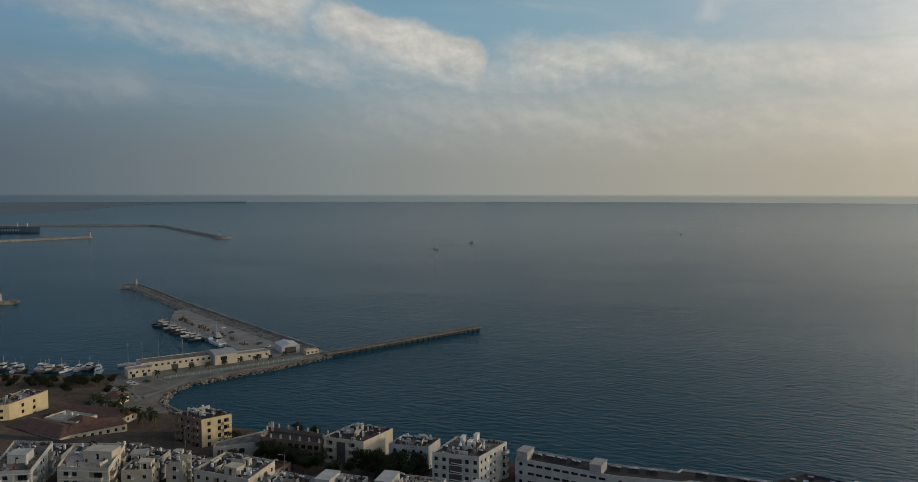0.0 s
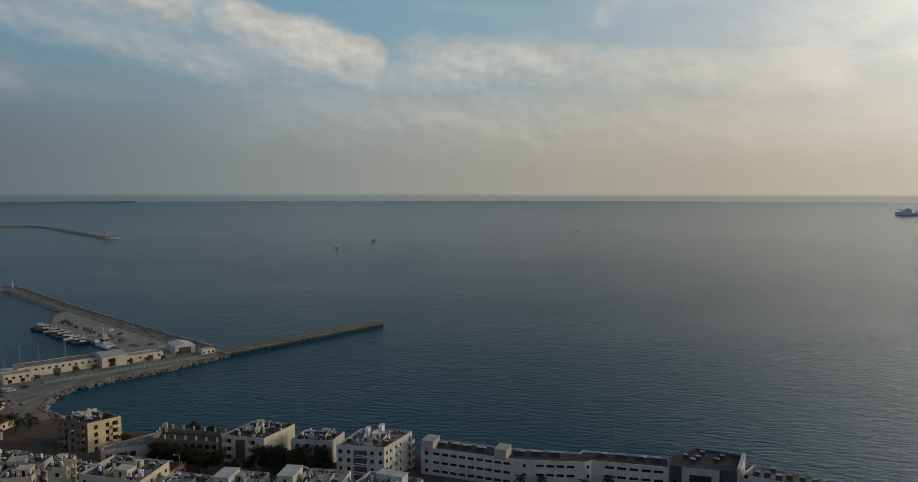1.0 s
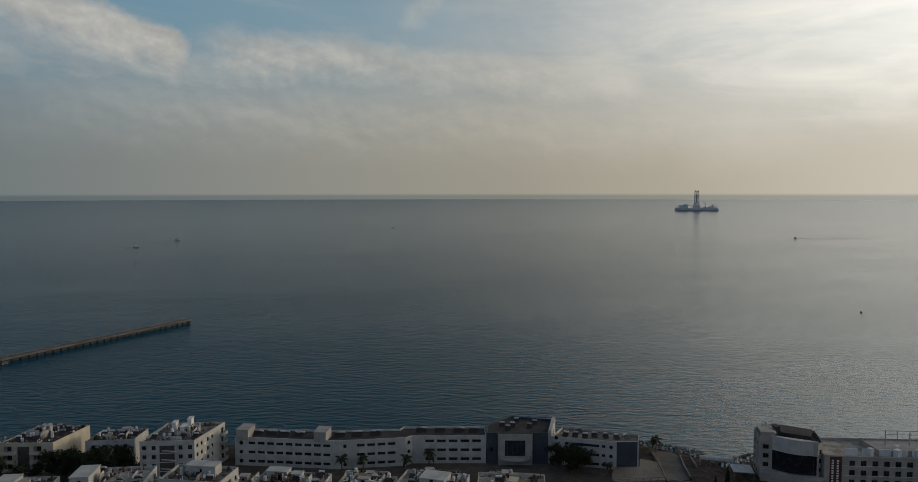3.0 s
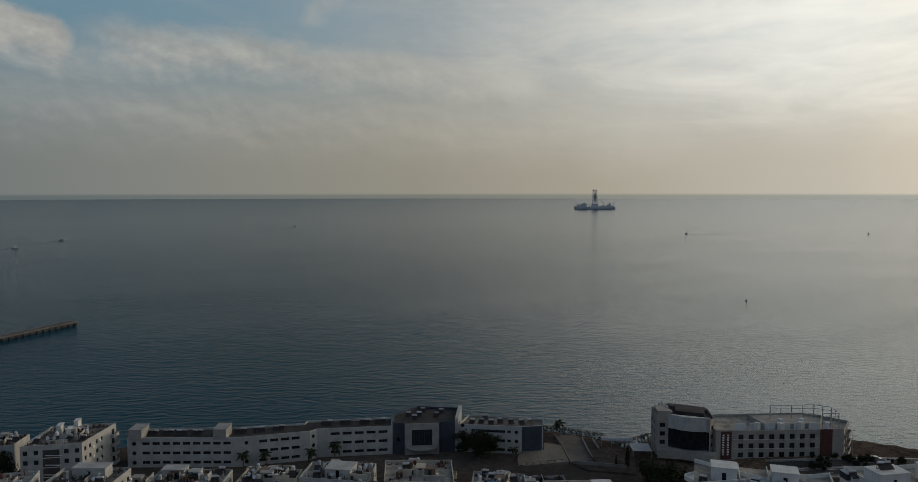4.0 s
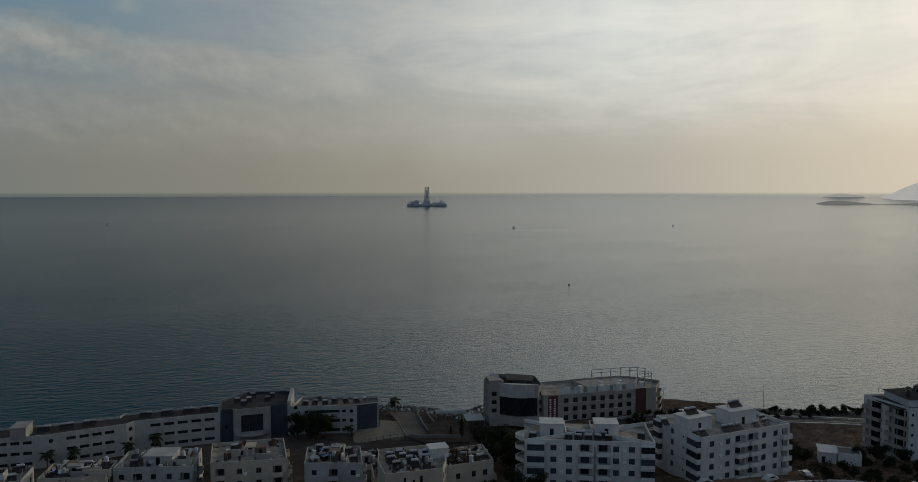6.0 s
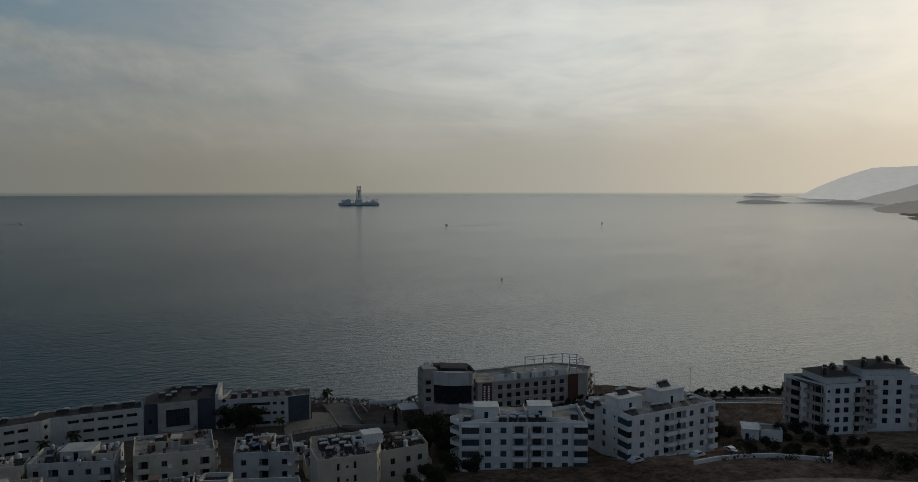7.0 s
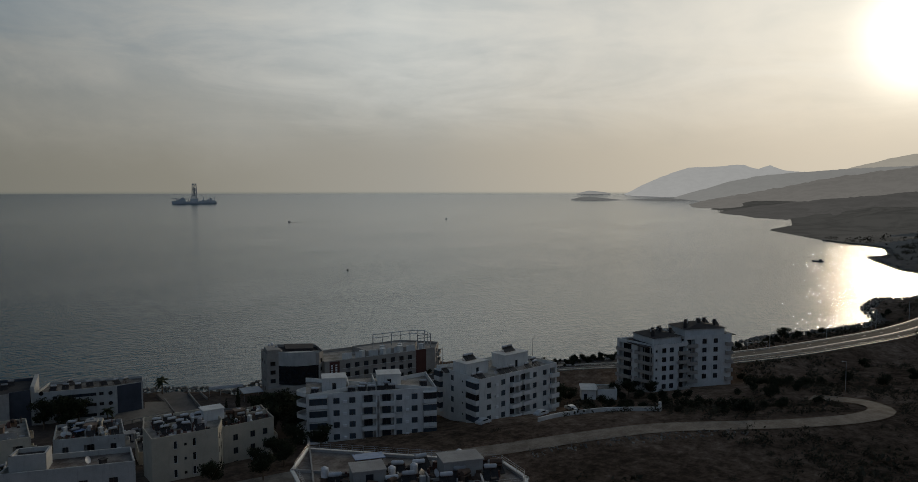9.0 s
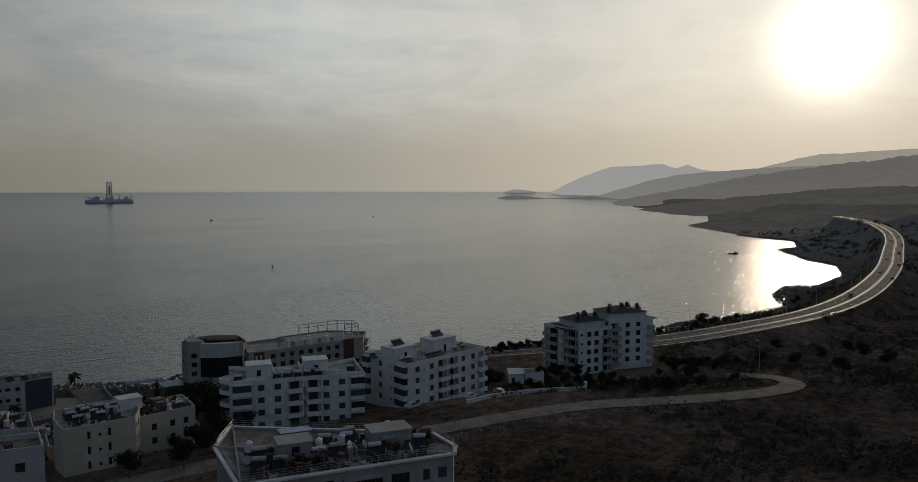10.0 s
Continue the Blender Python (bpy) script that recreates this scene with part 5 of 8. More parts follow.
# ---- apartment blocks ----
def block_one():
    a, b = (134.3, 128.2), (156.2, 104.6)
    corners = quad(a, b, 16.5)
    z0, z1 = 8.0, 21.3
    H, L = z1 - z0, edge_length(quad(a, b, 16.5), 0)
    fh = 3.0
    f = []
    for r in range(5):
        v = H - 2.75 - fh * r
        if v < 0.4:
            continue
        for c in (0.225, 0.345, 0.705, 0.825):
            f.append(("window", L * c - 0.75, L * c + 0.75, v, v + 1.45, "blind"))
        for c in (0.47, 0.61):
            f.append(("window", L * c - 1.7, L * c + 1.7, v - 0.35, v + 1.75, "blind" if (r + int(c * 10)) % 2 else "dark"))
            f.append(("balcony", L * c - 1.85, L * c + 1.85, v - 0.75, v + 0.2))
        f.append(("bay", L * 0.02, L * 0.155, v - 0.8, v + 2.0, "blind"))
        f.append(("bay", L * 0.89, L * 0.995, v - 0.8, v + 2.0, "blind" if r % 2 else "dark"))
        f.append(("aircon", L * 0.275, 0, v + 0.2, 0))
        f.append(("aircon", L * 0.755, 0, v + 0.2, 0))
    f.append(("band", L * 0.535, L * 0.548, 0.2, H - 1.3, "grey"))
    side = []
    for r in range(5):
        v = H - 2.75 - fh * r
        if v > 0.4:
            side += [("window", 11.4, 12.4, v, v + 1.3, "blind"), ("window", 3.0, 3.9, v, v + 1.0, "blind"), ("balcony", 13.2, 16.3, v - 0.8, v + 0.2)]
    right = [(k[0], *k[1:]) for k in floors(4, H - 2.75, fh, (3, 8, 13), style="blind")]
    b1 = building("apartment_block", "white five-storey apartment block with blue-grey blinds and balconies", corners, z0, z1, WHITE, ROOF_PALE, {0: f, 3: side, 1: right}, 1.0, "apartment building", "apartment blocks")
    t = math.degrees(math.atan2(b[1] - a[1], b[0] - a[0]))
    rz = z1 - 1.0

    def on(u, v):
        c, s = math.cos(radians(t)), math.sin(radians(t))
        return a[0] + u * c - v * s, a[1] + u * s + v * c

    for r in range(5):
        bm = bmesh.new()
        arc = [(-2.3 * math.sin(math.pi * k / 10) - 0.02, 1.0 + 6.0 * (1 - k / 10)) for k in range(11)]
        add_prism(bm, arc, 0, 0.18)
        for (x0, y0), (x1, y1) in zip(arc, arc[1:]):
            k0, k1 = (x0 * 0.94, 4 + (y0 - 4) * 0.94), (x1 * 0.94, 4 + (y1 - 4) * 0.94)
            add_prism(bm, [(x0, y0), (x1, y1), k1, k0], 0.18, 1.05)
        ob = part("round_balcony", bm, WHITE, b1)
        ob.matrix_basis = b1.matrix_basis.inverted() @ pose(*a, z1 - 0.95 - fh * r if r == 0 else z1 - 0.55 - fh * r, 0, 0, t)
    for u, v, w, d in ((4.0, 5.5, 6.0, 5.0), (18.0, 6.5, 6.0, 5.0)):
        roof_room(b1, *on(u, v), rz, t, w, d, 3.2)
    bm = bmesh.new()
    for u in (10.6, 17.4):
        add_box(bm, u, 6.0, 0, u + 0.2, 16.2, 1.1)
    ob = part("roof_wall", bm, WHITE, b1)
    ob.matrix_basis = b1.matrix_basis.inverted() @ pose(*a, rz, 0, 0, t)
    for u, v in ((11, 2.0), (13.5, 2.1), (16, 2.2), (18.4, 2.3), (21, 2.2), (2.0, 2.5), (29.5, 4.5), (14, 4.6), (20, 4.4)):
        solar_heater(*on(u, v), rz, t - 8)
    for u, v in ((25.5, 10), (7, 13)):
        dish(*on(u, v), rz, t)


def block_two():
    a, b = (166.8, 98.2), (194.9, 88.6)
    corners = [a, b, (200.8, 104.6), (179.8, 113.0), (174.8, 116.5)]
    z0, z1 = 7.6, 21.7
    H, L = z1 - z0, edge_length(corners, 0)
    f = []
    for r in range(5):
        v = H - 2.8 - 2.95 * r
        if v < 0.4:
            continue
        for c in (0.115, 0.29, 0.70, 0.835):
            f.append(("window", L * c - 0.75, L * c + 0.75, v, v + 1.45, "blind"))
        for c in (0.43, 0.575):
            f.append(("window", L * c - 1.7, L * c + 1.7, v - 0.35, v + 1.75, "dark"))
            f.append(("balcony", L * c - 1.8, L * c + 1.8, v - 0.75, v + 0.2))
        f.append(("balcony", L * 0.89, L * 0.995, v - 0.8, v + 0.25))
        f.append(("window", L * 0.91, L * 0.98, v - 0.4, v + 1.6, "blind"))
        f.append(("aircon", L * 0.19, 0, v + 0.1, 0))
    f.append(("band", L * 0.50, L * 0.512, 0.2, H - 1.3, "grey"))
    L4 = edge_length(corners, 4)
    side = []
    for r in range(5):
        v = H - 2.8 - 2.95 * r
        if v > 0.4:
            side += [("window", L4 - 13.0, L4 - 11.6, v, v + 1.5, "blind"), ("window", L4 - 7.8, L4 - 7.2, v + 0.4, v + 1.0, "dark"), ("bay", L4 - 4.6, L4 - 0.1, v - 0.8, v + 2.0, "blind" if r != 1 else "dark"),
                     ("bay", 0.3, 3.2, v - 0.8, v + 2.0, "blind")]
    b2 = building("apartment_block", "white apartment block with corner balconies and rooftop solar heaters", corners, z0, z1, WHITE, ROOF_PALE, {0: f, 4: side}, 1.0, "apartment building", "apartment blocks")
    t = math.degrees(math.atan2(b[1] - a[1], b[0] - a[0]))
    rz = z1 - 1.0

    def on(u, v):
        c, s = math.cos(radians(t)), math.sin(radians(t))
        return a[0] + u * c - v * s, a[1] + u * s + v * c

    roof_room(b2, *on(1.6, 7.0), rz, t, 8.0, 5.5, 3.4)
    roof_room(b2, *on(15.5, 6.5), rz, t, 9.0, 5.5, 3.8)
    solar_heater(*on(6.0, 9.5), rz + 3.6, t - 5), solar_heater(*on(20.5, 9.0), rz + 4.0, t - 5)
    solar_heater(*on(4.2, 9.5), rz + 3.6, t - 5), solar_heater(*on(18.5, 9.0), rz + 4.0, t - 5)
    for u, v in ((1.5, 3), (3.6, 3.1), (11, 3.2), (13.2, 3.2), (15.4, 3.0), (21, 2.6), (25, 3.2), (27, 6), (0.4, 14)):
        solar_heater(*on(u, v), rz, t - 5 + (u * 5) % 9)
    dish(*on(8.2, 2.6), rz, t)


def block_three():
    """Two joined blocks with rounded balconies and gabled roofs."""
    z0 = 4.2
    ang = math.degrees(math.atan2(65.1 - 73.0, 248.5 - 241.2))
    for i, (corners, z1) in enumerate((([(240.3, 73.6), (251.3, 65.2), (257.1, 79.6), (246.1, 88.0)], 20.0), (quad((251.6, 66.4), (264.4, 53.8), 15.0), 21.8))):
        a, b = corners[:2]
        depth = edge_length(corners, 3)
        H, L = z1 - z0, edge_length(corners, 0)
        f, side = [], []
        for r in range(5):
            v = H - 2.9 - 3.0 * r
            if v < 0.3:
                continue
            for c in (0.30, 0.52) if i == 0 else (0.42, 0.66):
                f.append(("window", L * c - 0.85, L * c + 0.85, v - 0.1, v + 1.55, "dark"))
            f.append(("window", L * 0.08 - 0.4, L * 0.08 + 0.4, v + 0.3, v + 1.1, "dark"))
            if i == 0:
                f += [("balcony", L * 0.70, L * 0.995, v - 0.85, v + 0.2, "beige"), ("window", L * 0.73, L * 0.97, v - 0.6, v + 1.6, "dark")]
            else:
                f += [("balcony", L * 0.01, L * 0.24, v - 0.85, v + 0.2, "beige"), ("balcony", L * 0.86, L * 0.995, v - 0.85, v + 0.2, "beige"), ("window", L * 0.04, L * 0.21, v - 0.6, v + 1.6, "dark")]
            side += [("window", depth - 6.6, depth - 0.7, v - 0.75, v + 1.75, "dark"), ("balcony", depth - 7.0, depth - 0.1, v - 0.8, v + 0.2, "beige"),
                     ("window", 0.9, 6.2, v - 0.75, v + 1.75, "dark"), ("balcony", 0.4, 6.6, v - 0.8, v + 0.2, "beige")] + ([("window", 7.4, 9.4, v - 0.3, v + 1.6, "dark")] if depth > 17 else [])
        b3 = building("apartment_block", "pale grey apartment block with curved balconies above the coast road", corners, z0, z1, WHITE, ROOF_DARK, {0: f, 3: side, 1: floors(4, H - 2.9, 3.0, (3, 7, 11), style="blind")}, 0.5,
                      "apartment building", "apartment blocks")
        t = math.degrees(math.atan2(b[1] - a[1], b[0] - a[0]))
        c, s = math.cos(radians(t)), math.sin(radians(t))

        def on(u, v):
            return a[0] + u * c - v * s, a[1] + u * s + v * c

        m = b3.matrix_basis.inverted() @ pose(*a, z1 - 0.5, 0, 0, t)
        bm = bmesh.new()
        # hipped attic storey
        x0, x1, y0, y1, hh, rr = 1.4, L - 1.2, 2.4, depth - 2.0, 2.3, 3.7
        lo = [(x0, y0), (x1, y0), (x1, y1), (x0, y1)]
        add_prism(bm, lo, 0, hh)
        ob = part("attic", bm, WHITE, b3)
        ob.matrix_basis = m
        bm = bmesh.new()
        e = 0.5
        mx, my0, my1 = (x0 + x1) / 2, y0 + 3.2, y1 - 3.2
        v = [bm.verts.new(p) for p in ((x0 - e, y0 - e, hh - 0.05), (x1 + e, y0 - e, hh - 0.05), (x1 + e, y1 + e, hh - 0.05), (x0 - e, y1 + e, hh - 0.05), (mx, my0, rr), (mx, my1, rr))]
        for q in ((0, 1, 4), (1, 2, 5, 4), (2, 3, 5), (3, 0, 4, 5), (3, 2, 1, 0)):
            bm.faces.new([v[j] for j in q])
        ob = part("hipped_roof", bm, ROOF_DARK, b3)
        ob.matrix_basis = m
        for u, w in ((2.5, 4), (4.5, 7), (L - 3.5, 5), (L - 5, 9), (L / 2, 6), (L / 2 + 0.9, 8)):
            chimney(b3, *on(u, w), z1 + 1.6, 2.6, 0.9, ROOF_DARK)
            solar_heater(*on(u + 1.2, w + 0.8), z1 + 1.9, t)
        # upright piers of the corner balconies
        for w in (0.3, 3.4, 6.6, depth - 7.0, depth - 3.6, depth - 0.3):
            ob = part("pier", box(-1.3, w - 0.15, -(z1 - z0) + 0.6, -1.1, w + 0.15, -0.1), BEIGE, b3)
            ob.matrix_basis = m
        # projecting eaves slab towards the sea (garden room side too)
        bm = box(L - 0.4 if i else -3.0, 1.0, -0.35, L + 2.4 if i else 0.0, depth - 0.5, -0.1)
        ob = part("eaves_slab", bm, ROOF_DARK, b3)
        ob.matrix_basis = m


def near_block():
    """The closest apartment house, seen from its roof."""
    corners = [(66.0, 64.2), (85.6, 46.4), (88.0, 47.4), (91.4, 52.6), (81.6, 79.4), (74.4, 75.6)]
    z0, z1 = 14.5, 33.0
    H = z1 - z0
    L = edge_length(corners, 0)
    f = []
    for r in range(5):
        v = H - 3.1 - 3.0 * r
        f += [("window", 2.0, 3.4, v, v + 1.3, "blind"), ("window", 7.0, 11.0, v - 0.7, v + 1.8, "dark"), ("bay", 12.0, 16.8, v - 0.9, v + 1.9, "dark"), ("window", 18.2, 20.6, v, v + 1.4, "dark"),
              ("window", 22.4, 23.3, v, v + 1.4, "blind"), ("window", 24.4, 25.6, v, v + 1.4, "blind")]
    nb = building("apartment_house", "grey apartment house with a railed roof full of water heaters", corners, z0, z1, GREY, STAINED, {0: [k for k in f if k[2] < L]}, 0.35, "apartment building")
    rz = z1 - 0.35
    m = nb.matrix_basis.inverted()
    # cornice and railing
    for i in range(len(corners)):
        p, q = Vector((*corners[i], 0)), Vector((*corners[(i + 1) % len(corners)], 0))
        d = q - p
        t = math.degrees(math.atan2(d.y, d.x))
        bm = box(-0.3, -0.45, -0.28, d.length + 0.3, -0.004, -0.02)
        ob = part("cornice", bm, WHITE, nb)
        ob.matrix_basis = m @ pose(*corners[i], z1, 0, 0, t)
        bm = bmesh.new()
        k = max(2, int(d.length / 1.6))
        for j in range(k + 1):
            add_tube(bm, (d.length * j / k, 0.1, 0), (d.length * j / k, 0.1, 0.95), 0.022, sides=5)
        for z in (0.35, 0.65, 0.95):
            add_tube(bm, (0, 0.1, z), (d.length, 0.1, z), 0.02, sides=5)
        ob = part("railing", bm, METAL, nb)
        ob.matrix_basis = m @ pose(*corners[i], z1, 0, 0, t)
    t = -42.5
    c, s = math.cos(radians(t)), math.sin(radians(t))

    def on(u, v):
        return 66.0 + u * c - v * s, 64.2 + u * s + v * c

    roof_room(nb, *on(5.2, 5.0), rz, t, 4.2, 3.4, 2.4, GREY)
    r2 = roof_room(nb, *on(17.2, 5.2), rz, t, 5.4, 3.6, 2.3, GREY, False)
    ob = part("lean_to_roof", box(-0.3, -0.4, 0, 3.8, 3.0, 0.06, pose(0, 0, 0, -7)), BLUE_TARP, nb, "blue corrugated sheet roof")
    ob.matrix_basis = m @ pose(*on(6.4, 9.4), rz + 2.5, 0, 0, t)
    for u, v in ((0, 0), (3.4, 0), (0, 2.6), (3.4, 2.6)):
        ob = part("post", tube((u, v, 0), (u, v, 2.35), 0.05, sides=5), BROWN, nb)
        ob.matrix_basis = m @ pose(*on(6.4, 9.4), rz, 0, 0, t)
    ob = part("back_panel", box(0.1, 2.4, 0, 3.3, 2.55, 2.1), BROWN, nb)
    ob.matrix_basis = m @ pose(*on(6.4, 9.4), rz, 0, 0, t)
    for u, v in ((2.5, 3.0), (5.0, 2.4), (10.0, 3.6), (12.4, 4.4), (14.6, 8.0), (11.6, 8.4), (17.0, 2.6), (19.2, 4.0), (23.2, 3.6), (22.4, 7.0), (24.6, 5.2), (15.6, 10.0), (3.2, 6.6)):
        solar_heater(*on(u, v), rz, t - 14 + (u * 13) % 30)
    for u, v in ((8.4, 8.0), (10.4, 6.2), (13.4, 6.4), (18.6, 9.0), (20.6, 9.6), (2.0, 8.4)):
        water_tank(*on(u, v), rz, t + (u * 31) % 70)
    rnd = random.Random(14)
    for kind, count in (("barrel", 10), ("crate", 9), ("frame", 12), ("planter", 3)):
        for _ in range(count):
            u = rnd.uniform(1.5, 25)
            loose(kind, *on(u, rnd.uniform(1.2, 9.0)), rz, t + rnd.uniform(-40, 40), rnd.uniform(0.75, 1.2))
    roof_debris(nb, [on(1.0, 1.0), on(25.0, 1.0), on(22.0, 11.0), on(4.0, 11.0)], rz, 61, 220)
    # pipes across the roof, and a low wall
    for u0, v0, u1, v1 in ((5, 3, 12, 2.2), (9, 7, 16, 6.6), (12, 2.2, 22, 3.4), (3, 4, 5, 9)):
        p, q = on(u0, v0), on(u1, v1)
        ob = part("pipe", tube((*p, rz + 0.12), (*q, rz + 0.12), 0.05, 0.05, 6), RUST, nb)
        ob.matrix_basis = m
    for u, v, L2, h2 in ((11.5, 4.8, 3.0, 0.9), (14.8, 3.8, 2.0, 1.3)):
        ob = part("roof_wall", box(0, -0.1, 0, L2, 0.1, h2), GREY, nb)
        ob.matrix_basis = m @ pose(*on(u, v), rz, 0, 0, t + 90)
    for u, v in ((1.4, 5.2), (16.2, 5.4), (21.4, 2.2)):
        dish(*on(u, v), rz, t + u * 3)


def white_house():
    """A white flat roof with thick parapets."""
    corners = [(55.0, 113.2), (68.4, 101.2), (70.4, 104.6), (72.0, 107.2), (60.6, 117.4)]
    z0, z1 = 15.0, 31.2
    b = building("white_house", "white flat-roofed apartment house with thick parapets", corners, z0, z1, OLD_WHITE, STAINED,
                 {0: floors(5, z1 - z0 - 3.4, 3.0, (3, 7, 11, 15), style="dark"), 1: floors(5, z1 - z0 - 3.4, 3.0, (1.8,), style="dark")}, 0.8, "apartment building")
    m = b.matrix_basis.inverted()
    bm = bmesh.new()
    pts = [(57.0, 113.6), (60.6, 110.4), (63.0, 113.0), (59.6, 116.0)]
    for i in range(4):
        add_wall(bm, pts[i], pts[(i + 1) % 4], z1 - 0.8, z1 + 1.9, [], 0.2, 0.7, 0.3)
    ob = part("roof_store", bm, OLD_WHITE, b)
    ob.matrix_basis = m
    bm = bmesh.new()
    bm.faces.new([bm.verts.new((x, y, z1 + 1.25)) for x, y in pts])
    ob = part("store_roof", bm, ROOF_DARK, b)
    ob.matrix_basis = m
    dish(64.6, 106.8, z1 - 0.8, 20), chimney(b, 66.2, 105.6, z1 - 0.8, 0.9, 0.8, ROOF_DARK)


def corner_house():
    """The grey-white house with a roof full of panels, and its lower neighbour."""
    a, b = (95.6, 134.4), (107.6, 128.6)
    corners = [a, b, (112.2, 132.6), (117.0, 141.6), (104.0, 148.4), (99.4, 142.4)]
    z0, z1 = 8.6, 20.6
    H = z1 - z0
    f = floors(4, H - 3.0, 3.0, (4.6, 8.4), 0.75, 1.7, "white") + floors(4, H - 2.6, 3.0, (6.6,), 0.55, 0.6, "dark")
    h = building("corner_house", "plain pale house with solar panels crowding its roof", corners, z0, z1, CREAM, ROOF_PALE, {0: f, 1: floors(4, H - 3.0, 3.0, (1.5, 4.2), 1.2, 1.5, "dark")}, 0.8, "apartment building")
    clutter(h, [(97.5, 136), (108, 131), (115, 140), (103, 146)], z1 - 0.8, 5, 10, 3, 3, 2, -30)
    roof_stuff(h, [(97.5, 136), (108, 131), (115, 140), (103, 146)], z1 - 0.8, 51, 3, 0, 6)
    roof_room(h, 110.4, 136.4, z1 - 0.8, -26, 4.5, 3.6, 2.3, WHITE, False)
    c2 = [(112.4, 132.8), (123.8, 128.6), (129.4, 138.4), (117.2, 141.8)]
    g = building("terraced_house", "pale house with a planted roof terrace", c2, z0 - 0.6, 18.6, CREAM, ROOF_DARK, {0: floors(3, 7.0, 3.0, (3, 7, 10), 1.1, 1.4, "dark"), 1: floors(3, 7.0, 3.0, (3, 7), 1.4, 1.6, "dark") + [("balcony", 1.5, 5, 2.0, 3.0), ("balcony", 1.5, 5, 5.0, 6.0)]}, 0.9, "apartment building")
    clutter(g, c2, 17.7, 9, 3, 1, 2, 3, -20)
    roof_stuff(g, c2, 17.7, 52, 2, 1, 14, CREAM)


long_building()
hotel()
block_one()
block_two()
block_three()
near_block()
white_house()
corner_house()

# ---- the town to the west ----
def house(label, corners, z1, seed, wall=None, roof=None, z0=None, rows=3, step=3.4, heaters=4, tanks=1, dishes=2, chimneys=2, style="dark", edges=(0, 1), extra=None, parapet=0.8, room=None, rich=False):
    """A town house: windows in even rows on the given edges, a cluttered roof."""
    if z0 is None:
        z0 = min(gz(x, y) for x, y in corners) - 0.3
    H = z1 - z0
    rnd = random.Random(seed)
    fac = {}
    for e in edges:
        L = edge_length(corners, e)
        k = max(1, int((L - 1.2) / step))
        spec = []
        for r in range(rows):
            v = H - parapet - 2.3 - 2.95 * r
            if v < 0.3:
                continue
            if rich:
                spec.append(("band", 0.02, L - 0.02, v + 1.75, v + 1.95))
                n = 2 if L < 20 else 3
                for i in range(n):
                    c = L * (i + 0.5) / n
                    if (i + e) % 2:
                        spec += [("window", c - 2.2, c + 2.2, v - 0.7, v + 1.5, style), ("balcony", c - 2.6, c + 2.6, v - 0.85, v + 0.15)]
                    else:
                        spec += [("window", c - 2.3, c - 0.5, v, v + 1.4, style), ("window", c + 0.7, c + 2.3, v, v + 1.4, style), ("aircon", c - 0.35, 0, v - 0.3, 0)]
                continue
            for i in range(k):
                c = L * (i + 0.5) / k
                wide = (i + seed) % 3 == 1 and L / k > 3.0
                if wide:
                    spec += [("window", c - 1.1, c + 1.1, v - 0.5, v + 1.5, style), ("balcony", c - 1.35, c + 1.35, v - 0.75, v + 0.2)]
                else:
                    spec.append(("window", c - 0.6, c + 0.6, v, v + 1.3, style))
                    if rnd.random() < 0.3 and L / k > 2.6:
                        spec.append(("aircon", c + 0.8, 0, v - 0.2, 0))
        fac[e] = spec + (extra or {}).get(e, [])
    b = building("town_house", label, corners, z0, z1, wall or OLD_WHITE, roof or ROOF_GREY, fac, parapet, "house", "town houses")
    clutter(b, corners, z1 - parapet, seed, heaters, tanks, dishes, chimneys)
    roof_stuff(b, corners, z1 - parapet, seed, 2 if rich else 3 + (5 if seed in (6, 7, 8, 10, 11, 12, 15, 18, 19, 20) else 0), 2 if seed in (10, 11, 12, 15) else 1, 5, wall)
    if seed in (12, 15):
        # a jumble of pale sheets laid over part of the roof
        rnd = random.Random(seed)
        for _ in range(7):
            u, v = rnd.uniform(0.1, 0.7), rnd.uniform(0.15, 0.8)
            (ax, ay), (bx, by), _c, (dx, dy) = corners[:4]
            ob = part("roof_sheet", box(0, 0, 0, rnd.uniform(1.5, 3.0), rnd.uniform(1.0, 2.0), 0.05, pose(0, 0, 0, rnd.uniform(-6, 6), rnd.uniform(-6, 6), 0)), rnd.choice([BLUE_TARP, TANK, TANK]), b)
            ob.matrix_basis = b.matrix_basis.inverted() @ pose(ax + (bx - ax) * u + (dx - ax) * v, ay + (by - ay) * u + (dy - ay) * v, z1 - parapet + rnd.uniform(0.5, 1.4), 0, 0, rnd.uniform(-60, 10))
    if room:
        u, v, w, d, h = room
        ax, ay = corners[0]
        t = math.degrees(math.atan2(corners[1][1] - ay, corners[1][0] - ax))
        c, s = math.cos(radians(t)), math.sin(radians(t))
        roof_room(b, ax + u * c - v * s, ay + u * s + v * c, z1 - parapet, t, w, d, h, wall or OLD_WHITE)
    return b


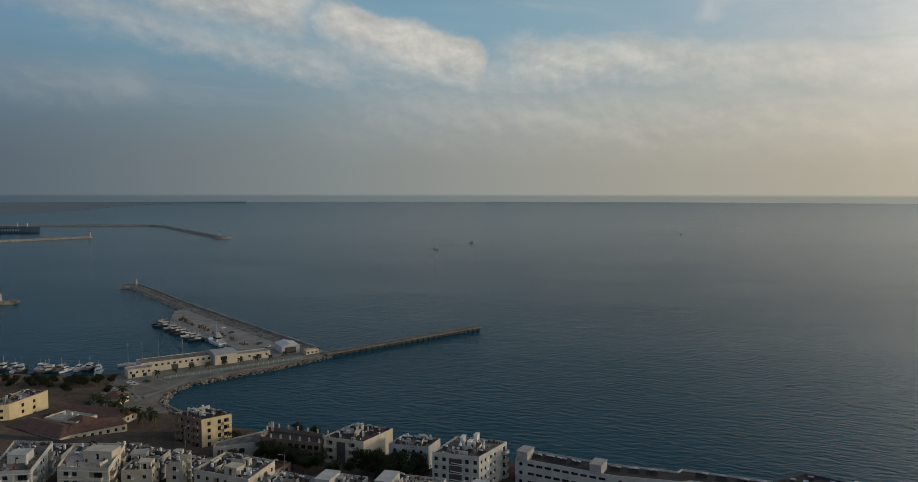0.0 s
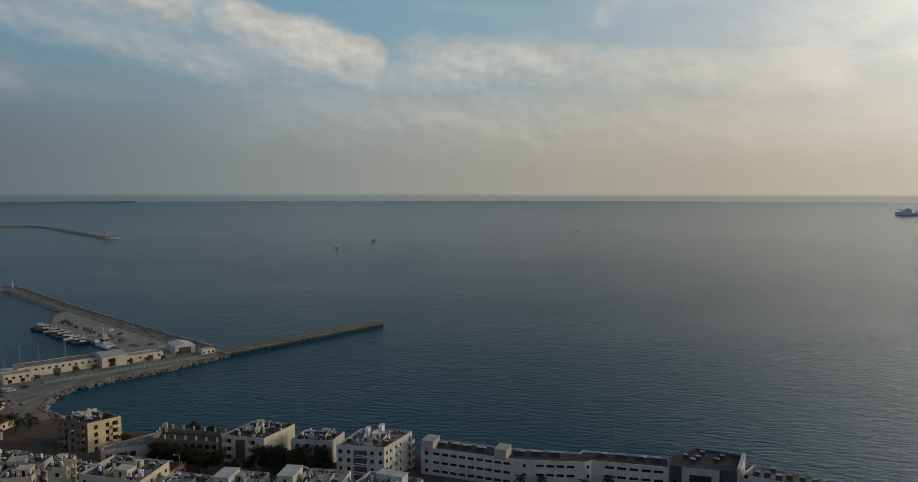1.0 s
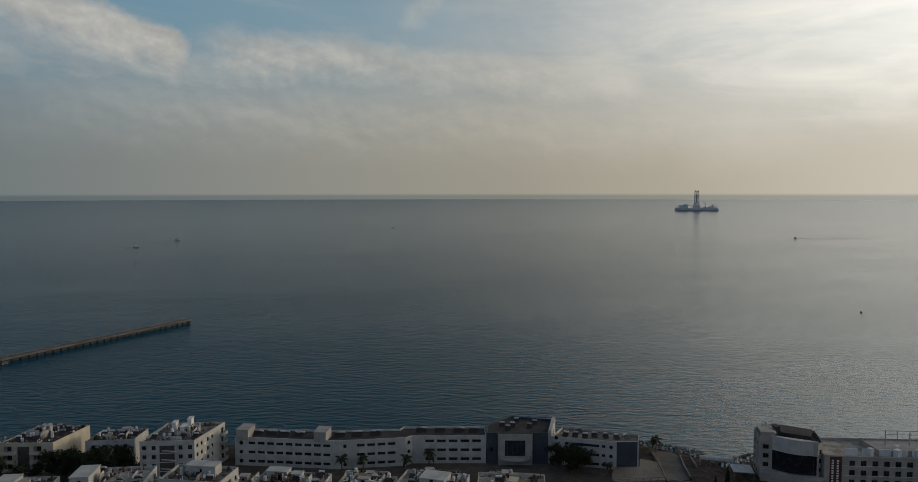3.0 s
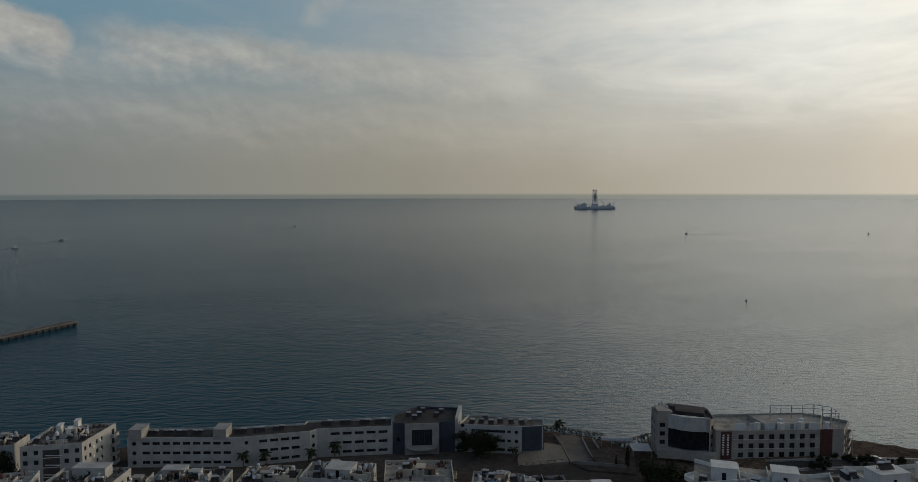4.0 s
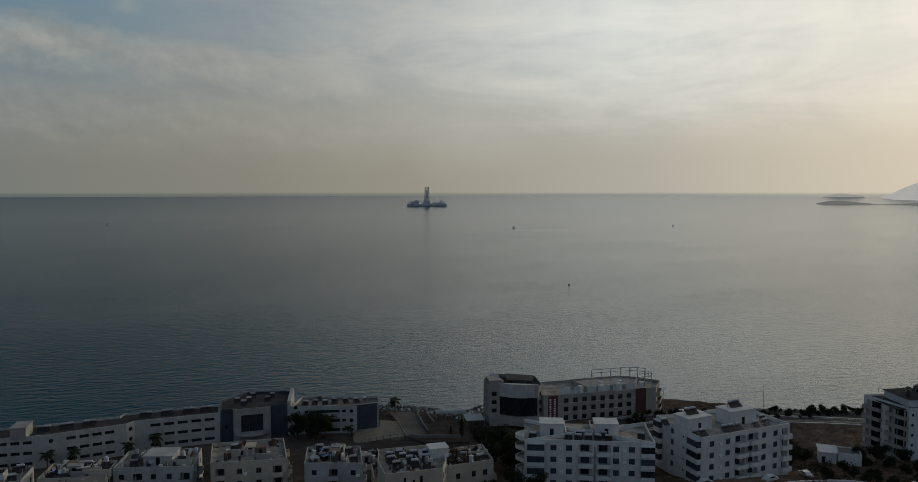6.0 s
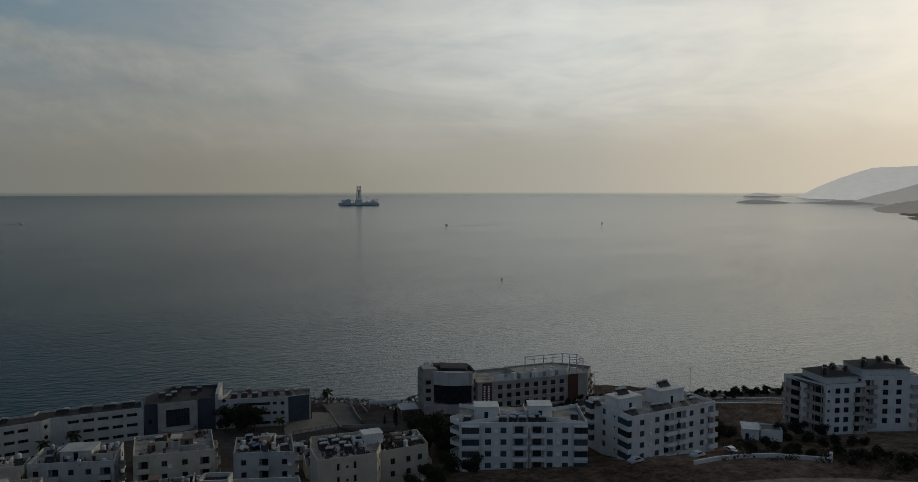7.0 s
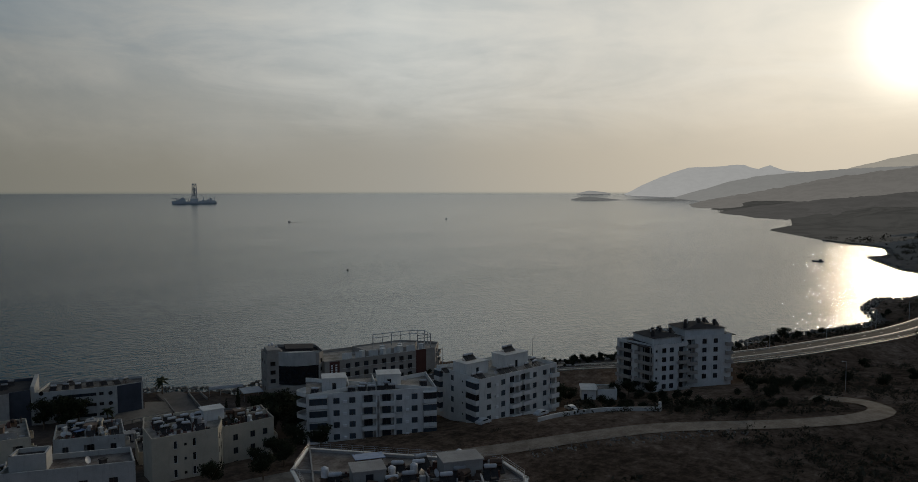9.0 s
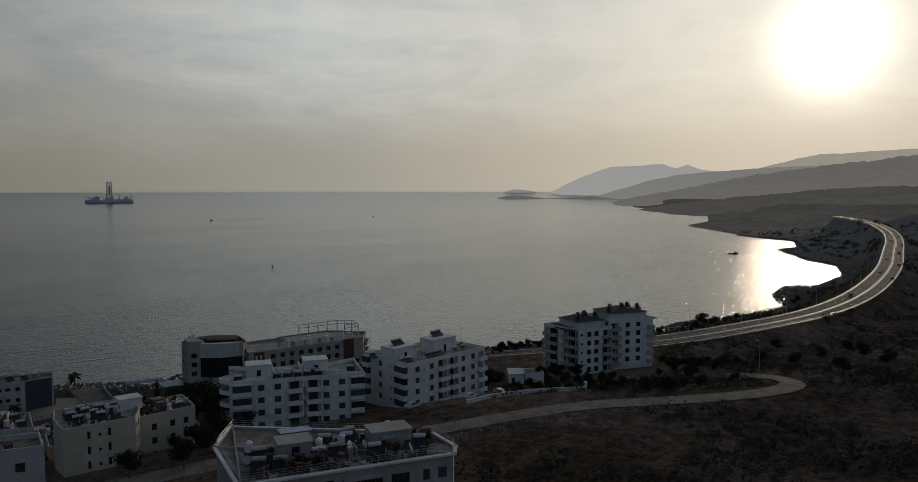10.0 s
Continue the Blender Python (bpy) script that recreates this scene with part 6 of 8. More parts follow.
house("white corner apartment house with a flat cluttered roof", [(-150, 231), (-137.7, 232.7), (-145.6, 260.2), (-160, 261)], 18, 1, rich=True, room=(1.5, 9, 6, 6, 2.8))
house("white apartment house with a broad roof terrace and stair head", [(-130.9, 235.8), (-113.4, 234.3), (-118.6, 257.8), (-137, 258.3)], 18, 2, CREAM, ROOF_PALE, heaters=2, tanks=0, rich=True, room=(3.5, 9, 10, 6, 2.8))
house("small cream town house with a flat roof", [(-99.3, 245.5), (-93.6, 245.3), (-94.7, 256.8), (-101.2, 257.5)], 16, 3, CREAM, step=2.6, heaters=1)
house("low weathered house with patched roof terraces", [(-116, 250), (-105.5, 252), (-104.5, 263), (-119, 268)], 14, 4, GREY, ROOF_DARK, heaters=3, dishes=3, room=(2, 3, 5, 5, 2.4))
house("low pinkish house beside a yard", [(-112, 240), (-102, 240.5), (-103, 249), (-112.5, 249)], 15.2, 14, CREAM, ROOF_GREY, heaters=3, room=(5, 2, 4, 4, 2.4))
house("cream house with a roof full of dishes and heaters", [(-87.5, 239), (-67, 230.2), (-62.6, 246.8), (-82.1, 255.4)], 16, 5, CREAM, ROOF_GREY, heaters=9, tanks=2, dishes=4, chimneys=4, room=(11, 2, 5, 4, 2.6))
house("low house with reddish roof clutter", [(-64, 226), (-50, 222.5), (-47, 236), (-60, 242)], 14.5, 6, GREY, ROOF_DARK, heaters=5, tanks=2, dishes=2)
house("pale house with a tall stair head", [(-47, 226), (-33, 222), (-29.5, 235), (-43, 239.5)], 15, 7, OLD_WHITE, ROOF_GREY, heaters=3, dishes=2, room=(1.2, 2, 5, 8, 3.0))
house("white house with a stair head and roof terrace", [(-28, 224.5), (-8, 219), (-4, 233), (-24, 238.5)], 15.2, 8, OLD_WHITE, ROOF_PALE, heaters=3, dishes=2, room=(1.5, 1.5, 5, 9, 3.0))
house("pale house with planted roof", [(-3.5, 221), (12, 212), (18, 222), (2, 231)], 15.5, 9, OLD_WHITE, ROOF_GREY, heaters=2, room=(5, 5.5, 9, 4, 2.8))
house("white house with roof storage and a water tank", [(20, 205.5), (37, 195.8), (41.5, 204), (25, 213.5)], 16.6, 10, OLD_WHITE, ROOF_PALE, heaters=5, tanks=2, room=(2, 5, 6, 3.5, 2.2))
house("brown-roofed house with high party walls", [(40, 194.5), (52.5, 186), (58, 195), (45.5, 203)], 16.6, 11, CREAM, ROOF_DARK, heaters=3, tanks=2, chimneys=4)
house("pale terraced house with stepped roofs", [(55, 188.5), (69.5, 176.5), (76.5, 187.6), (61.5, 197.5)], 17.2, 12, OLD_WHITE, ROOF_PALE, heaters=4, tanks=2, room=(6, 3, 7, 6, 2.2))
house("wide flat-roofed house with a bare pale roof", [(71.5, 171), (86.5, 161.5), (93.4, 175.6), (77.6, 184)], 19, 13, CREAM, ROOF_PALE, heaters=1, tanks=0, dishes=0, chimneys=2, room=(7.5, 5.5, 2.2, 3, 2.2))
house("white-roofed house with bluish sheet awnings", [(90, 159.5), (100.5, 150), (107, 160.5), (96.4, 169)], 17.6, 15, OLD_WHITE, ROOF_PALE, heaters=5, tanks=2, dishes=2)
house("low pale house beside the terrace", [(108, 156), (122, 148.5), (127, 157), (113.5, 165)], 10.0, 16, CREAM, ROOF_GREY, heaters=4, tanks=1)
house("low shop building with a dark roof", [(112, 176), (128, 168), (133, 178), (117, 186)], 6.2, 17, GREY, ROOF_DARK, heaters=2, tanks=0, rows=1)
house("pale house with yard walls", [(60, 152), (76, 142), (82, 152), (66, 162)], 17, 18, OLD_WHITE, ROOF_GREY, heaters=4, tanks=1)
house("pale house with dark window shutters", [(33, 178), (50, 168), (55, 178), (39, 187)], 17, 19, CREAM, ROOF_GREY, heaters=4, tanks=1)
house("white house on the slope with a stair head", [(6, 196), (22, 187), (27, 197), (12, 206)], 17, 20, OLD_WHITE, ROOF_GREY, heaters=4, tanks=1, room=(3, 3, 5, 4, 2.4))

house("low dark-roofed house behind the terrace houses", [(-164, 264), (-146, 266), (-148, 280), (-166, 279)], 10.5, 21, GREY, ROOF_DARK, heaters=3, tanks=1, rows=1)
house("low house with a cluttered dark roof", [(-142, 266), (-121, 268), (-123, 282), (-143, 281)], 10.0, 22, CREAM, ROOF_DARK, heaters=4, tanks=2, rows=1)
house("small low house by the street", [(-100, 262), (-90, 259), (-87, 268), (-97, 272)], 8.5, 23, GREY, ROOF_GREY, heaters=2, rows=1)
house("low brown-roofed house under trees", [(-80, 262), (-66, 257), (-62, 267), (-76, 272)], 8.0, 24, BROWN, TILE, heaters=1, tanks=0, rows=1)
house("grey house with dark terraces", [(-182, 240), (-160, 236), (-166, 262), (-186, 266)], 15.5, 25, GREY, ROOF_DARK, heaters=5, tanks=2, room=(4, 8, 6, 5, 2.5))
house("low house with a long balcony by the yard", [(14, 224), (24, 218.5), (29, 227), (19, 233)], 9.0, 26, GREY, ROOF_DARK, heaters=2, rows=1)
house("low dark-roofed house in front of the long building", [(46, 214), (58, 208), (62, 217), (50, 223)], 9.6, 27, CREAM, ROOF_DARK, heaters=3, rows=1)
house("brown-roofed low house with a yard", [(64, 206), (77, 199), (82, 208), (69, 215)], 10.2, 28, BROWN, ROOF_GREY, heaters=3, rows=1)
house("dark low house beside the entrance yard", [(84, 194), (97, 186), (103, 196), (90, 204)], 10.4, 29, GREY, ROOF_DARK, heaters=2, rows=1)


def shore_row():
    # white block with an open stair, its east side in the sun
    c = [(-9.4, 258.6), (7.1, 253.3), (17.9, 269.8), (-0.6, 276.0)]
    z0, z1 = 1.4, 14.9
    H = z1 - z0
    f, side = [], []
    for r in range(4):
        v = H - 3.0 - 3.0 * r
        f += [("window", u - 0.65, u + 0.65, v, v + 1.4, "dark") for u in (1.4, 4.4, 12.9, 15.9)]
        side += [("window", u - 0.55, u + 0.55, v, v + 1.3, "dark") for u in (1.8, 4.4, 8.2, 11.0)] + [("balcony", 16.2, 19.4, v - 0.8, v + 0.2), ("window", 17.0, 18.6, v - 0.4, v + 1.6, "dark"), ("aircon", 5.4, 0, v - 0.5, 0), ("aircon", 9.2, 0, v + 0.3, 0)]
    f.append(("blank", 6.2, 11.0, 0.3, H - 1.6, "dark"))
    b = building("apartment_house", "white shore apartment house with an open stairwell and sunlit side", c, z0, z1, OLD_WHITE, ROOF_GREY, {0: f, 1: side}, 0.8, "apartment building", walls={0: OLD_WHITE})
    bm = bmesh.new()
    for r in range(4):
        add_box(bm, 6.25, -0.05, 1.6 + 3.0 * r, 10.95, -0.02, 1.9 + 3.0 * r, pose(0, 0, 0, 0, 4, 0))
        add_box(bm, 6.25, 0.05, 0.3 + 3.0 * r, 10.95, 0.18, 0.5 + 3.0 * r)
    st = part("stair", bm, WHITE, b)
    st.matrix_basis = b.matrix_basis.inverted() @ pose(c[0][0], c[0][1], z0, 0, 0, math.degrees(math.atan2(-5.3, 16.5)))
    clutter(b, c, z1 - 0.8, 31, 6, 2, 3, 2)
    roof_stuff(b, c, z1 - 0.8, 31, 3, 1, 10)
    for x, y, h in ((0.5, 266.5, 3.2), (5.5, 268.5, 3.4), (3.0, 264.0, 2.4)):
        roof_room(b, x, y, z1 - 0.8, -18, 1.3, 3.4, h, WHITE, False)
    # neighbour with three bays
    c = [(-52.9, 284.3), (-36.5, 278.2), (-26.7, 294.4), (-43.6, 300.6)]
    z1 = 11.8
    H = z1 - z0
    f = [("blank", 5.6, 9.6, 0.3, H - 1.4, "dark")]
    for r in range(3):
        v = H - 2.9 - 3.0 * r
        f += [("balcony", 0.4, 5.2, v - 0.8, v + 0.2), ("window", 1.2, 3.8, v - 0.3, v + 1.6, "dark"), ("balcony", 10.2, 14.6, v - 0.8, v + 0.2), ("window", 11.0, 13.6, v - 0.3, v + 1.6, "dark")]
    b = building("apartment_house", "white three-storey house with long balconies and heaters on its roof", c, z0, z1, CREAM, ROOF_DARK, {0: f}, 0.5, "apartment building")
    clutter(b, c, z1 - 0.5, 32, 8, 4, 4, 3)
    roof_stuff(b, c, z1 - 0.5, 32, 3, 1, 10)
    c = [(-27, 279.0), (-11.6, 275.2), (-7.2, 285.4), (-22, 290)]
    b = building("town_house", "low white house crowded with rooftop tanks", c, z0, 10.8, OLD_WHITE, ROOF_PALE, {0: floors(3, 6.4, 3.0, (2.5, 6, 10, 13), style="dark")}, 0.8, "house", "town houses")
    clutter(b, c, 10.0, 33, 8, 3, 2, 3)
    roof_stuff(b, c, 10.0, 33, 3, 1, 10)
    # brown house with an open colonnaded roof
    c = [(-78.4, 288.8), (-54.2, 281.6), (-52.6, 291.6), (-78.6, 301.6)]
    z1 = 10.2
    H = z1 - z0
    f = []
    for r in range(3):
        v = H - 3.2 - 2.8 * r
        f += [("window", u - 0.9, u + 0.9, v, v + 1.7, "dark") for u in (12.5, 15.4, 18.3, 21.2, 24.0)] + [("window", u - 0.6, u + 0.6, v, v + 1.5, "dark") for u in (2, 5, 8.5)]
    b = building("brown_house", "brown unfinished-looking house with a roofless top of piers", c, z0, z1, BROWN, ROOF_DARK, {0: f}, 1.6, "house")
    m = b.matrix_basis.inverted()
    for i in range(4):
        p, q = Vector((*c[i], 0)), Vector((*c[(i + 1) % 4], 0))
        k = int((q - p).length / 4)
        for j in range(k):
            x = p + (q - p) * (j / k)
            ob = part("pier", box(-0.3, -0.3, 0, 0.3, 0.3, 1.5), CREAM, b)
            ob.matrix_basis = m @ pose(x.x, x.y, z1)
    chimney(b, -77.0, 300.5, z1 - 1.6, 3.6, 1.0, CREAM)
    # long low grey hall
    c = [(-96.6, 285.0), (-80.4, 291.6), (-80.4, 306.5), (-97.4, 291.6)]
    b = building("low_hall", "long low grey hall with blind arches", c, z0, 7.2, GREY, ROOF_GREY, {0: [("blank", 1.6, 3.8, 0.6, 4.2, "dark"), ("blank", 5.4, 7.4, 0.6, 4.0, "dark"), ("window", 10, 12, 2, 4, "dark")], 3: [("blank", 1.8, 3.6, 0.5, 4.0, "dark")]}, 0.6, "hall")
    # ochre block by the bay
    c = [(-121.0, 309.6), (-106.2, 300.0), (-96.4, 308.6), (-111.0, 320.0)]
    z1 = 13.4
    H = z1 - z0
    f, side = [], []
    for r in range(4):
        v = H - 2.9 - 2.9 * r
        f += [("balcony", 1.2, 6.2, v - 0.8, v + 0.2, "brown"), ("window", 2, 5.4, v - 0.4, v + 1.5, "dark"), ("window", 8.4, 9.6, v, v + 1.3, "dark"), ("balcony", 11.4, 16.4, v - 0.8, v + 0.2, "brown"), ("window", 12.2, 15.4, v - 0.4, v + 1.5, "dark")]
        side += [("window", u - 0.7, u + 0.7, v - 0.2, v + 1.5, "dark") for u in (3.2, 7.6)] + [("window", 9.6, 11.8, v - 0.4, v + 1.5, "dark"), ("balcony", 9.2, 12.6, v - 0.8, v + 0.2)]
    # the front and its balconies get brown as painted shade on the ochre
    b = building("apartment_house", "ochre apartment house on the bay, its shaded front painted brown", c, z0, z1, YELLOW, ROOF_DARK, {0: f, 1: side}, 0.6, "apartment building", walls={0: BROWN})
    clutter(b, c, z1 - 0.6, 35, 6, 3, 3, 2)
    roof_stuff(b, c, z1 - 0.6, 35, 3, 1, 10)
    # yellow block by the harbour
    c = [(-213, 320), (-202, 327.0), (-197.6, 350.5), (-210, 352.5)]
    b = building("yellow_house", "yellow harbour house with a pale flat roof", c, 2.0, 12, YELLOW, ROOF_PALE, {0: floors(3, 6.6, 3.0, (3, 6.5, 10), style="dark"), 1: floors(3, 6.6, 3.0, (8, 15), 1.6, 1.6, "dark")}, 0.5, "house")
    clutter(b, c, 11.5, 36, 3, 1, 2, 1)
    roof_stuff(b, c, 11.5, 36, 3, 1, 10)


def tiled_complex():
    """Low buildings with dark red tiled roofs round a pale terrace."""
    for i, (x, y, turn, L, W) in enumerate(((-198, 318, -27, 36, 13), (-166, 304, 42, 26, 11), (-190, 338, -14, 38, 12), (-176, 322, -20, 12, 10), (-178, 362, -10, 10, 8))):
        c = rect(x, y, turn, L, W)
        z0 = 1.6
        t = thing("tiled_house", "low harbour building with a dark red tiled roof", "house", (x, y, z0), turn, "tiled houses")
        bm = bmesh.new()
        pts = [(0, 0), (L, 0), (L, W), (0, W)]
        for e in range(4):
            le = L if e % 2 == 0 else W
            holes = [(u, u + 1.2, 0.9, 2.3) for u in np.arange(1.5, le - 2, 3.2)]
            add_wall(bm, pts[e], pts[(e + 1) % 4], 0, 3.6, holes)
            for u0, u1, v0, v1 in holes:
                p = Vector((*pts[e], 0))
                q = Vector((*pts[(e + 1) % 4], 0))
                d = (q - p).normalized()
                fr, pn = window_meshes(1.2, 1.4, "dark")
                w = shared("window", fr, t, pose(*(p + d * (u0 + 0.6) - Vector((d.y, -d.x, 0)) * 0.14 + Vector((0, 0, v0))), 0, 0, math.degrees(math.atan2(d.y, d.x))))
                shared("pane", pn, w, Matrix())
        part("wall", bm, CREAM, t)
        bm = bmesh.new()
        e = 0.7
        v = [bm.verts.new(p) for p in ((-e, -e, 3.5), (L + e, -e, 3.5), (L + e, W + e, 3.5), (-e, W + e, 3.5), (W / 2, W / 2, 6.2), (L - W / 2, W / 2, 6.2))]
        for q in ((0, 1, 5, 4), (1, 2, 5), (2, 3, 4, 5), (3, 0, 4), (3, 2, 1, 0)):
            bm.faces.new([v[j] for j in q])
        part("roof", bm, TILE, t)
    c = [(-186, 326), (-168, 319), (-164, 330), (-182, 337)]
    b = building("terrace_house", "low house with a pale roof terrace between tiled roofs", c, 1.6, 6.4, CREAM, ROOF_PALE, {}, 0.5, "house")
    for x, y in ((-180, 332), (-176, 331), (-172, 328)):
        chimney(b, x, y, 5.9, 1.2, 0.7)


shore_row()
tiled_complex()

# ---- harbour ----
def rocks(name, label, line, width, top, count, size, seed, parent=None, base=-0.6, on_land=False):
    """A bank of armour stones along a line, joined."""
    rnd = random.Random(seed)
    verts, faces = [], []
    lens = [math.hypot(b[0] - a[0], b[1] - a[1]) for a, b in zip(line, line[1:])]
    total = sum(lens)
    for _ in range(count):
        s = rnd.uniform(0, total)
        i = 0
        while i < len(lens) - 1 and s > lens[i]:
            s -= lens[i]
            i += 1
        (ax, ay), (bx, by) = line[i], line[i + 1]
        f = min(1, s / lens[i])
        nx, ny = (by - ay) / lens[i], -(bx - ax) / lens[i]
        off = rnd.uniform(-1, 1)
        x, y = ax + (bx - ax) * f + nx * off * width, ay + (by - ay) * f + ny * off * width
        z = base + (top - base) * (1 - abs(off)) ** 0.7
        r = size * rnd.uniform(0.6, 1.35)
        if on_land:
            z = gz(x, y) + 0.1
        k = len(verts)
        rot = Euler((rnd.uniform(0, 6), rnd.uniform(0, 6), rnd.uniform(0, 6))).to_matrix()
        for cx, cy, cz in ((1, 0, 0), (-1, 0, 0), (0, 1, 0), (0, -1, 0), (0, 0, 1), (0, 0, -1), (0.65, 0.65, 0.55), (-0.7, 0.6, -0.5)):
            p = rot @ Vector((cx, cy * 0.85, cz * 0.7)) * (r * rnd.uniform(0.75, 1.15))
            verts.append((x + p.x, y + p.y, z + p.z))
        faces += [(k + a, k + b, k + c) for a, b, c in ((0, 6, 4), (6, 2, 4), (2, 1, 4), (1, 3, 4), (3, 0, 4), (0, 2, 6), (2, 0, 5), (1, 2, 7), (2, 5, 7), (5, 1, 7), (3, 1, 5), (0, 3, 5))]
    me = bpy.data.meshes.new(name)
    me.from_pydata(verts, [], faces)
    me.materials.append(ROCK)
    ob = new(name, me)
    if parent:
        ob.parent = parent
        ob["kind"] = "stuff"
        return ob
    return tagged(ob, label, "rocks", kind="stuff")


def mound(line, half, z0, z1, crest):
    """A long bank with sloping sides."""
    bm = bmesh.new()
    rows = []
    for i, (x, y) in enumerate(line):
        a, b = line[max(i - 1, 0)], line[min(i + 1, len(line) - 1)]
        d = Vector((b[0] - a[0], b[1] - a[1])).normalized()
        n = Vector((d.y, -d.x))
        rows.append([bm.verts.new((x + n.x * o, y + n.y * o, z)) for o, z in ((-half, z0), (-crest, z1), (crest, z1), (half, z0))])
    for a, b in zip(rows, rows[1:]):
        for j in range(3):
            bm.faces.new((a[j], a[j + 1], b[j + 1], b[j]))
    bm.faces.new(rows[0]), bm.faces.new(rows[-1][::-1])
    return bm


def lighthouse(x, y, z, h, colour, label):
    t = thing("lighthouse", label, "lighthouse", (x, y, z))
    part("base", tube((0, 0, 0), (0, 0, h * 0.12), h * 0.2, h * 0.18, 12), CONCRETE, t)
    part("tower", tube((0, 0, h * 0.12), (0, 0, h * 0.74), h * 0.12, h * 0.085, 12), OLD_WHITE, t)
    bm = tube((0, 0, h * 0.74), (0, 0, h * 0.78), h * 0.14, h * 0.14, 12)
    part("gallery", bm, colour, t)
    part("lantern", tube((0, 0, h * 0.78), (0, 0, h * 0.92), h * 0.07, h * 0.07, 10), GLASS, t)
    part("cap", tube((0, 0, h * 0.92), (0, 0, h), h * 0.085, 0.02, 10), colour, t)


def breakwaters():
    line = [(-97, 485), (-243, 667), (-362, 824), (-376, 823)]
    t = thing("breakwater", "stone breakwater with a pale wall and a beacon at its head", "breakwater")
    fine = [(p.x, p.y) for p in finer([(*p, 0) for p in line], 25)]
    part("core", mound(fine, 10.5, -1.0, 2.4, 6.0), ROCK, t)
    wall = [Vector((*p, 0)) for p in fine]
    part("crest_wall", ribbon(wall, 3.6, 5.4, 4.2, 2.6), CONCRETE, t)
    part("crest_road", ribbon(wall, -4.6, 3.4, 2.5), PAVING, t)
    rocks("armour_stone", "", line, 10.0, 2.6, 2600, 1.15, 4, t)
    lighthouse(-361, 823.5, 2.4, 9.0, OLD_WHITE, "small white harbour beacon on the breakwater head")
    t = thing("breakwater", "low stone breakwater head with a white beacon", "breakwater")
    part("core", mound([(-520, 672), (-450, 698), (-428, 707)], 11, -1, 2.4, 5.0), ROCK, t)
    rocks("armour_stone", "", [(-520, 672), (-450, 698), (-424, 709)], 10, 2.6, 500, 1.3, 5, t)
    lighthouse(-438, 702, 2.4, 10, RED, "white beacon on a low breakwater head")
    t = thing("breakwater", "long far breakwater with a bend and a light", "breakwater")
    part("core", mound([(-1900, 2300), (-1313, 2311), (-965, 2318), (-900, 2260), (-560, 1725), (-540, 1700)], 11, -1, 5.0, 4.0), ROCK, t)
    part("head", tube((-548, 1712, -1), (-548, 1712, 4.5), 24, 16, 14), ROCK, t)
    lighthouse(-556, 1716, 4.4, 12, RED, "small beacon on the far breakwater")
    t = thing("breakwater", "low inner breakwater with a white light tower", "breakwater")
    part("core", mound([(-1500, 960), (-979, 1575), (-855, 1721)], 9, -1, 4.2, 4.0), ROCK, t)
    lighthouse(-857, 1718, 4.0, 13, RED, "white light tower at the inner breakwater end")


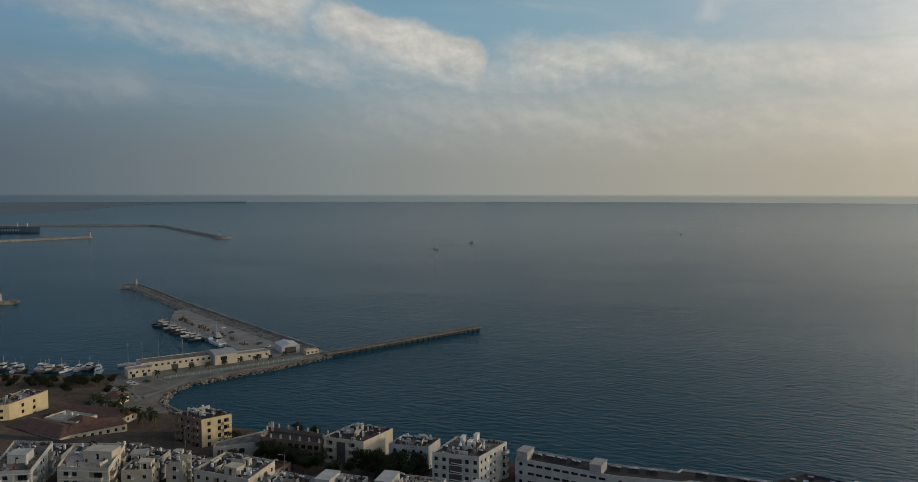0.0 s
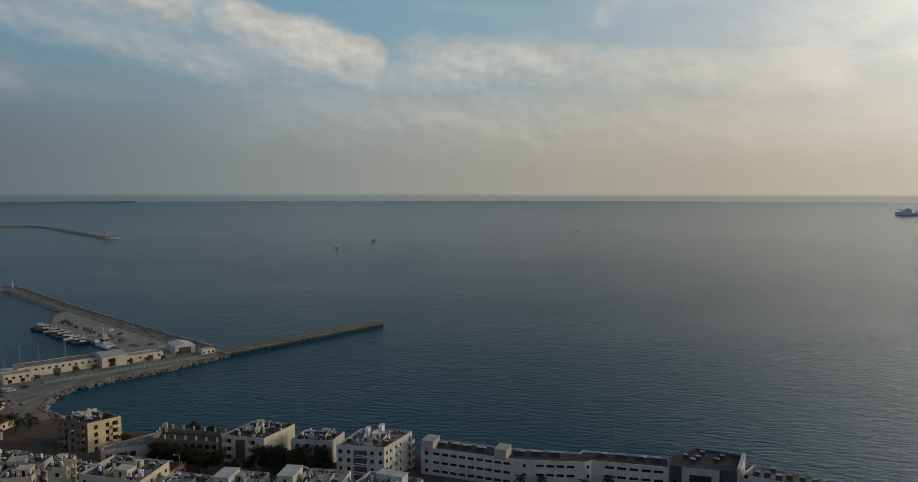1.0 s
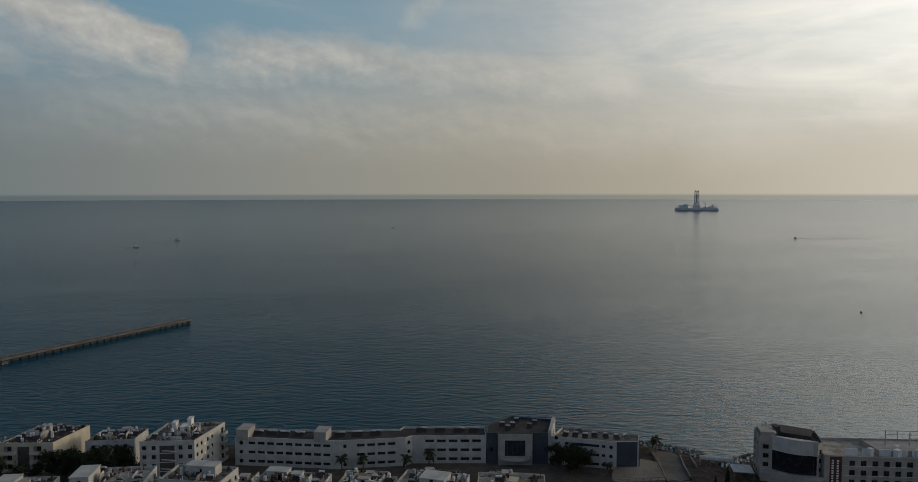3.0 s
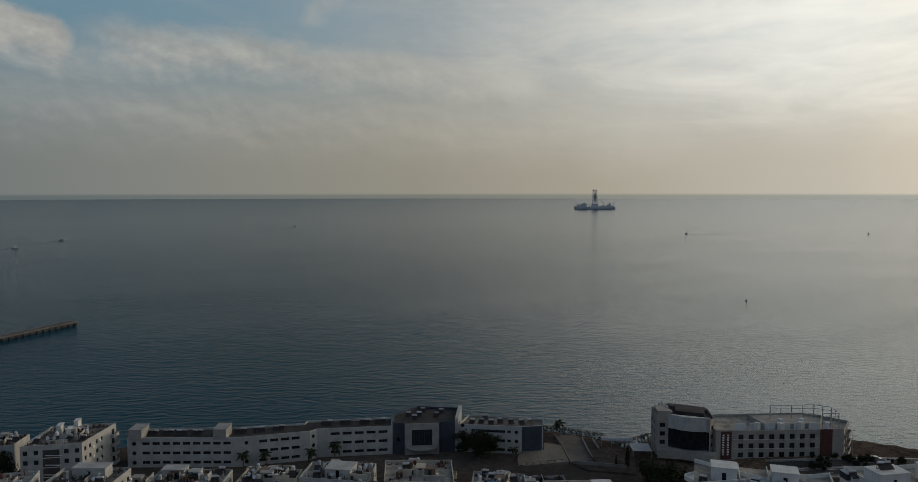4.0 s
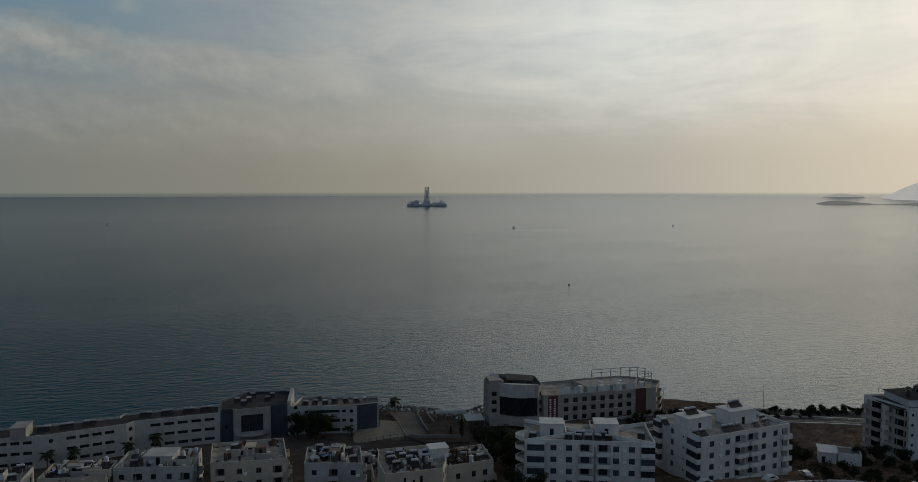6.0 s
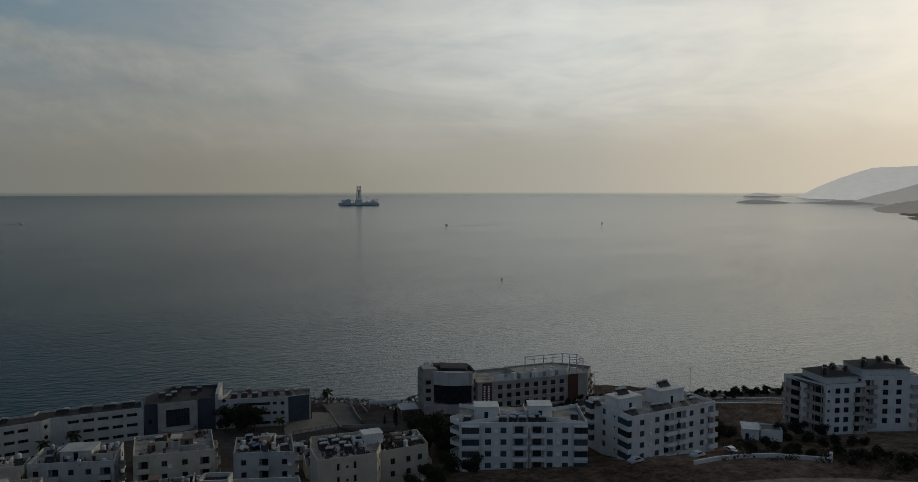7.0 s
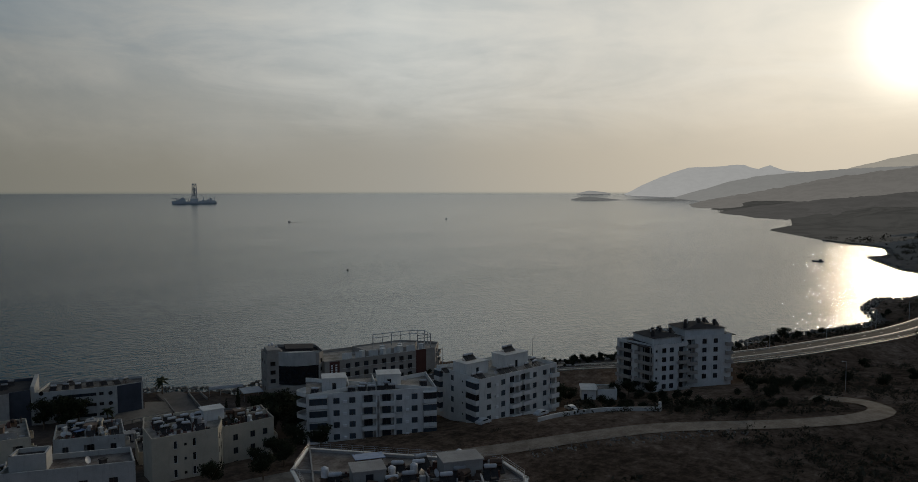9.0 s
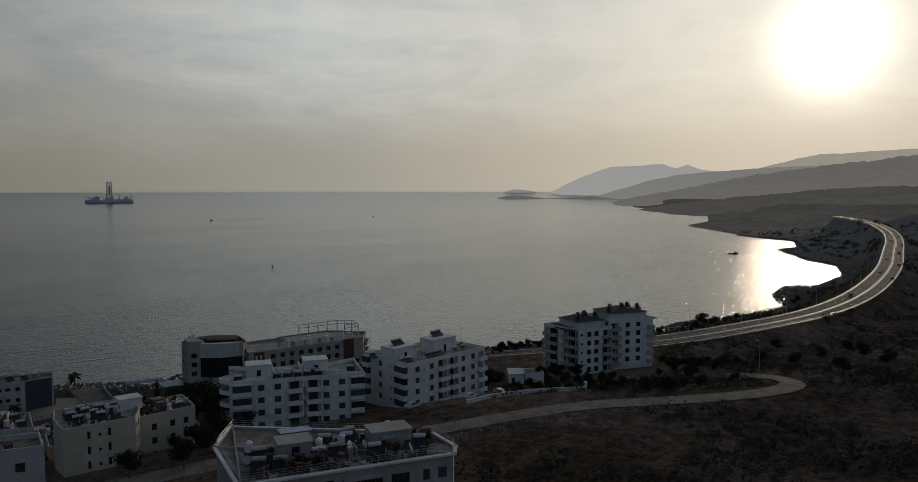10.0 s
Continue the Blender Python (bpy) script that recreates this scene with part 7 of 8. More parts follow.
def quay_and_pier():
    tagged(mesh_object("quay", prism([(-100, 486), (-243, 664), (-252, 650), (-233, 590), (-187, 533), (-152, 497), (-150, 470), (-118, 470)], -2, 1.9), CONCRETE),
           "broad grey concrete quay behind the breakwater", "quay", kind="structure")
    tagged(mesh_object("pavement", prism([(-199, 434), (-190, 390), (-180, 352), (-152, 340), (-140, 351), (-152, 366), (-155.5, 386), (-152.5, 404), (-138, 421), (-116, 441), (-87, 474.5), (-86, 480), (-120, 475.5), (-194, 437)], 0.2, 1.85), PAVING),
           "pale paved promenade and square along the bay", "pavement", kind="structure")
    rocks("shore_stones", "line of pale boulders along the promenade", [(-84, 476), (-114, 439), (-136, 419), (-150.5, 403), (-153.5, 386), (-150.5, 367), (-138, 354), (-118, 342)], 3.0, 1.6, 1500, 0.62, 6)
    rocks("shore_stones", "boulders along the shore below the hotel", [(150, 240), (165, 232), (177, 216), (178, 203), (195, 205), (225, 194), (252, 178)], 3.0, 1.3, 800, 0.6, 7)
    rocks("shore_stones", "dark rocky shore under the coast road", [(345, 70), (379, 57), (417, 29), (453, 11), (500, 20), (546, 16), (560, -5), (640, -25), (719, -23), (760, 0), (877, 29), (930, 10), (1032, 16), (1140, 94)], 4.5, 1.2, 2600, 1.0, 8)
    # pier
    t = thing("pier", "long narrow concrete pier on piles, shade beneath it painted dark", "pier")
    a, b = Vector((-88, 476.0, 0)), Vector((15.6, 574.5, 0))
    d = (b - a)
    q = math.degrees(math.atan2(d.y, d.x))
    m = pose(a.x, a.y, 0, 0, 0, q)
    part("deck", box(0, -3.2, 1.75, d.length, 3.2, 2.4, m), PIER, t)
    # dark sheet and dark piles paint in the shade under the open deck
    part("underdeck_shade", box(0, -1.6, -0.4, d.length, -1.4, 1.5, m), HULL_DARK, t)
    me = data_of(tube((0, 0, -2), (0, 0, 1.75), 0.4, 0.4, 8), "pile", HULL_DARK)
    for i in range(28):
        for s in (-2.0, 2.4):
            p = m @ Vector((d.length * (i + 0.5) / 28, s, 0))
            shared("pile", me, t, pose(p.x, p.y, 0))
    for s in (-3.1, 2.95):
        part("kerb", box(0, s, 2.4, d.length, s + 0.15, 2.75, m), PIER, t)
    me = data_of(tube((0, 0, 2.4), (0, 0, 3.1), 0.22, 0.28, 8), "bollard", RUST)
    for i in range(9):
        p = m @ Vector((d.length * (i + 0.7) / 9, 2.7, 0))
        shared("bollard", me, t, pose(p.x, p.y, 0))
    me = data_of(tube((0, 0, 0), (0, 0, 5.0), 0.06, 0.05, 6), "lamp_post", METAL)
    rp = data_of(tube((0, 0, 2.4), (0, 0, 3.5), 0.05, 0.05, 5), "rail_post", RUST)
    for i in range(40):
        for s_ in (-3.0, 3.0):
            p = m @ Vector((d.length * (i + 0.3) / 40, s_, 0))
            shared("rail_post", rp, t, pose(p.x, p.y, 0))
    # pale strips laid in the square and along the promenade
    sq = thing("paving_pattern", "pale stone strips laid in the paved square", "paving", kind="structure")
    for a0, b0, w in (((-190, 396), (-160, 372), 0.8), ((-186, 410), (-158, 388), 0.8), ((-184, 380), (-172, 366), 0.8), ((-176, 418), (-160, 404), 0.7), ((-164, 368), (-152, 404), 1.6), ((-152, 404), (-136, 423), 1.4), ((-136, 423), (-90, 470), 1.4), ((-192, 400), (-176, 360), 0.7), ((-180, 404), (-166, 370), 0.7)):
        part("paving_strip", ribbon([Vector((*a0, 1.85)), Vector((*b0, 1.85))], -w, w, 0.012), CONCRETE, sq)
    # fence along the promenade
    f = thing("fence", "turquoise panel fence along the promenade", "fence")
    a, b = Vector((-166, 411.5, 0)), Vector((-99, 463.5, 0))
    d = b - a
    q = math.degrees(math.atan2(d.y, d.x))
    k = 26
    me = data_of(box(0.05, -0.03, 0.15, d.length / k - 0.05, 0.03, 1.7), "panel", TEAL)
    po = data_of(box(-0.06, -0.06, 0, 0.06, 0.06, 1.9), "post", METAL)
    for i in range(k):
        p = a + d * (i / k)
        shared("panel", me, f, pose(p.x, p.y, 1.85, 0, 0, q))
        shared("post", po, f, pose(p.x, p.y, 1.85, 0, 0, q))
    # terminal row
    q = math.degrees(math.atan2(49.5, 69.5))
    c, s = math.cos(radians(q)), math.sin(radians(q))

    def on(u, v):
        return -187 + u * c - v * s, 412.5 + u * s + v * c

    def row(u0, u1, v0, v1):
        return [on(u0, v0), on(u1, v0), on(u1, v1), on(u0, v1)]

    def strips(L, H, k):
        return [("window", L * (i + 0.5) / k - 0.7, L * (i + 0.5) / k + 0.7, H - 2.6, H - 1.4, "dark") for i in range(k)]

    b0 = building("terminal_block", "cream two-storey harbour block with a flat roof", row(0, 13, 0, 9), 1.8, 6.9, CREAM, ROOF_PALE, {0: strips(13, 5.1, 4) + [("window", 2, 4, 0.3, 2.2, "dark"), ("window", 8, 10, 0.3, 2.2, "dark")]}, 0.5, "building")
    b1 = building("ferry_terminal", "long cream harbour terminal with a grey roof", row(9, 50, 9.2, 22), 1.8, 7.6, CREAM, ROOF_GREY, {0: strips(41, 5.8, 12) + [("blank", 17, 21, 0.2, 3.0, "dark"), ("blank", 27, 30, 0.2, 2.8, "dark")]}, 0.3, "building")
    b2 = building("terminal_hall", "cream harbour hall under a pale pitched metal roof", row(50.2, 64, 4, 22), 1.8, 8.0, CREAM, ROOF_PALE, {0: [("window", 3.5, 7.5, 2.8, 5.0, "dark"), ("blank", 4, 7, 0.2, 2.2, "dark")]}, 0.2, "building")
    m = b2.matrix_basis.inverted()
    bm = bmesh.new()
    L, W = 14.4, 18.6
    v = [bm.verts.new(p) for p in ((0, 0, 0), (L, 0, 0), (L, W, 0), (0, W, 0), (0, W / 2, 1.7), (L, W / 2, 1.7))]
    for f_ in ((0, 1, 5, 4), (2, 3, 4, 5), (1, 2, 5), (3, 0, 4), (3, 2, 1, 0)):
        bm.faces.new([v[j] for j in f_])
    ob = part("metal_roof", bm, TANK, b2)
    ob.matrix_basis = m @ pose(*on(50, 3.7), 8.02, 0, 0, q)
    b3 = building("customs_block", "low cream harbour block", row(64.2, 86, 6, 15), 1.8, 6.4, CREAM, ROOF_PALE, {0: strips(22, 4.6, 4) + [("blank", 12.5, 16, 0.2, 3.0, "dark")]}, 0.4, "building")
    # white boat shed
    a = (-115.4, 476.3)
    q2 = math.degrees(math.atan2(5.7, 10.6))
    t = thing("boat_shed", "white metal boat shed with one tall open door", "shed", (*a, 1.9), q2)
    L, W, H = 12.0, 17.0, 4.8
    bm = bmesh.new()
    add_wall(bm, (0, 0), (L, 0), 0, H, [(2.2, 9.6, 0.02, 4.0)], 0.3)
    add_wall(bm, (L, 0), (L, W), 0, H, [])
    add_wall(bm, (L, W), (0, W), 0, H, [])
    add_wall(bm, (0, W), (0, 0), 0, H, [])
    part("wall", bm, BOAT_WHITE, t)
    bm = bmesh.new()
    v = [bm.verts.new(p) for p in ((-0.3, -0.3, H), (L + 0.3, -0.3, H), (L + 0.3, W + 0.3, H), (-0.3, W + 0.3, H), (L / 2, -0.3, H + 1.3), (L / 2, W + 0.3, H + 1.3))]
    for f_ in ((0, 4, 5, 3), (4, 1, 2, 5), (0, 1, 4), (2, 3, 5), (3, 2, 1, 0)):
        bm.faces.new([v[j] for j in f_])
    part("roof", bm, BOAT_WHITE, t)
    # dark block painted as the shade behind the open door
    part("shade_fill", box(2.0, 0.5, 0.02, 9.8, 15, 4.2), DARK, t)
    building("gate_house", "small cream gate house at the pier root", rect(-99, 474.5, 40, 9, 4), 1.85, 5.0, CREAM, ROOF_PALE, {0: strips(9, 3.1, 3)}, 0.3, "building")


# ---- boats ----
def hull(length, beam, height, sheer=0.5, rake=0.12, mat=None):
    """A ship's hull, bow to +x, waterline at z = 0."""
    bm = bmesh.new()
    n, rows = 14, []
    for i in range(n + 1):
        f = i / n
        w = beam / 2 * (1 - max(0.0, (f - 0.62) / 0.38) ** 2.2) * (0.82 + 0.18 * min(1, f / 0.2))
        x = (f - 0.5) * length
        top = height * (1 + sheer * max(0.0, f - 0.5) ** 1.6 + 0.12 * max(0, 0.2 - f))
        flare = rake * length * 0.25 * max(0.0, f - 0.7)
        w = max(w, 0.02)
        rows.append([bm.verts.new(p) for p in ((x, -w * 0.72, -0.25 * height), (x + flare * 0.5, -w * 0.92, 0.2 * height), (x + flare, -w, top), (x + flare, w, top), (x + flare * 0.5, w * 0.92, 0.2 * height), (x, w * 0.72, -0.25 * height))])
    for a, b in zip(rows, rows[1:]):
        for j in range(5):
            bm.faces.new((a[j], b[j], b[j + 1], a[j + 1]))
    bm.faces.new(rows[0][::-1]), bm.faces.new(rows[-1])
    bmesh.ops.recalc_face_normals(bm, faces=bm.faces)
    return bm


BOATS = {}


def fishing_boat(x, y, turn, kind=0):
    if kind not in BOATS:
        L = (13, 17, 26)[kind]
        t = thing("fishing_boat", ("small fishing boat with a white wheelhouse", "wooden fishing boat with a dark hull moored at the quay", "large white boat with a tall lattice mast")[kind], "boat", (x, y, 0), turn, "boats in the harbour")
        part("hull", hull(L, L * 0.27, L * 0.085), (BOAT_WHITE, HULL_DARK, BOAT_WHITE)[kind], t)
        part("deck", box(-L * 0.46, -L * 0.1, L * 0.078, L * 0.3, L * 0.1, L * 0.088), (CREAM, BROWN, GREY)[kind], t)
        bm = box(-L * 0.22, -L * 0.075, L * 0.085, L * 0.02, L * 0.075, L * 0.22)
        add_box(bm, -L * 0.25, -L * 0.09, L * 0.22, L * 0.05, L * 0.09, L * 0.235)
        w = part("wheelhouse", bm, (BOAT_WHITE, OLD_WHITE, BOAT_WHITE)[kind], t)
        part("window_band", box(-L * 0.221, -L * 0.0765, L * 0.16, L * 0.0215, L * 0.0765, L * 0.2), GLASS, w)
        part("mast", tube((-L * 0.05, 0, L * 0.23), (-L * 0.05, 0, L * (0.45, 0.5, 0.62)[kind]), 0.09 + 0.08 * (kind == 2), 0.05, 6), BOAT_WHITE, t)
        if kind:
            bm = bmesh.new()
            for s in (-1, 1):
                add_tube(bm, (-L * 0.32, s * L * 0.08, L * 0.08), (-L * 0.05, 0, L * 0.48), 0.07, 0.05, 5)
            add_tube(bm, (L * 0.42, 0, L * 0.12), (-L * 0.05, 0, L * 0.46), 0.04, 0.04, 5)
            part("rigging", bm, (METAL, RUST, BOAT_WHITE)[kind], t)
        if kind == 2:
            part("upper_bridge", box(-L * 0.17, -L * 0.06, L * 0.235, -L * 0.01, L * 0.06, L * 0.32), BOAT_WHITE, t)
        BOATS[kind] = t
        return t
    return copy_thing(BOATS[kind], pose(x, y, 0, 0, 0, turn))


def container_ship():
    t = thing("cargo_ship", "dark blue cargo ship moored by the far breakwater", "ship", (-1172, 1931, 0), 1.0)
    part("hull", hull(150, 22, 15, 0.25, 0.2), HULL_BLUE, t)
    bm = box(-64, -8, 14, -44, 8, 30)
    add_box(bm, -60, -9.5, 30, -48, 9.5, 33)
    part("superstructure", bm, BOAT_WHITE, t)
    part("funnel", tube((-66, 0, 14), (-66, 0, 32), 2.4, 2.0, 10), RUST, t)
    for i in range(9):
        part("hull_mark", box(-30 + i * 7, -11.35, 5.0, -26 + i * 7, -11.1, 9.5), SHIP_GREY, t)
    for x in (20, 45):
        part("deck_crane", tube((x, 0, 14), (x, 0, 26), 0.9, 0.7, 6), BOAT_WHITE, t)


def drill_ship():
    az, D = 39.62, 3705.0
    x, y = D * math.sin(radians(az)), D * math.cos(radians(az))
    t = thing("drill_ship", "grey-blue drilling ship with a tall lattice derrick at anchor", "ship", (x, y, sea_z(D) - 0.5), 180 - az + 4)
    part("hull", hull(196, 34, 13, 0.45, 0.2), SHIP_HAZED, t)
    part("boot_top", hull(197, 34.6, 4.2, 0.0, 0.1), SHIP_BLUE_HAZED, t)
    bm = box(40, -14, 13, 66, 14, 27)
    add_box(bm, 46, -16, 27, 60, 16, 32)
    part("accommodation", bm, SHIP_HAZED, t)
    part("upper_deck", box(34, -13, 24.5, 84, 13, 26.2), SHIP_BLUE_HAZED, t)
    part("bow_house", box(64, -12, 13, 80, 12, 22), SHIP_HAZED, t)
    hd = tube((86, 0, 27), (86, 0, 28.2), 15, 15, 10)
    part("helideck", hd, SHIP_BLUE_HAZED, t)
    bm = bmesh.new()
    for a in (-9, 9):
        add_tube(bm, (72, a, 12), (80, a, 27), 0.6, sides=5)
        add_tube(bm, (88, a, 13), (84, a, 27), 0.6, sides=5)
    part("helideck_legs", bm, SHIP_BLUE_HAZED, t)
    # derrick
    bm = bmesh.new()
    zs = [30 + 5.6 * i for i in range(12)]
    for sx in (-1, 1):
        for sy in (-1, 1):
            add_tube(bm, (sx * 11.5, sy * 11.5, 26), (sx * 8.8, sy * 8.8, 94), 1.1, 0.9, 5)
    for i, z in enumerate(zs):
        w = 11.5 - 2.7 * (z - 26) / 68
        for a, b in (((-w, -w), (w, -w)), ((w, -w), (w, w)), ((w, w), (-w, w)), ((-w, w), (-w, -w))):
            add_tube(bm, (*a, z), (*b, z), 0.6, sides=4)
            if i + 1 < len(zs):
                w2 = 11.5 - 2.7 * (zs[i + 1] - 26) / 68
                add_tube(bm, (*a, z), (b[0] * w2 / w, b[1] * w2 / w, zs[i + 1]), 0.45, sides=4)
    add_box(bm, -3, -3, 40, 3, 3, 78)
    part("derrick", bm, SHIP_BLUE_HAZED, t)
    part("derrick_crown", box(-9, -9, 92, -3, 9, 97), SHIP_BLUE_HAZED, t)
    part("derrick_crown", box(3, -9, 92, 9, 9, 97), SHIP_BLUE_HAZED, t)
    part("drill_floor", box(-16, -13, 13, 18, 13, 27), SHIP_HAZED, t)
    for i, (cx, h) in enumerate(((-40, 34), (-60, 26), (26, 24), (-82, 28))):
        bm = tube((cx, 10, 12), (cx, 10, h), 1.6, 1.3, 6)
        add_tube(bm, (cx, 10, h), (cx + 14 - 28 * (i % 2), 4, h + 11), 0.8, 0.5, 5)
        part("deck_crane", bm, SHIP_BLUE_HAZED, t)
    for i in range(6):
        part("deck_module", box(-90 + i * 12, -11, 12.5, -81 + i * 12, 11, 18 + (i * 37 % 5)), SHIP_HAZED, t)
    part("funnel", box(-76, -5, 13, -68, 5, 30), SHIP_BLUE_HAZED, t)
    part("stern_crane", tube((-90, 0, 13), (-92, 0, 34), 1.2, 0.8, 6), SHIP_BLUE_HAZED, t)


def sea_craft():
    rnd = random.Random(12)
    made = None
    spots = [(-43, 1392, 10, "far"), (27, 1571, 10, "far"), (575, 1915, 20, "far"), (1188, 1137, 200, "far"), (1515, 941, 30, "far"), (809, 73, 100, "near"), (508, 421, 60, "buoy"), (953, 453, 20, "buoy")]
    for x, y, turn, kind in spots:
        if kind == "buoy":
            t = thing("small_boat", "small dark boat lying still on open water", "boat", (x, y, 0), turn, "small boats at sea")
            part("hull", hull(3.0, 1.2, 0.45), HULL_DARK, t)
            part("cabin", box(-0.7, -0.4, 0.35, 0.4, 0.4, 1.0), HULL_DARK, t)
            part("mast", tube((0, 0, 1.0), (0, 0, 1.9), 0.05, 0.03, 5), HULL_DARK, t)
        elif kind == "near":
            t = thing("small_boat", "dark fishing boat under way near the shore", "boat", (x, y, 0), turn, "small boats at sea")
            part("hull", hull(10, 2.8, 1.0), HULL_DARK, t)
            part("cabin", box(-3.4, -1.0, 0.9, -0.8, 1.0, 2.4), HULL_DARK, t)
            part("mast", tube((0.5, 0, 1.0), (0.5, 0, 3.4), 0.08, 0.05, 5), HULL_DARK, t)
        else:
            t = thing("motor_boat", "white motor boat crossing the bay", "boat", (x, y, 0), turn, "small boats at sea")
            part("hull", hull(11, 3.4, 1.5), BOAT_WHITE, t)
            part("cabin", box(-2.5, -1.3, 1.2, 2.2, 1.3, 3.6), BOAT_WHITE, t)
            part("mast", tube((-1, 0, 3.6), (-1, 0, 6), 0.08, 0.05, 5), BOAT_WHITE, t)


def harbour_boats():
    # the fleet lies bow on to the quay, side by side
    fishing_boat(-237, 588, 60, 1)
    fishing_boat(-172, 519, 128, 2)
    fishing_boat(-157, 492, 130, 0)
    for i, kind in enumerate((1, 1, 0, 1, 1, 1, 0, 1, 1)):
        f = 0.34 + i * 0.074
        fishing_boat(-157.5 - 88 * f, 493.5 + 108 * f, 39 + 7 * math.sin(i * 2.3), kind)
    rnd = random.Random(3)
    for i in range(16):
        x = -292 + i * 5.2
        fishing_boat(x + rnd.uniform(-2, 2), 439 + rnd.uniform(-1.5, 9) - max(0, (x + 262)) * 0.14, 80 + rnd.uniform(-35, 35), 1 if rnd.random() < 0.55 else 0)
    t = thing("sailing_boat", "white sailing boat with a bare mast", "boat", (-205, 452, 0), 30)
    part("hull", hull(11, 3.2, 1.2), BOAT_WHITE, t)
    part("mast", tube((0.5, 0, 1), (0.5, 0, 14), 0.09, 0.06, 6), METAL, t)
    part("cabin", box(-2, -1, 1, 2, 1, 1.7), BOAT_WHITE, t)
    for m in ((-198, 456, 34), (-190, 462, 40), (-178, 470, 30)):
        copy_thing(t, pose(m[0], m[1], 0, 0, 0, m[2]))
    # heaps of nets and boxes on the quay
    for i in range(46):
        f = rnd.random()
        x, y = -148 - 88 * f + rnd.uniform(0, 5), 501 + 108 * f + rnd.uniform(0, 4)
        loose(rnd.choice(["crate", "frame"]), x, y, 1.9, rnd.uniform(0, 180), rnd.uniform(0.9, 1.6))


def wakes():
    calm = surface("smooth_wake_water", (0.004, 0.018, 0.028), (0.006, 0.024, 0.036), 0.02, 0.22, 0.0, spec=0.12)
    foam = surface("pale_wake_foam", (0.10, 0.12, 0.13), (0.20, 0.22, 0.23), 0.08, 0.8, 0.0)
    for a, b, w in (((-48, 1390), (-412, 1046), 11), ((20, 1569), (-159, 1404), 10), ((818, 76), (850, 95), 1.5), ((1192, 1133), (1330, 1075), 9), ((565, 1912), (440, 1930), 9), ((1519, 940), (1620, 900), 7)):
        p, q = Vector((*a, 0)), Vector((*b, 0))
        line = [p + (q - p) * (i / 24) + Vector(((q - p).y, -(q - p).x, 0)).normalized() * 3.0 * math.sin(i * 0.5) * (i / 24) for i in range(25)]
        bm = bmesh.new()
        side = Vector(((q - p).y, -(q - p).x, 0)).normalized()
        rows = []
        for i, c in enumerate(line):
            half = w * 0.5 * min(1.0, 0.35 + i / 8) * (1.0 if i < 14 else (24 - i) / 10)
            rows.append([bm.verts.new(c + side * o + Vector((0, 0, 0.05))) for o in (-half, half)])
        for c, e in zip(rows, rows[1:]):
            bm.faces.new((c[0], c[1], e[1], e[0]))
        tagged(mesh_object("wake", bm, calm), "thin smooth dark wake trailing behind a boat", "wake", kind="structure")
        if w > 8:
            bm = prism([tuple((p + side * (-w * 0.3)).to_2d()), tuple((p + (q - p).normalized() * 34).to_2d()), tuple((p + side * (w * 0.3)).to_2d())], 0.06, 0.1)
            tagged(mesh_object("wake_foam", bm, foam), "pale broken foam behind a motor boat", "wake", kind="structure")


breakwaters()
quay_and_pier()
wakes()
harbour_boats()
container_ship()
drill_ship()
sea_craft()

# ---- plants ----
def leaves(count, centres, size, seed, flat=0.0):
    """Many small leaf faces spread through round clumps."""
    rnd = random.Random(seed)
    verts, faces = [], []
    for i in range(count):
        cx, cy, cz, r = centres[i % len(centres)]
        d = Vector((rnd.gauss(0, 1), rnd.gauss(0, 1), rnd.gauss(0, 1) * (1 - flat))).normalized() * r * rnd.uniform(0.45, 1.05)
        n = (d.normalized() + Vector((rnd.gauss(0, 0.5), rnd.gauss(0, 0.5), rnd.gauss(0, 0.5) + 0.3))).normalized()
        a = n.orthogonal().normalized()
        a.rotate(Euler((0, 0, rnd.uniform(0, 6))))
        b = n.cross(a)
        s = size * rnd.uniform(0.6, 1.3)
        p = Vector((cx, cy, cz)) + d
        k = len(verts)
        verts += [tuple(p + a * s), tuple(p + b * s * 0.7), tuple(p - a * s), tuple(p - b * s * 0.7)]
        faces.append((k, k + 1, k + 2, k + 3))
    return verts, faces


def leaf_mesh(name, count, centres, size, seed, material, flat=0.0):
    me = bpy.data.meshes.new(name)
    v, f = leaves(count, centres, size, seed, flat)
    me.from_pydata(v, [], f)
    me.materials.append(material)
    return me


TREES = {}


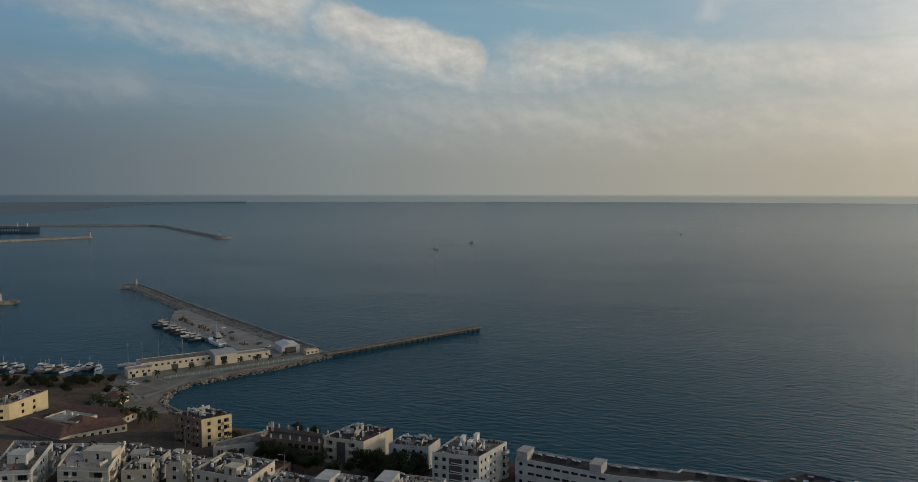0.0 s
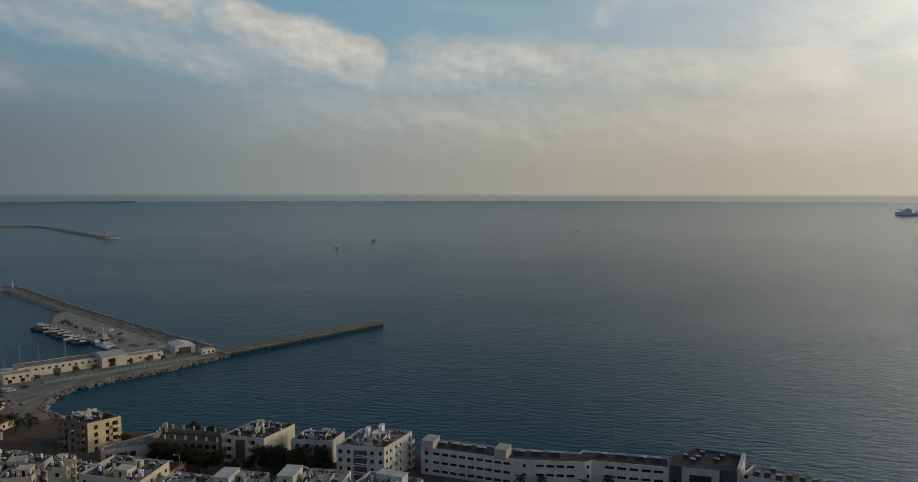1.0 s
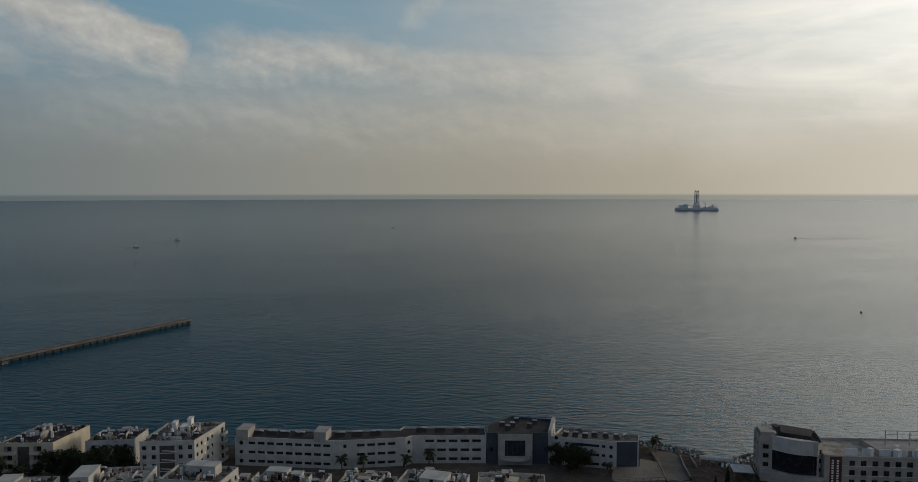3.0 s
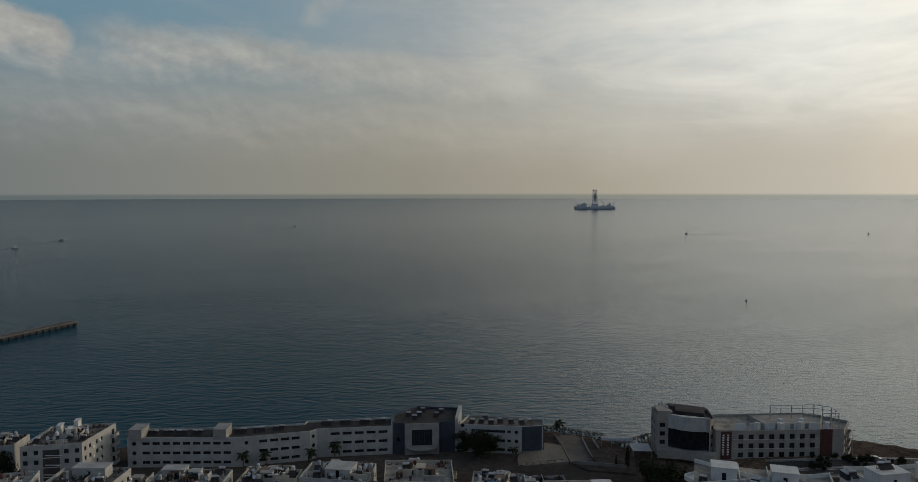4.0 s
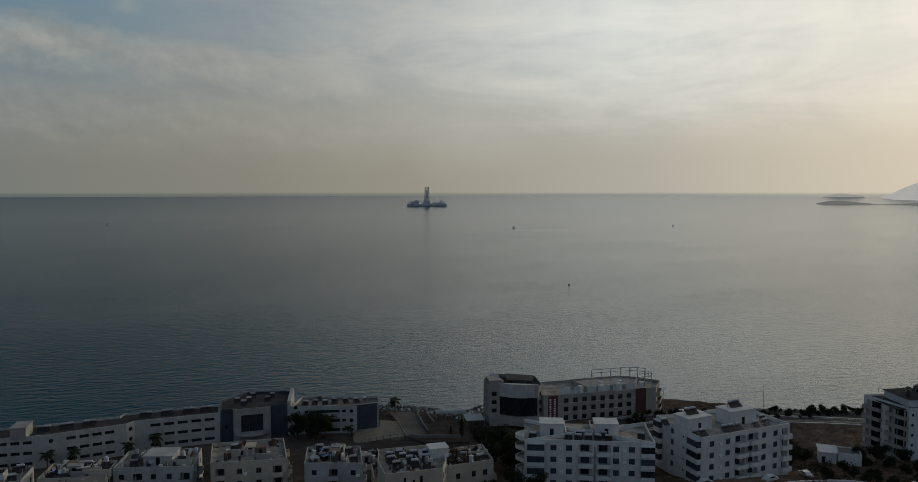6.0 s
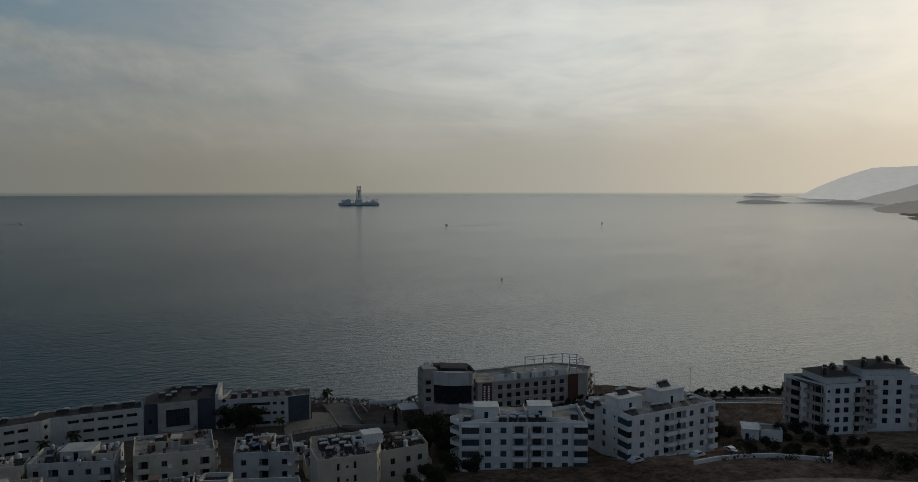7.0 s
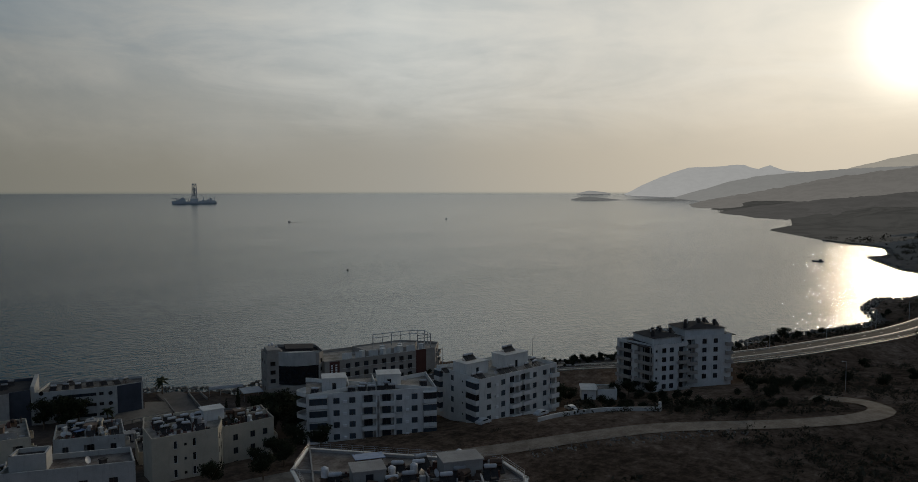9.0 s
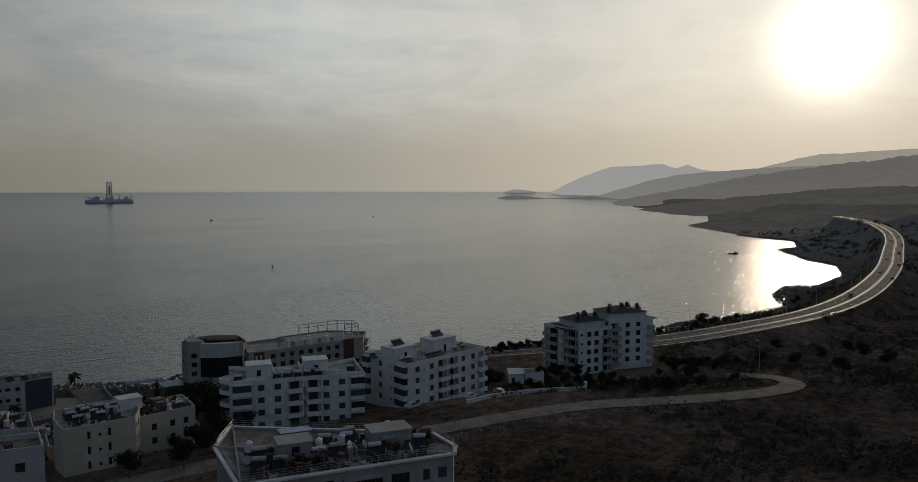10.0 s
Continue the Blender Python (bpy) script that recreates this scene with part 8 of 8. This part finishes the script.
def tree(x, y, h, kind="round", turn=0.0, z=None):
    z = gz(x, y) - 0.1 if z is None else z
    if kind not in TREES:
        rnd = random.Random(len(TREES) + 5)
        label = {"round": "broad dark evergreen tree with a dense crown", "cypress": "slim dark cypress tree", "bush": "dark rounded shrub on dry ground"}[kind]
        t = thing("tree" if kind != "bush" else "shrub", label, "tree" if kind != "bush" else "shrub", (x, y, z), turn, kind + " trees")
        bm = bmesh.new()
        if kind == "round":
            add_tube(bm, (0, 0, 0), (0.1, 0.05, 3.2), 0.28, 0.2, 8)
            for a in range(6):
                c, s = math.cos(a * 1.05), math.sin(a * 1.05)
                add_tube(bm, (0.1, 0.05, 2.4 + a * 0.15), (c * 2.0, s * 2.0, 5.0 + (a % 3) * 0.7), 0.14, 0.05, 6)
            cl = [(math.cos(a * 2.4) * (1.0 + a % 3 * 0.85), math.sin(a * 2.4) * (1.0 + a % 3 * 0.85), 3.6 + (a * 1.7) % 4.2, 1.15 + (a * 0.37) % 0.6) for a in range(18)] + [(0, 0, 5.5, 2.2), (0.4, 0.3, 7.2, 1.5)]
            me = leaf_mesh("crown", 2600, cl, 0.27, 3, LEAF)
        elif kind == "cypress":
            add_tube(bm, (0, 0, 0), (0, 0, 6.5), 0.18, 0.05, 6)
            cl = [(0.1 * math.sin(i * 2), 0.1 * math.cos(i * 2), 0.8 + i * 0.55, 0.95 - abs(i - 4) * 0.07 - 0.02 * i) for i in range(13)]
            me = leaf_mesh("crown", 1100, cl, 0.2, 4, LEAF)
        else:
            for a in range(4):
                add_tube(bm, (0, 0, 0), (math.cos(a * 1.6) * 0.7, math.sin(a * 1.6) * 0.7, 1.6), 0.09, 0.04, 5)
            cl = [(math.cos(a * 2.4) * 0.9, math.sin(a * 2.4) * 0.9, 1.1 + (a % 3) * 0.6, 0.85) for a in range(8)] + [(0, 0, 2.1, 1.0)]
            me = leaf_mesh("crown", 700, cl, 0.22, 5, LEAF)
        part("trunk", bm, BARK, t)
        shared("crown", me, t, Matrix())
        TREES[kind] = t
        s = h / {"round": 8.6, "cypress": 8.2, "bush": 3.0}[kind]
        t.scale = (s, s, s)
        return t
    ob = copy_thing(TREES[kind], pose(x, y, z, 0, 0, turn))
    s = h / {"round": 8.6, "cypress": 8.2, "bush": 3.0}[kind]
    ob.scale = (s, s, s)
    return ob


FAN = []


def palm(x, y, h, turn=0.0, z=None):
    z = gz(x, y) - 0.1 if z is None else z
    if not FAN:
        t = thing("palm", "palm tree with a shaggy trunk and drooping fronds", "palm", (x, y, z), turn, "palms")
        bm = bmesh.new()
        for i in range(6):
            add_tube(bm, (0.02 * i, 0, i * 0.82), (0.02 * (i + 1), 0, (i + 1) * 0.82), 0.24 - 0.012 * i, 0.21 - 0.012 * i, 8)
        part("trunk", bm, BARK, t)
        rnd = random.Random(8)
        for i in range(12):
            a, up = i * 2.4, 1.05 - 1.5 * (i / 12) + rnd.uniform(-0.1, 0.1)
            bm = bmesh.new()
            rows = []
            L = rnd.uniform(1.9, 2.5)
            for j in range(6):
                f = j / 5
                r = L * f
                w = 0.58 * math.sin(math.pi * (0.12 + 0.86 * f)) + 0.02
                zz = 4.95 + r * up - 0.34 * r * r
                side = Vector((-math.sin(a), math.cos(a), 0)) * w
                mid = Vector((math.cos(a) * r, math.sin(a) * r, zz))
                rows.append([bm.verts.new(mid - side - Vector((0, 0, w * 0.7))), bm.verts.new(mid), bm.verts.new(mid + side - Vector((0, 0, w * 0.7)))])
            for p, q in zip(rows, rows[1:]):
                for k in range(2):
                    bm.faces.new((p[k], p[k + 1], q[k + 1], q[k]))
            part("frond", bm, PALM, t)
        FAN.append(t)
        t.scale = (h / 6.5,) * 3
        return t
    ob = copy_thing(FAN[0], pose(x, y, z, 0, 0, turn))
    ob.scale = (h / 6.5,) * 3
    return ob


def plants():
    for x, y, h in ((53, 242.6, 6.5), (60.2, 241.6, 6), (73.5, 235.4, 6.5), (82, 236.6, 7), (133.0, 205.0, 5.5), (161, 217, 7.5), (84.5, 254, 7), (88, 252, 6)):
        palm(x, y, h, x * 7)
    rnd = random.Random(21)
    for x, y in ((-149.4, 338.3), (-153.8, 334.3), (-151.6, 338.6), (-142, 326.3), (-136.7, 326.8), (-181.5, 362), (-172.8, 350.3), (-168.9, 348.2), (-164.7, 345.3), (-160.2, 340.7), (-170.8, 370.3), (-143.7, 338.8), (-176, 356), (-162, 352), (-178, 349), (-166, 339), (-139.5, 331)):
        palm(x, y, rnd.uniform(6.5, 9.5), rnd.uniform(0, 360))
    for u in range(9):
        palm(-170 + u * 7.6, 412 + u * 5.9, rnd.uniform(5.5, 7), rnd.uniform(0, 360), 1.8)
    for x, y, h in ((-205, 392, 6.5), (-197, 396, 6.5), (-212, 396, 6), (-190, 400, 6), (-222, 400, 6), (-235, 405, 6), (-250, 402, 6), (-182, 378, 6), (-200, 372, 8), (-215, 380, 9), (-228, 388, 8)):
        tree(x, y, h, "round", x * 3)
    for x, y, h in ((-26, 262, 10), (-20, 261, 9), (-14, 263, 8.5), (-31, 266, 9), (-70, 278, 8), (-63, 274, 8), (-64, 283, 7), (-45, 262, 8), (-40, 268, 7), (-93, 300, 7), (-86, 278, 6), (-57, 268, 8)):
        tree(x, y, h, "round", x * 5)
    for x, y, h in ((123.6, 212.5, 9.5), (127.5, 210.5, 8.5), (151, 160, 9), (147, 154, 8), (156, 166, 8.5), (148, 146, 8), (137, 150, 8), (160, 158, 7), (128, 118, 6.5), (119, 124, 5.5), (112, 122, 5)):
        tree(x, y, h, "round", x * 9)
    for x, y, h in ((162, 182, 8.5), (159, 184, 5), (164, 178, 5)):
        tree(x, y, h, "cypress", x)
    for x, y, h in ((-70, 316, 6.5), (-62, 314, 6), (-33, 305, 6), (100, 262, 5), (362, 49, 7.5), (214, 96, 5.5), (226, 82, 5), (208, 99, 4.5), (203, 92, 4)):
        tree(x, y, h, "round", x)
    # dark tree masses by the harbour, between the houses and beside the blocks
    for x, y, h in ((-232, 402, 5.5), (-242, 398, 6), (-226, 398, 6), (-206, 398, 6.5), (-198, 402, 6), (-202, 394, 6), (-212, 402, 6), (-240, 390, 6), (-260, 394, 6),
                    (-72, 281, 9), (-66, 277, 9), (-60, 273, 9), (-52, 270, 9), (-77, 284, 8), (-36, 270, 10), (-30, 268, 11), (-22, 266, 11), (-16, 267, 10), (-24, 272, 9),
                    (145, 150, 12), (144, 140, 10), (139, 146, 10), (131, 146, 8), (152, 152, 11), (126, 124, 7), (116, 118, 6), (108, 116, 6), (100, 122, 6),
                    (120.5, 216.5, 9), (126, 213, 9.5), (122.5, 210, 8), (206, 92, 6), (210, 90.5, 5), (200, 99, 4.5), (228, 78, 6), (232, 72, 5.5)):
        tree(x, y, h, "round", x * 11)
    for x, y, h in ((265, 8, 5.5), (250, -5, 6.2), (285, 0, 5.0), (290, -13, 6.0), (305, 15, 5.2), (272, -19, 6.4), (275, 19, 4.8), (300, -9, 5.0)):
        tree(x, y, h, "round", x * 7)
    # hedge of shrubs on the sea side of the coast road and round the blocks
    for i in range(104):
        f = i / 103
        x, y = (206 + 70 * f, 148 - 52 * f) if i % 2 else (214 + 64 * f, 152 - 54 * f)
        tree(x + rnd.uniform(-2, 2), y + rnd.uniform(-2, 2), rnd.uniform(1.0, 2.4), "bush", rnd.uniform(0, 360))
    for i in range(40):
        f = rnd.random()
        tree(285 + 190 * f + rnd.uniform(-3, 3), 82 - 72 * f + rnd.uniform(-4, 4), rnd.uniform(1.6, 3.6), "bush", rnd.uniform(0, 360))
    for i in range(110):
        x, y = rnd.uniform(190, 275), rnd.uniform(20, 82)
        if (abs(x - 248) < 16 and abs(y - 66) < 14) or along(TRACK, np.array([x]), np.array([y]))[0][0] < 6 or along(HIGHWAY, np.array([x]), np.array([y]))[0][0] < 11:
            continue
        tree(x, y, rnd.uniform(1.6, 3.4), "bush", rnd.uniform(0, 360))


def scrub():
    """Low scrub over the open hillside, too many to count."""
    rnd = random.Random(77)
    base = [leaves(44, [(0, 0, 0.4, 0.7), (0.5, 0.1, 0.3, 0.5), (-0.3, 0.4, 0.3, 0.5)], 0.13, s, 0.35) for s in range(6)]
    pts = []
    while len(pts) < 10000:
        if rnd.random() < 0.62:
            x, y = rnd.uniform(110, 420), rnd.uniform(-110, 90)
        else:
            x, y = rnd.uniform(300, 1500), rnd.uniform(-260, 120)
        if noise.noise((x * 0.022, y * 0.022, 2.0)) * 1.2 + noise.noise((x * 0.09, y * 0.09, 5.0)) * 0.5 + rnd.uniform(-0.28, 0.28) > -0.02:
            pts.append((x, y))
    arr = np.array(pts)
    d = signed_distance(arr[:, 0], arr[:, 1])
    dh, dt = along(HIGHWAY, arr[:, 0], arr[:, 1])[0], along(TRACK, arr[:, 0], arr[:, 1])[0]
    z = ground_z(arr[:, 0], arr[:, 1])
    keep = (d > 7) & (dh > 10) & (dt > 5) & (arr[:, 0] < 1180)
    boxes = [(130, 160, 100, 142), (164, 204, 84, 118), (228, 268, 48, 92), (60, 96, 40, 82), (170, 240, 140, 196)]
    verts, faces = [], []
    for (x, y), h, k in zip(pts, z, keep):
        if not k or any(a < x < b and c < y < e for a, b, c, e in boxes):
            continue
        v, f = base[rnd.randrange(6)]
        s = rnd.uniform(0.6, 1.4) ** 2 * 1.15 * (1.0 if x < 450 else 2.2)
        if rnd.random() < 0.10:
            s *= 2.3
        n = len(verts)
        verts += [(x + p[0] * s, y + p[1] * s, h + p[2] * s) for p in v]
        faces += [tuple(i + n for i in q) for q in f]
    me = bpy.data.meshes.new("scrub")
    me.from_pydata(verts, [], faces)
    me.materials.append(SCRUB)
    tagged(new("scrub", me), "low dark scrub scattered over the hillside", "scrub", kind="stuff")


plants()
scrub()

# ---- small things ----
CARS = {}


def car(x, y, turn, colour="white", z=None):
    z = gz(x, y) + 0.1 if z is None else z
    if colour not in CARS:
        paint = {"white": BOAT_WHITE, "dark": HULL_DARK, "red": RED, "grey": METAL}[colour]
        t = thing("car", {"white": "white", "dark": "dark", "red": "red", "grey": "silver grey"}[colour] + " parked passenger car with tinted windows", "car", (x, y, z), turn, "cars")
        bm = bmesh.new()
        prof = [(-2.1, 0.35), (-2.15, 0.75), (-1.9, 0.95), (-1.35, 1.0), (-0.75, 1.42), (0.75, 1.45), (1.35, 1.0), (2.0, 0.9), (2.1, 0.6), (2.1, 0.35)]
        a = [bm.verts.new((px, -0.85, pz)) for px, pz in prof]
        b = [bm.verts.new((px, 0.85, pz)) for px, pz in prof]
        for i in range(len(prof)):
            j = (i + 1) % len(prof)
            bm.faces.new((a[i], a[j], b[j], b[i]))
        bm.faces.new(a), bm.faces.new(b[::-1])
        bmesh.ops.recalc_face_normals(bm, faces=bm.faces)
        body = part("body", bm, paint, t)
        for s in (-0.86, 0.852):
            part("side_window", prism([(-1.0, s), (1.0, s), (1.0, s + 0.008), (-1.0, s + 0.008)], 1.02, 1.34, [(-0.65, s), (0.7, s), (0.7, s + 0.008), (-0.65, s + 0.008)]), GLASS, body)
        for wx in (-1.3, 1.3):
            for s in (-0.72, 0.72):
                w = part("wheel", tube((wx, s - 0.1, 0.32), (wx, s + 0.1, 0.32), 0.32, 0.32, 12), DARK_FRAME, t)
                part("rim", tube((wx, s - 0.11, 0.32), (wx, s + 0.11, 0.32), 0.18, 0.18, 8), METAL, w)
        CARS[colour] = t
        return t
    return copy_thing(CARS[colour], pose(x, y, z, 0, 0, turn))


LAMPS = []


def street_lamp(x, y, turn, h=9.0, z=None):
    z = gz(x, y) if z is None else z
    if not LAMPS:
        t = thing("street_lamp", "tall grey street lamp with a short arm", "street lamp", (x, y, z), turn, "street lamps")
        part("pole", tube((0, 0, 0), (0, 0, h), 0.11, 0.06, 8), METAL, t)
        part("arm", tube((0, 0, h), (1.6, 0, h + 0.35), 0.05, 0.04, 6), METAL, t)
        part("head", box(1.4, -0.14, h + 0.27, 2.1, 0.14, h + 0.41), FRAME, t)
        LAMPS.append(t)
        return t
    return copy_thing(LAMPS[0], pose(x, y, z, 0, 0, turn))


def small_things():
    for x, y, turn, c in ((164, 95.5, -18, "white"), (180, 86.6, -18, "white"), (196, 84.5, 60, "grey"), (214.9, 134.5, -35, "white"), (229, 141, -40, "grey")):
        car(x, y, turn, c)
    for x, y, turn, c in ((-128, 288, -25, "white"), (-117, 289, -20, "dark"), (-104, 283, -30, "dark"), (-92, 276, -30, "grey"), (-150, 299, -20, "dark"), (-173, 404, 30, "dark"), (-177, 398, 30, "white"), (-181, 402, 40, "grey"),
                          (-130, 498, 50, "white"), (-138, 507, 60, "dark"), (-170, 548, 40, "dark"), (-182, 566, 60, "grey"), (118, 127, -35, "grey"), (126, 113, -40, "dark")):
        car(x, y, turn, c, 2.0 if y > 395 else None)
    tagged(mesh_object("street", ribbon(finer([(x, y, gz(x, y)) for x, y in ((-215, 302), (-180, 300), (-150, 294), (-125, 287), (-100, 279), (-78, 266), (-52, 252), (-25, 247), (5, 240), (30, 228))], 4), -3.6, 3.6, 0.14), ASPHALT), "dark asphalt street between the houses", "street", kind="structure")
    line = finer(HIGHWAY, 1.0)
    rnd = random.Random(6)
    for i, (f, off, c) in enumerate(((0.098, 3.9, "white"), (0.26, -3.8, "dark"), (0.33, 5.4, "dark"), (0.355, -3.9, "white"), (0.395, 4.6, "red"), (0.43, -4.0, "white"), (0.47, 3.9, "dark"), (0.54, 5.2, "dark"), (0.585, -3.9, "white"), (0.64, 4.0, "dark"), (0.68, -4.0, "dark"), (0.72, 4.0, "white"))):
        k = int(f * len(line))
        p, q = line[k], line[k + 1]
        d = (q - p).normalized()
        car(p.x + d.y * off, p.y - d.x * off, math.degrees(math.atan2(d.y, d.x)) + (180 if off < 0 else 0), c, p.z + 0.08)
    # steel guard rail on the hill side of the road
    near = [p for p in line if p.x < 460]
    t = thing("guard_rail", "pale steel guard rail on posts along the coast road", "guard rail")
    part("rail", ribbon(near, 6.95, 7.03, 0.95, 0.32), METAL, t)
    po = data_of(box(-0.06, -0.06, -0.1, 0.06, 0.06, 0.95), "post", METAL)
    for p, q in list(zip(near, near[1:]))[4::8]:
        d = (q - p).normalized()
        shared("post", po, t, pose(p.x + d.y * 7.1, p.y - d.x * 7.1, p.z))
    t = thing("sign_gantry", "thin steel gantry beside the coast road", "gantry", (322, 58, gz(322, 58)), -48)
    for x in (0, 9):
        part("post", tube((x, 0, 0), (x, 0, 4.2), 0.12, 0.1, 6), METAL, t)
    part("beam", box(-0.4, -0.1, 4.0, 9.4, 0.1, 4.4), METAL, t)
    for k in range(28, len(line) - 400, 34):
        p, q = line[k], line[k + 1]
        d = (q - p).normalized()
        street_lamp(p.x - d.y * 9.6, p.y + d.x * 9.6, math.degrees(math.atan2(-d.x, d.y)))
    for x, y, turn in ((248, 18, 150), (-88, 268, 40), (-112, 297, 60), (-63, 262, 200)):
        street_lamp(x, y, turn)
    # white garden wall along the track
    t = thing("garden_wall", "low white rendered wall bending along the track", "wall")
    pts = [(169, 82.5), (177.2, 80.2), (184.5, 77.0), (189.6, 72.5), (192.2, 65.2), (193.4, 58.9)]
    fine = finer([(x, y, gz(x, y)) for x, y in pts], 2.5)
    part("wall", ribbon(fine, -0.15, 0.15, 1.0, 1.6), WHITE, t)
    part("coping", ribbon(fine, -0.22, 0.22, 1.08, 0.08), WHITE, t)
    part("end_post", box(193.1, 58.2, gz(193.4, 58.9) - 0.3, 193.8, 58.9, gz(193.4, 58.9) + 2.5), WHITE, t)
    # hut with a pitched roof
    x, y, q = 217.0, 89.5, -62
    z = gz(x, y) - 0.2
    t = thing("white_hut", "small white hut with a mono-pitched roof", "hut", (x, y, z), q)
    bm = bmesh.new()
    add_wall(bm, (0, 0), (4.5, 0), 0, 3.4, [(0.7, 1.7, 0.05, 2.1)])
    for p, r in (((4.5, 0), (4.5, 5)), ((4.5, 5), (0, 5)), ((0, 5), (0, 0))):
        add_wall(bm, p, r, 0, 3.4, [])
    part("wall", bm, WHITE, t)
    part("roof", box(-0.3, -0.4, 0, 4.8, 5.4, 0.16, pose(0, 0, 3.4, 5)), WHITE, t)
    fr, pn = window_meshes(1.0, 2.05, "door")
    shared("door", fr, t, pose(1.2, 0.14, 0.05)), shared("door_leaf", pn, t, pose(1.2, 0.14, 0.05))
    c = rect(219.6, 85.2, q, 6, 6)
    building("low_store", "low white store beside a hut", c, z, z + 3.6, WHITE, ROOF_GREY, {}, 0.3, "hut")
    # pale stones along the track's edge
    rocks("stones", "pale loose stones beside the track", [(146, 74), (160, 62), (172, 48), (182, 34)], 2.5, 0.2, 160, 0.35, 2, on_land=True)


def hotel_yard():
    """Paved alley, garden walls and awnings between the long building and the hotel."""
    tagged(mesh_object("pavement", prism([(155.2, 208.2), (160, 219), (166, 214), (165.2, 209.4), (155.5, 191.6), (148, 193.6)], 0.5, 2.45), YARD), "worn paved alley down to the shore", "pavement", kind="structure")
    tagged(mesh_object("pavement", prism([(165.6, 209.2), (172.6, 206), (173, 190), (160, 176), (149, 186), (148.2, 193.0), (155.7, 191.2)], 0.4, 2.2), GROUND), "bare brown yard between the alley and the hotel", "yard", kind="structure")
    for pts, h, name in (([(165.4, 209.4), (160.4, 200.6), (155.6, 191.6)], 0.9, "alley"), ([(148.4, 192.6), (154, 187.4), (160.8, 181)], 0.8, "garden"), ([(168.4, 207.4), (164.0, 198.4)], 0.6, "yard")):
        t = thing("garden_wall", "low rendered %s wall beside the shore path" % name, "wall")
        fine = finer([(x, y, 2.4) for x, y in pts], 3)
        part("wall", ribbon(fine, -0.12, 0.12, h, h + 0.4), CONCRETE, t)
        part("coping", ribbon(fine, -0.18, 0.18, h + 0.07, 0.07), CONCRETE, t)
    t = thing("awning", "long white curved awning on posts by the sea", "awning", (166.5, 200.5, 2.45), -38)
    bm = bmesh.new()
    rows = []
    for i in range(9):
        a = math.pi * i / 8
        rows.append([bm.verts.new((x, 1.6 - 1.6 * math.cos(a), 2.2 + 0.8 * math.sin(a))) for x in (0, 11)])
    for p, q in zip(rows, rows[1:]):
        bm.faces.new((p[0], p[1], q[1], q[0]))
    part("cover", bm, TANK, t)
    for x in (0.2, 3.7, 7.3, 10.8):
        for y in (0.1, 3.1):
            part("post", tube((x, y, 0), (x, y, 2.25), 0.06, 0.06, 6), METAL, t)
    t = thing("canopy", "flat bluish sheet canopy beside the hotel", "canopy", (168.0, 186.0, 2.45), -32)
    part("sheet", box(0, 0, 2.6, 6.5, 7.5, 2.72), surface("bluish_sheet", (0.20, 0.24, 0.29), (0.28, 0.32, 0.37), 0.6, 0.5, 0.01), t)
    for x in (0.2, 6.3):
        for y in (0.2, 7.3):
            part("post", tube((x, y, 0), (x, y, 2.6), 0.07, 0.07, 6), METAL, t)


small_things()
hotel_yard()
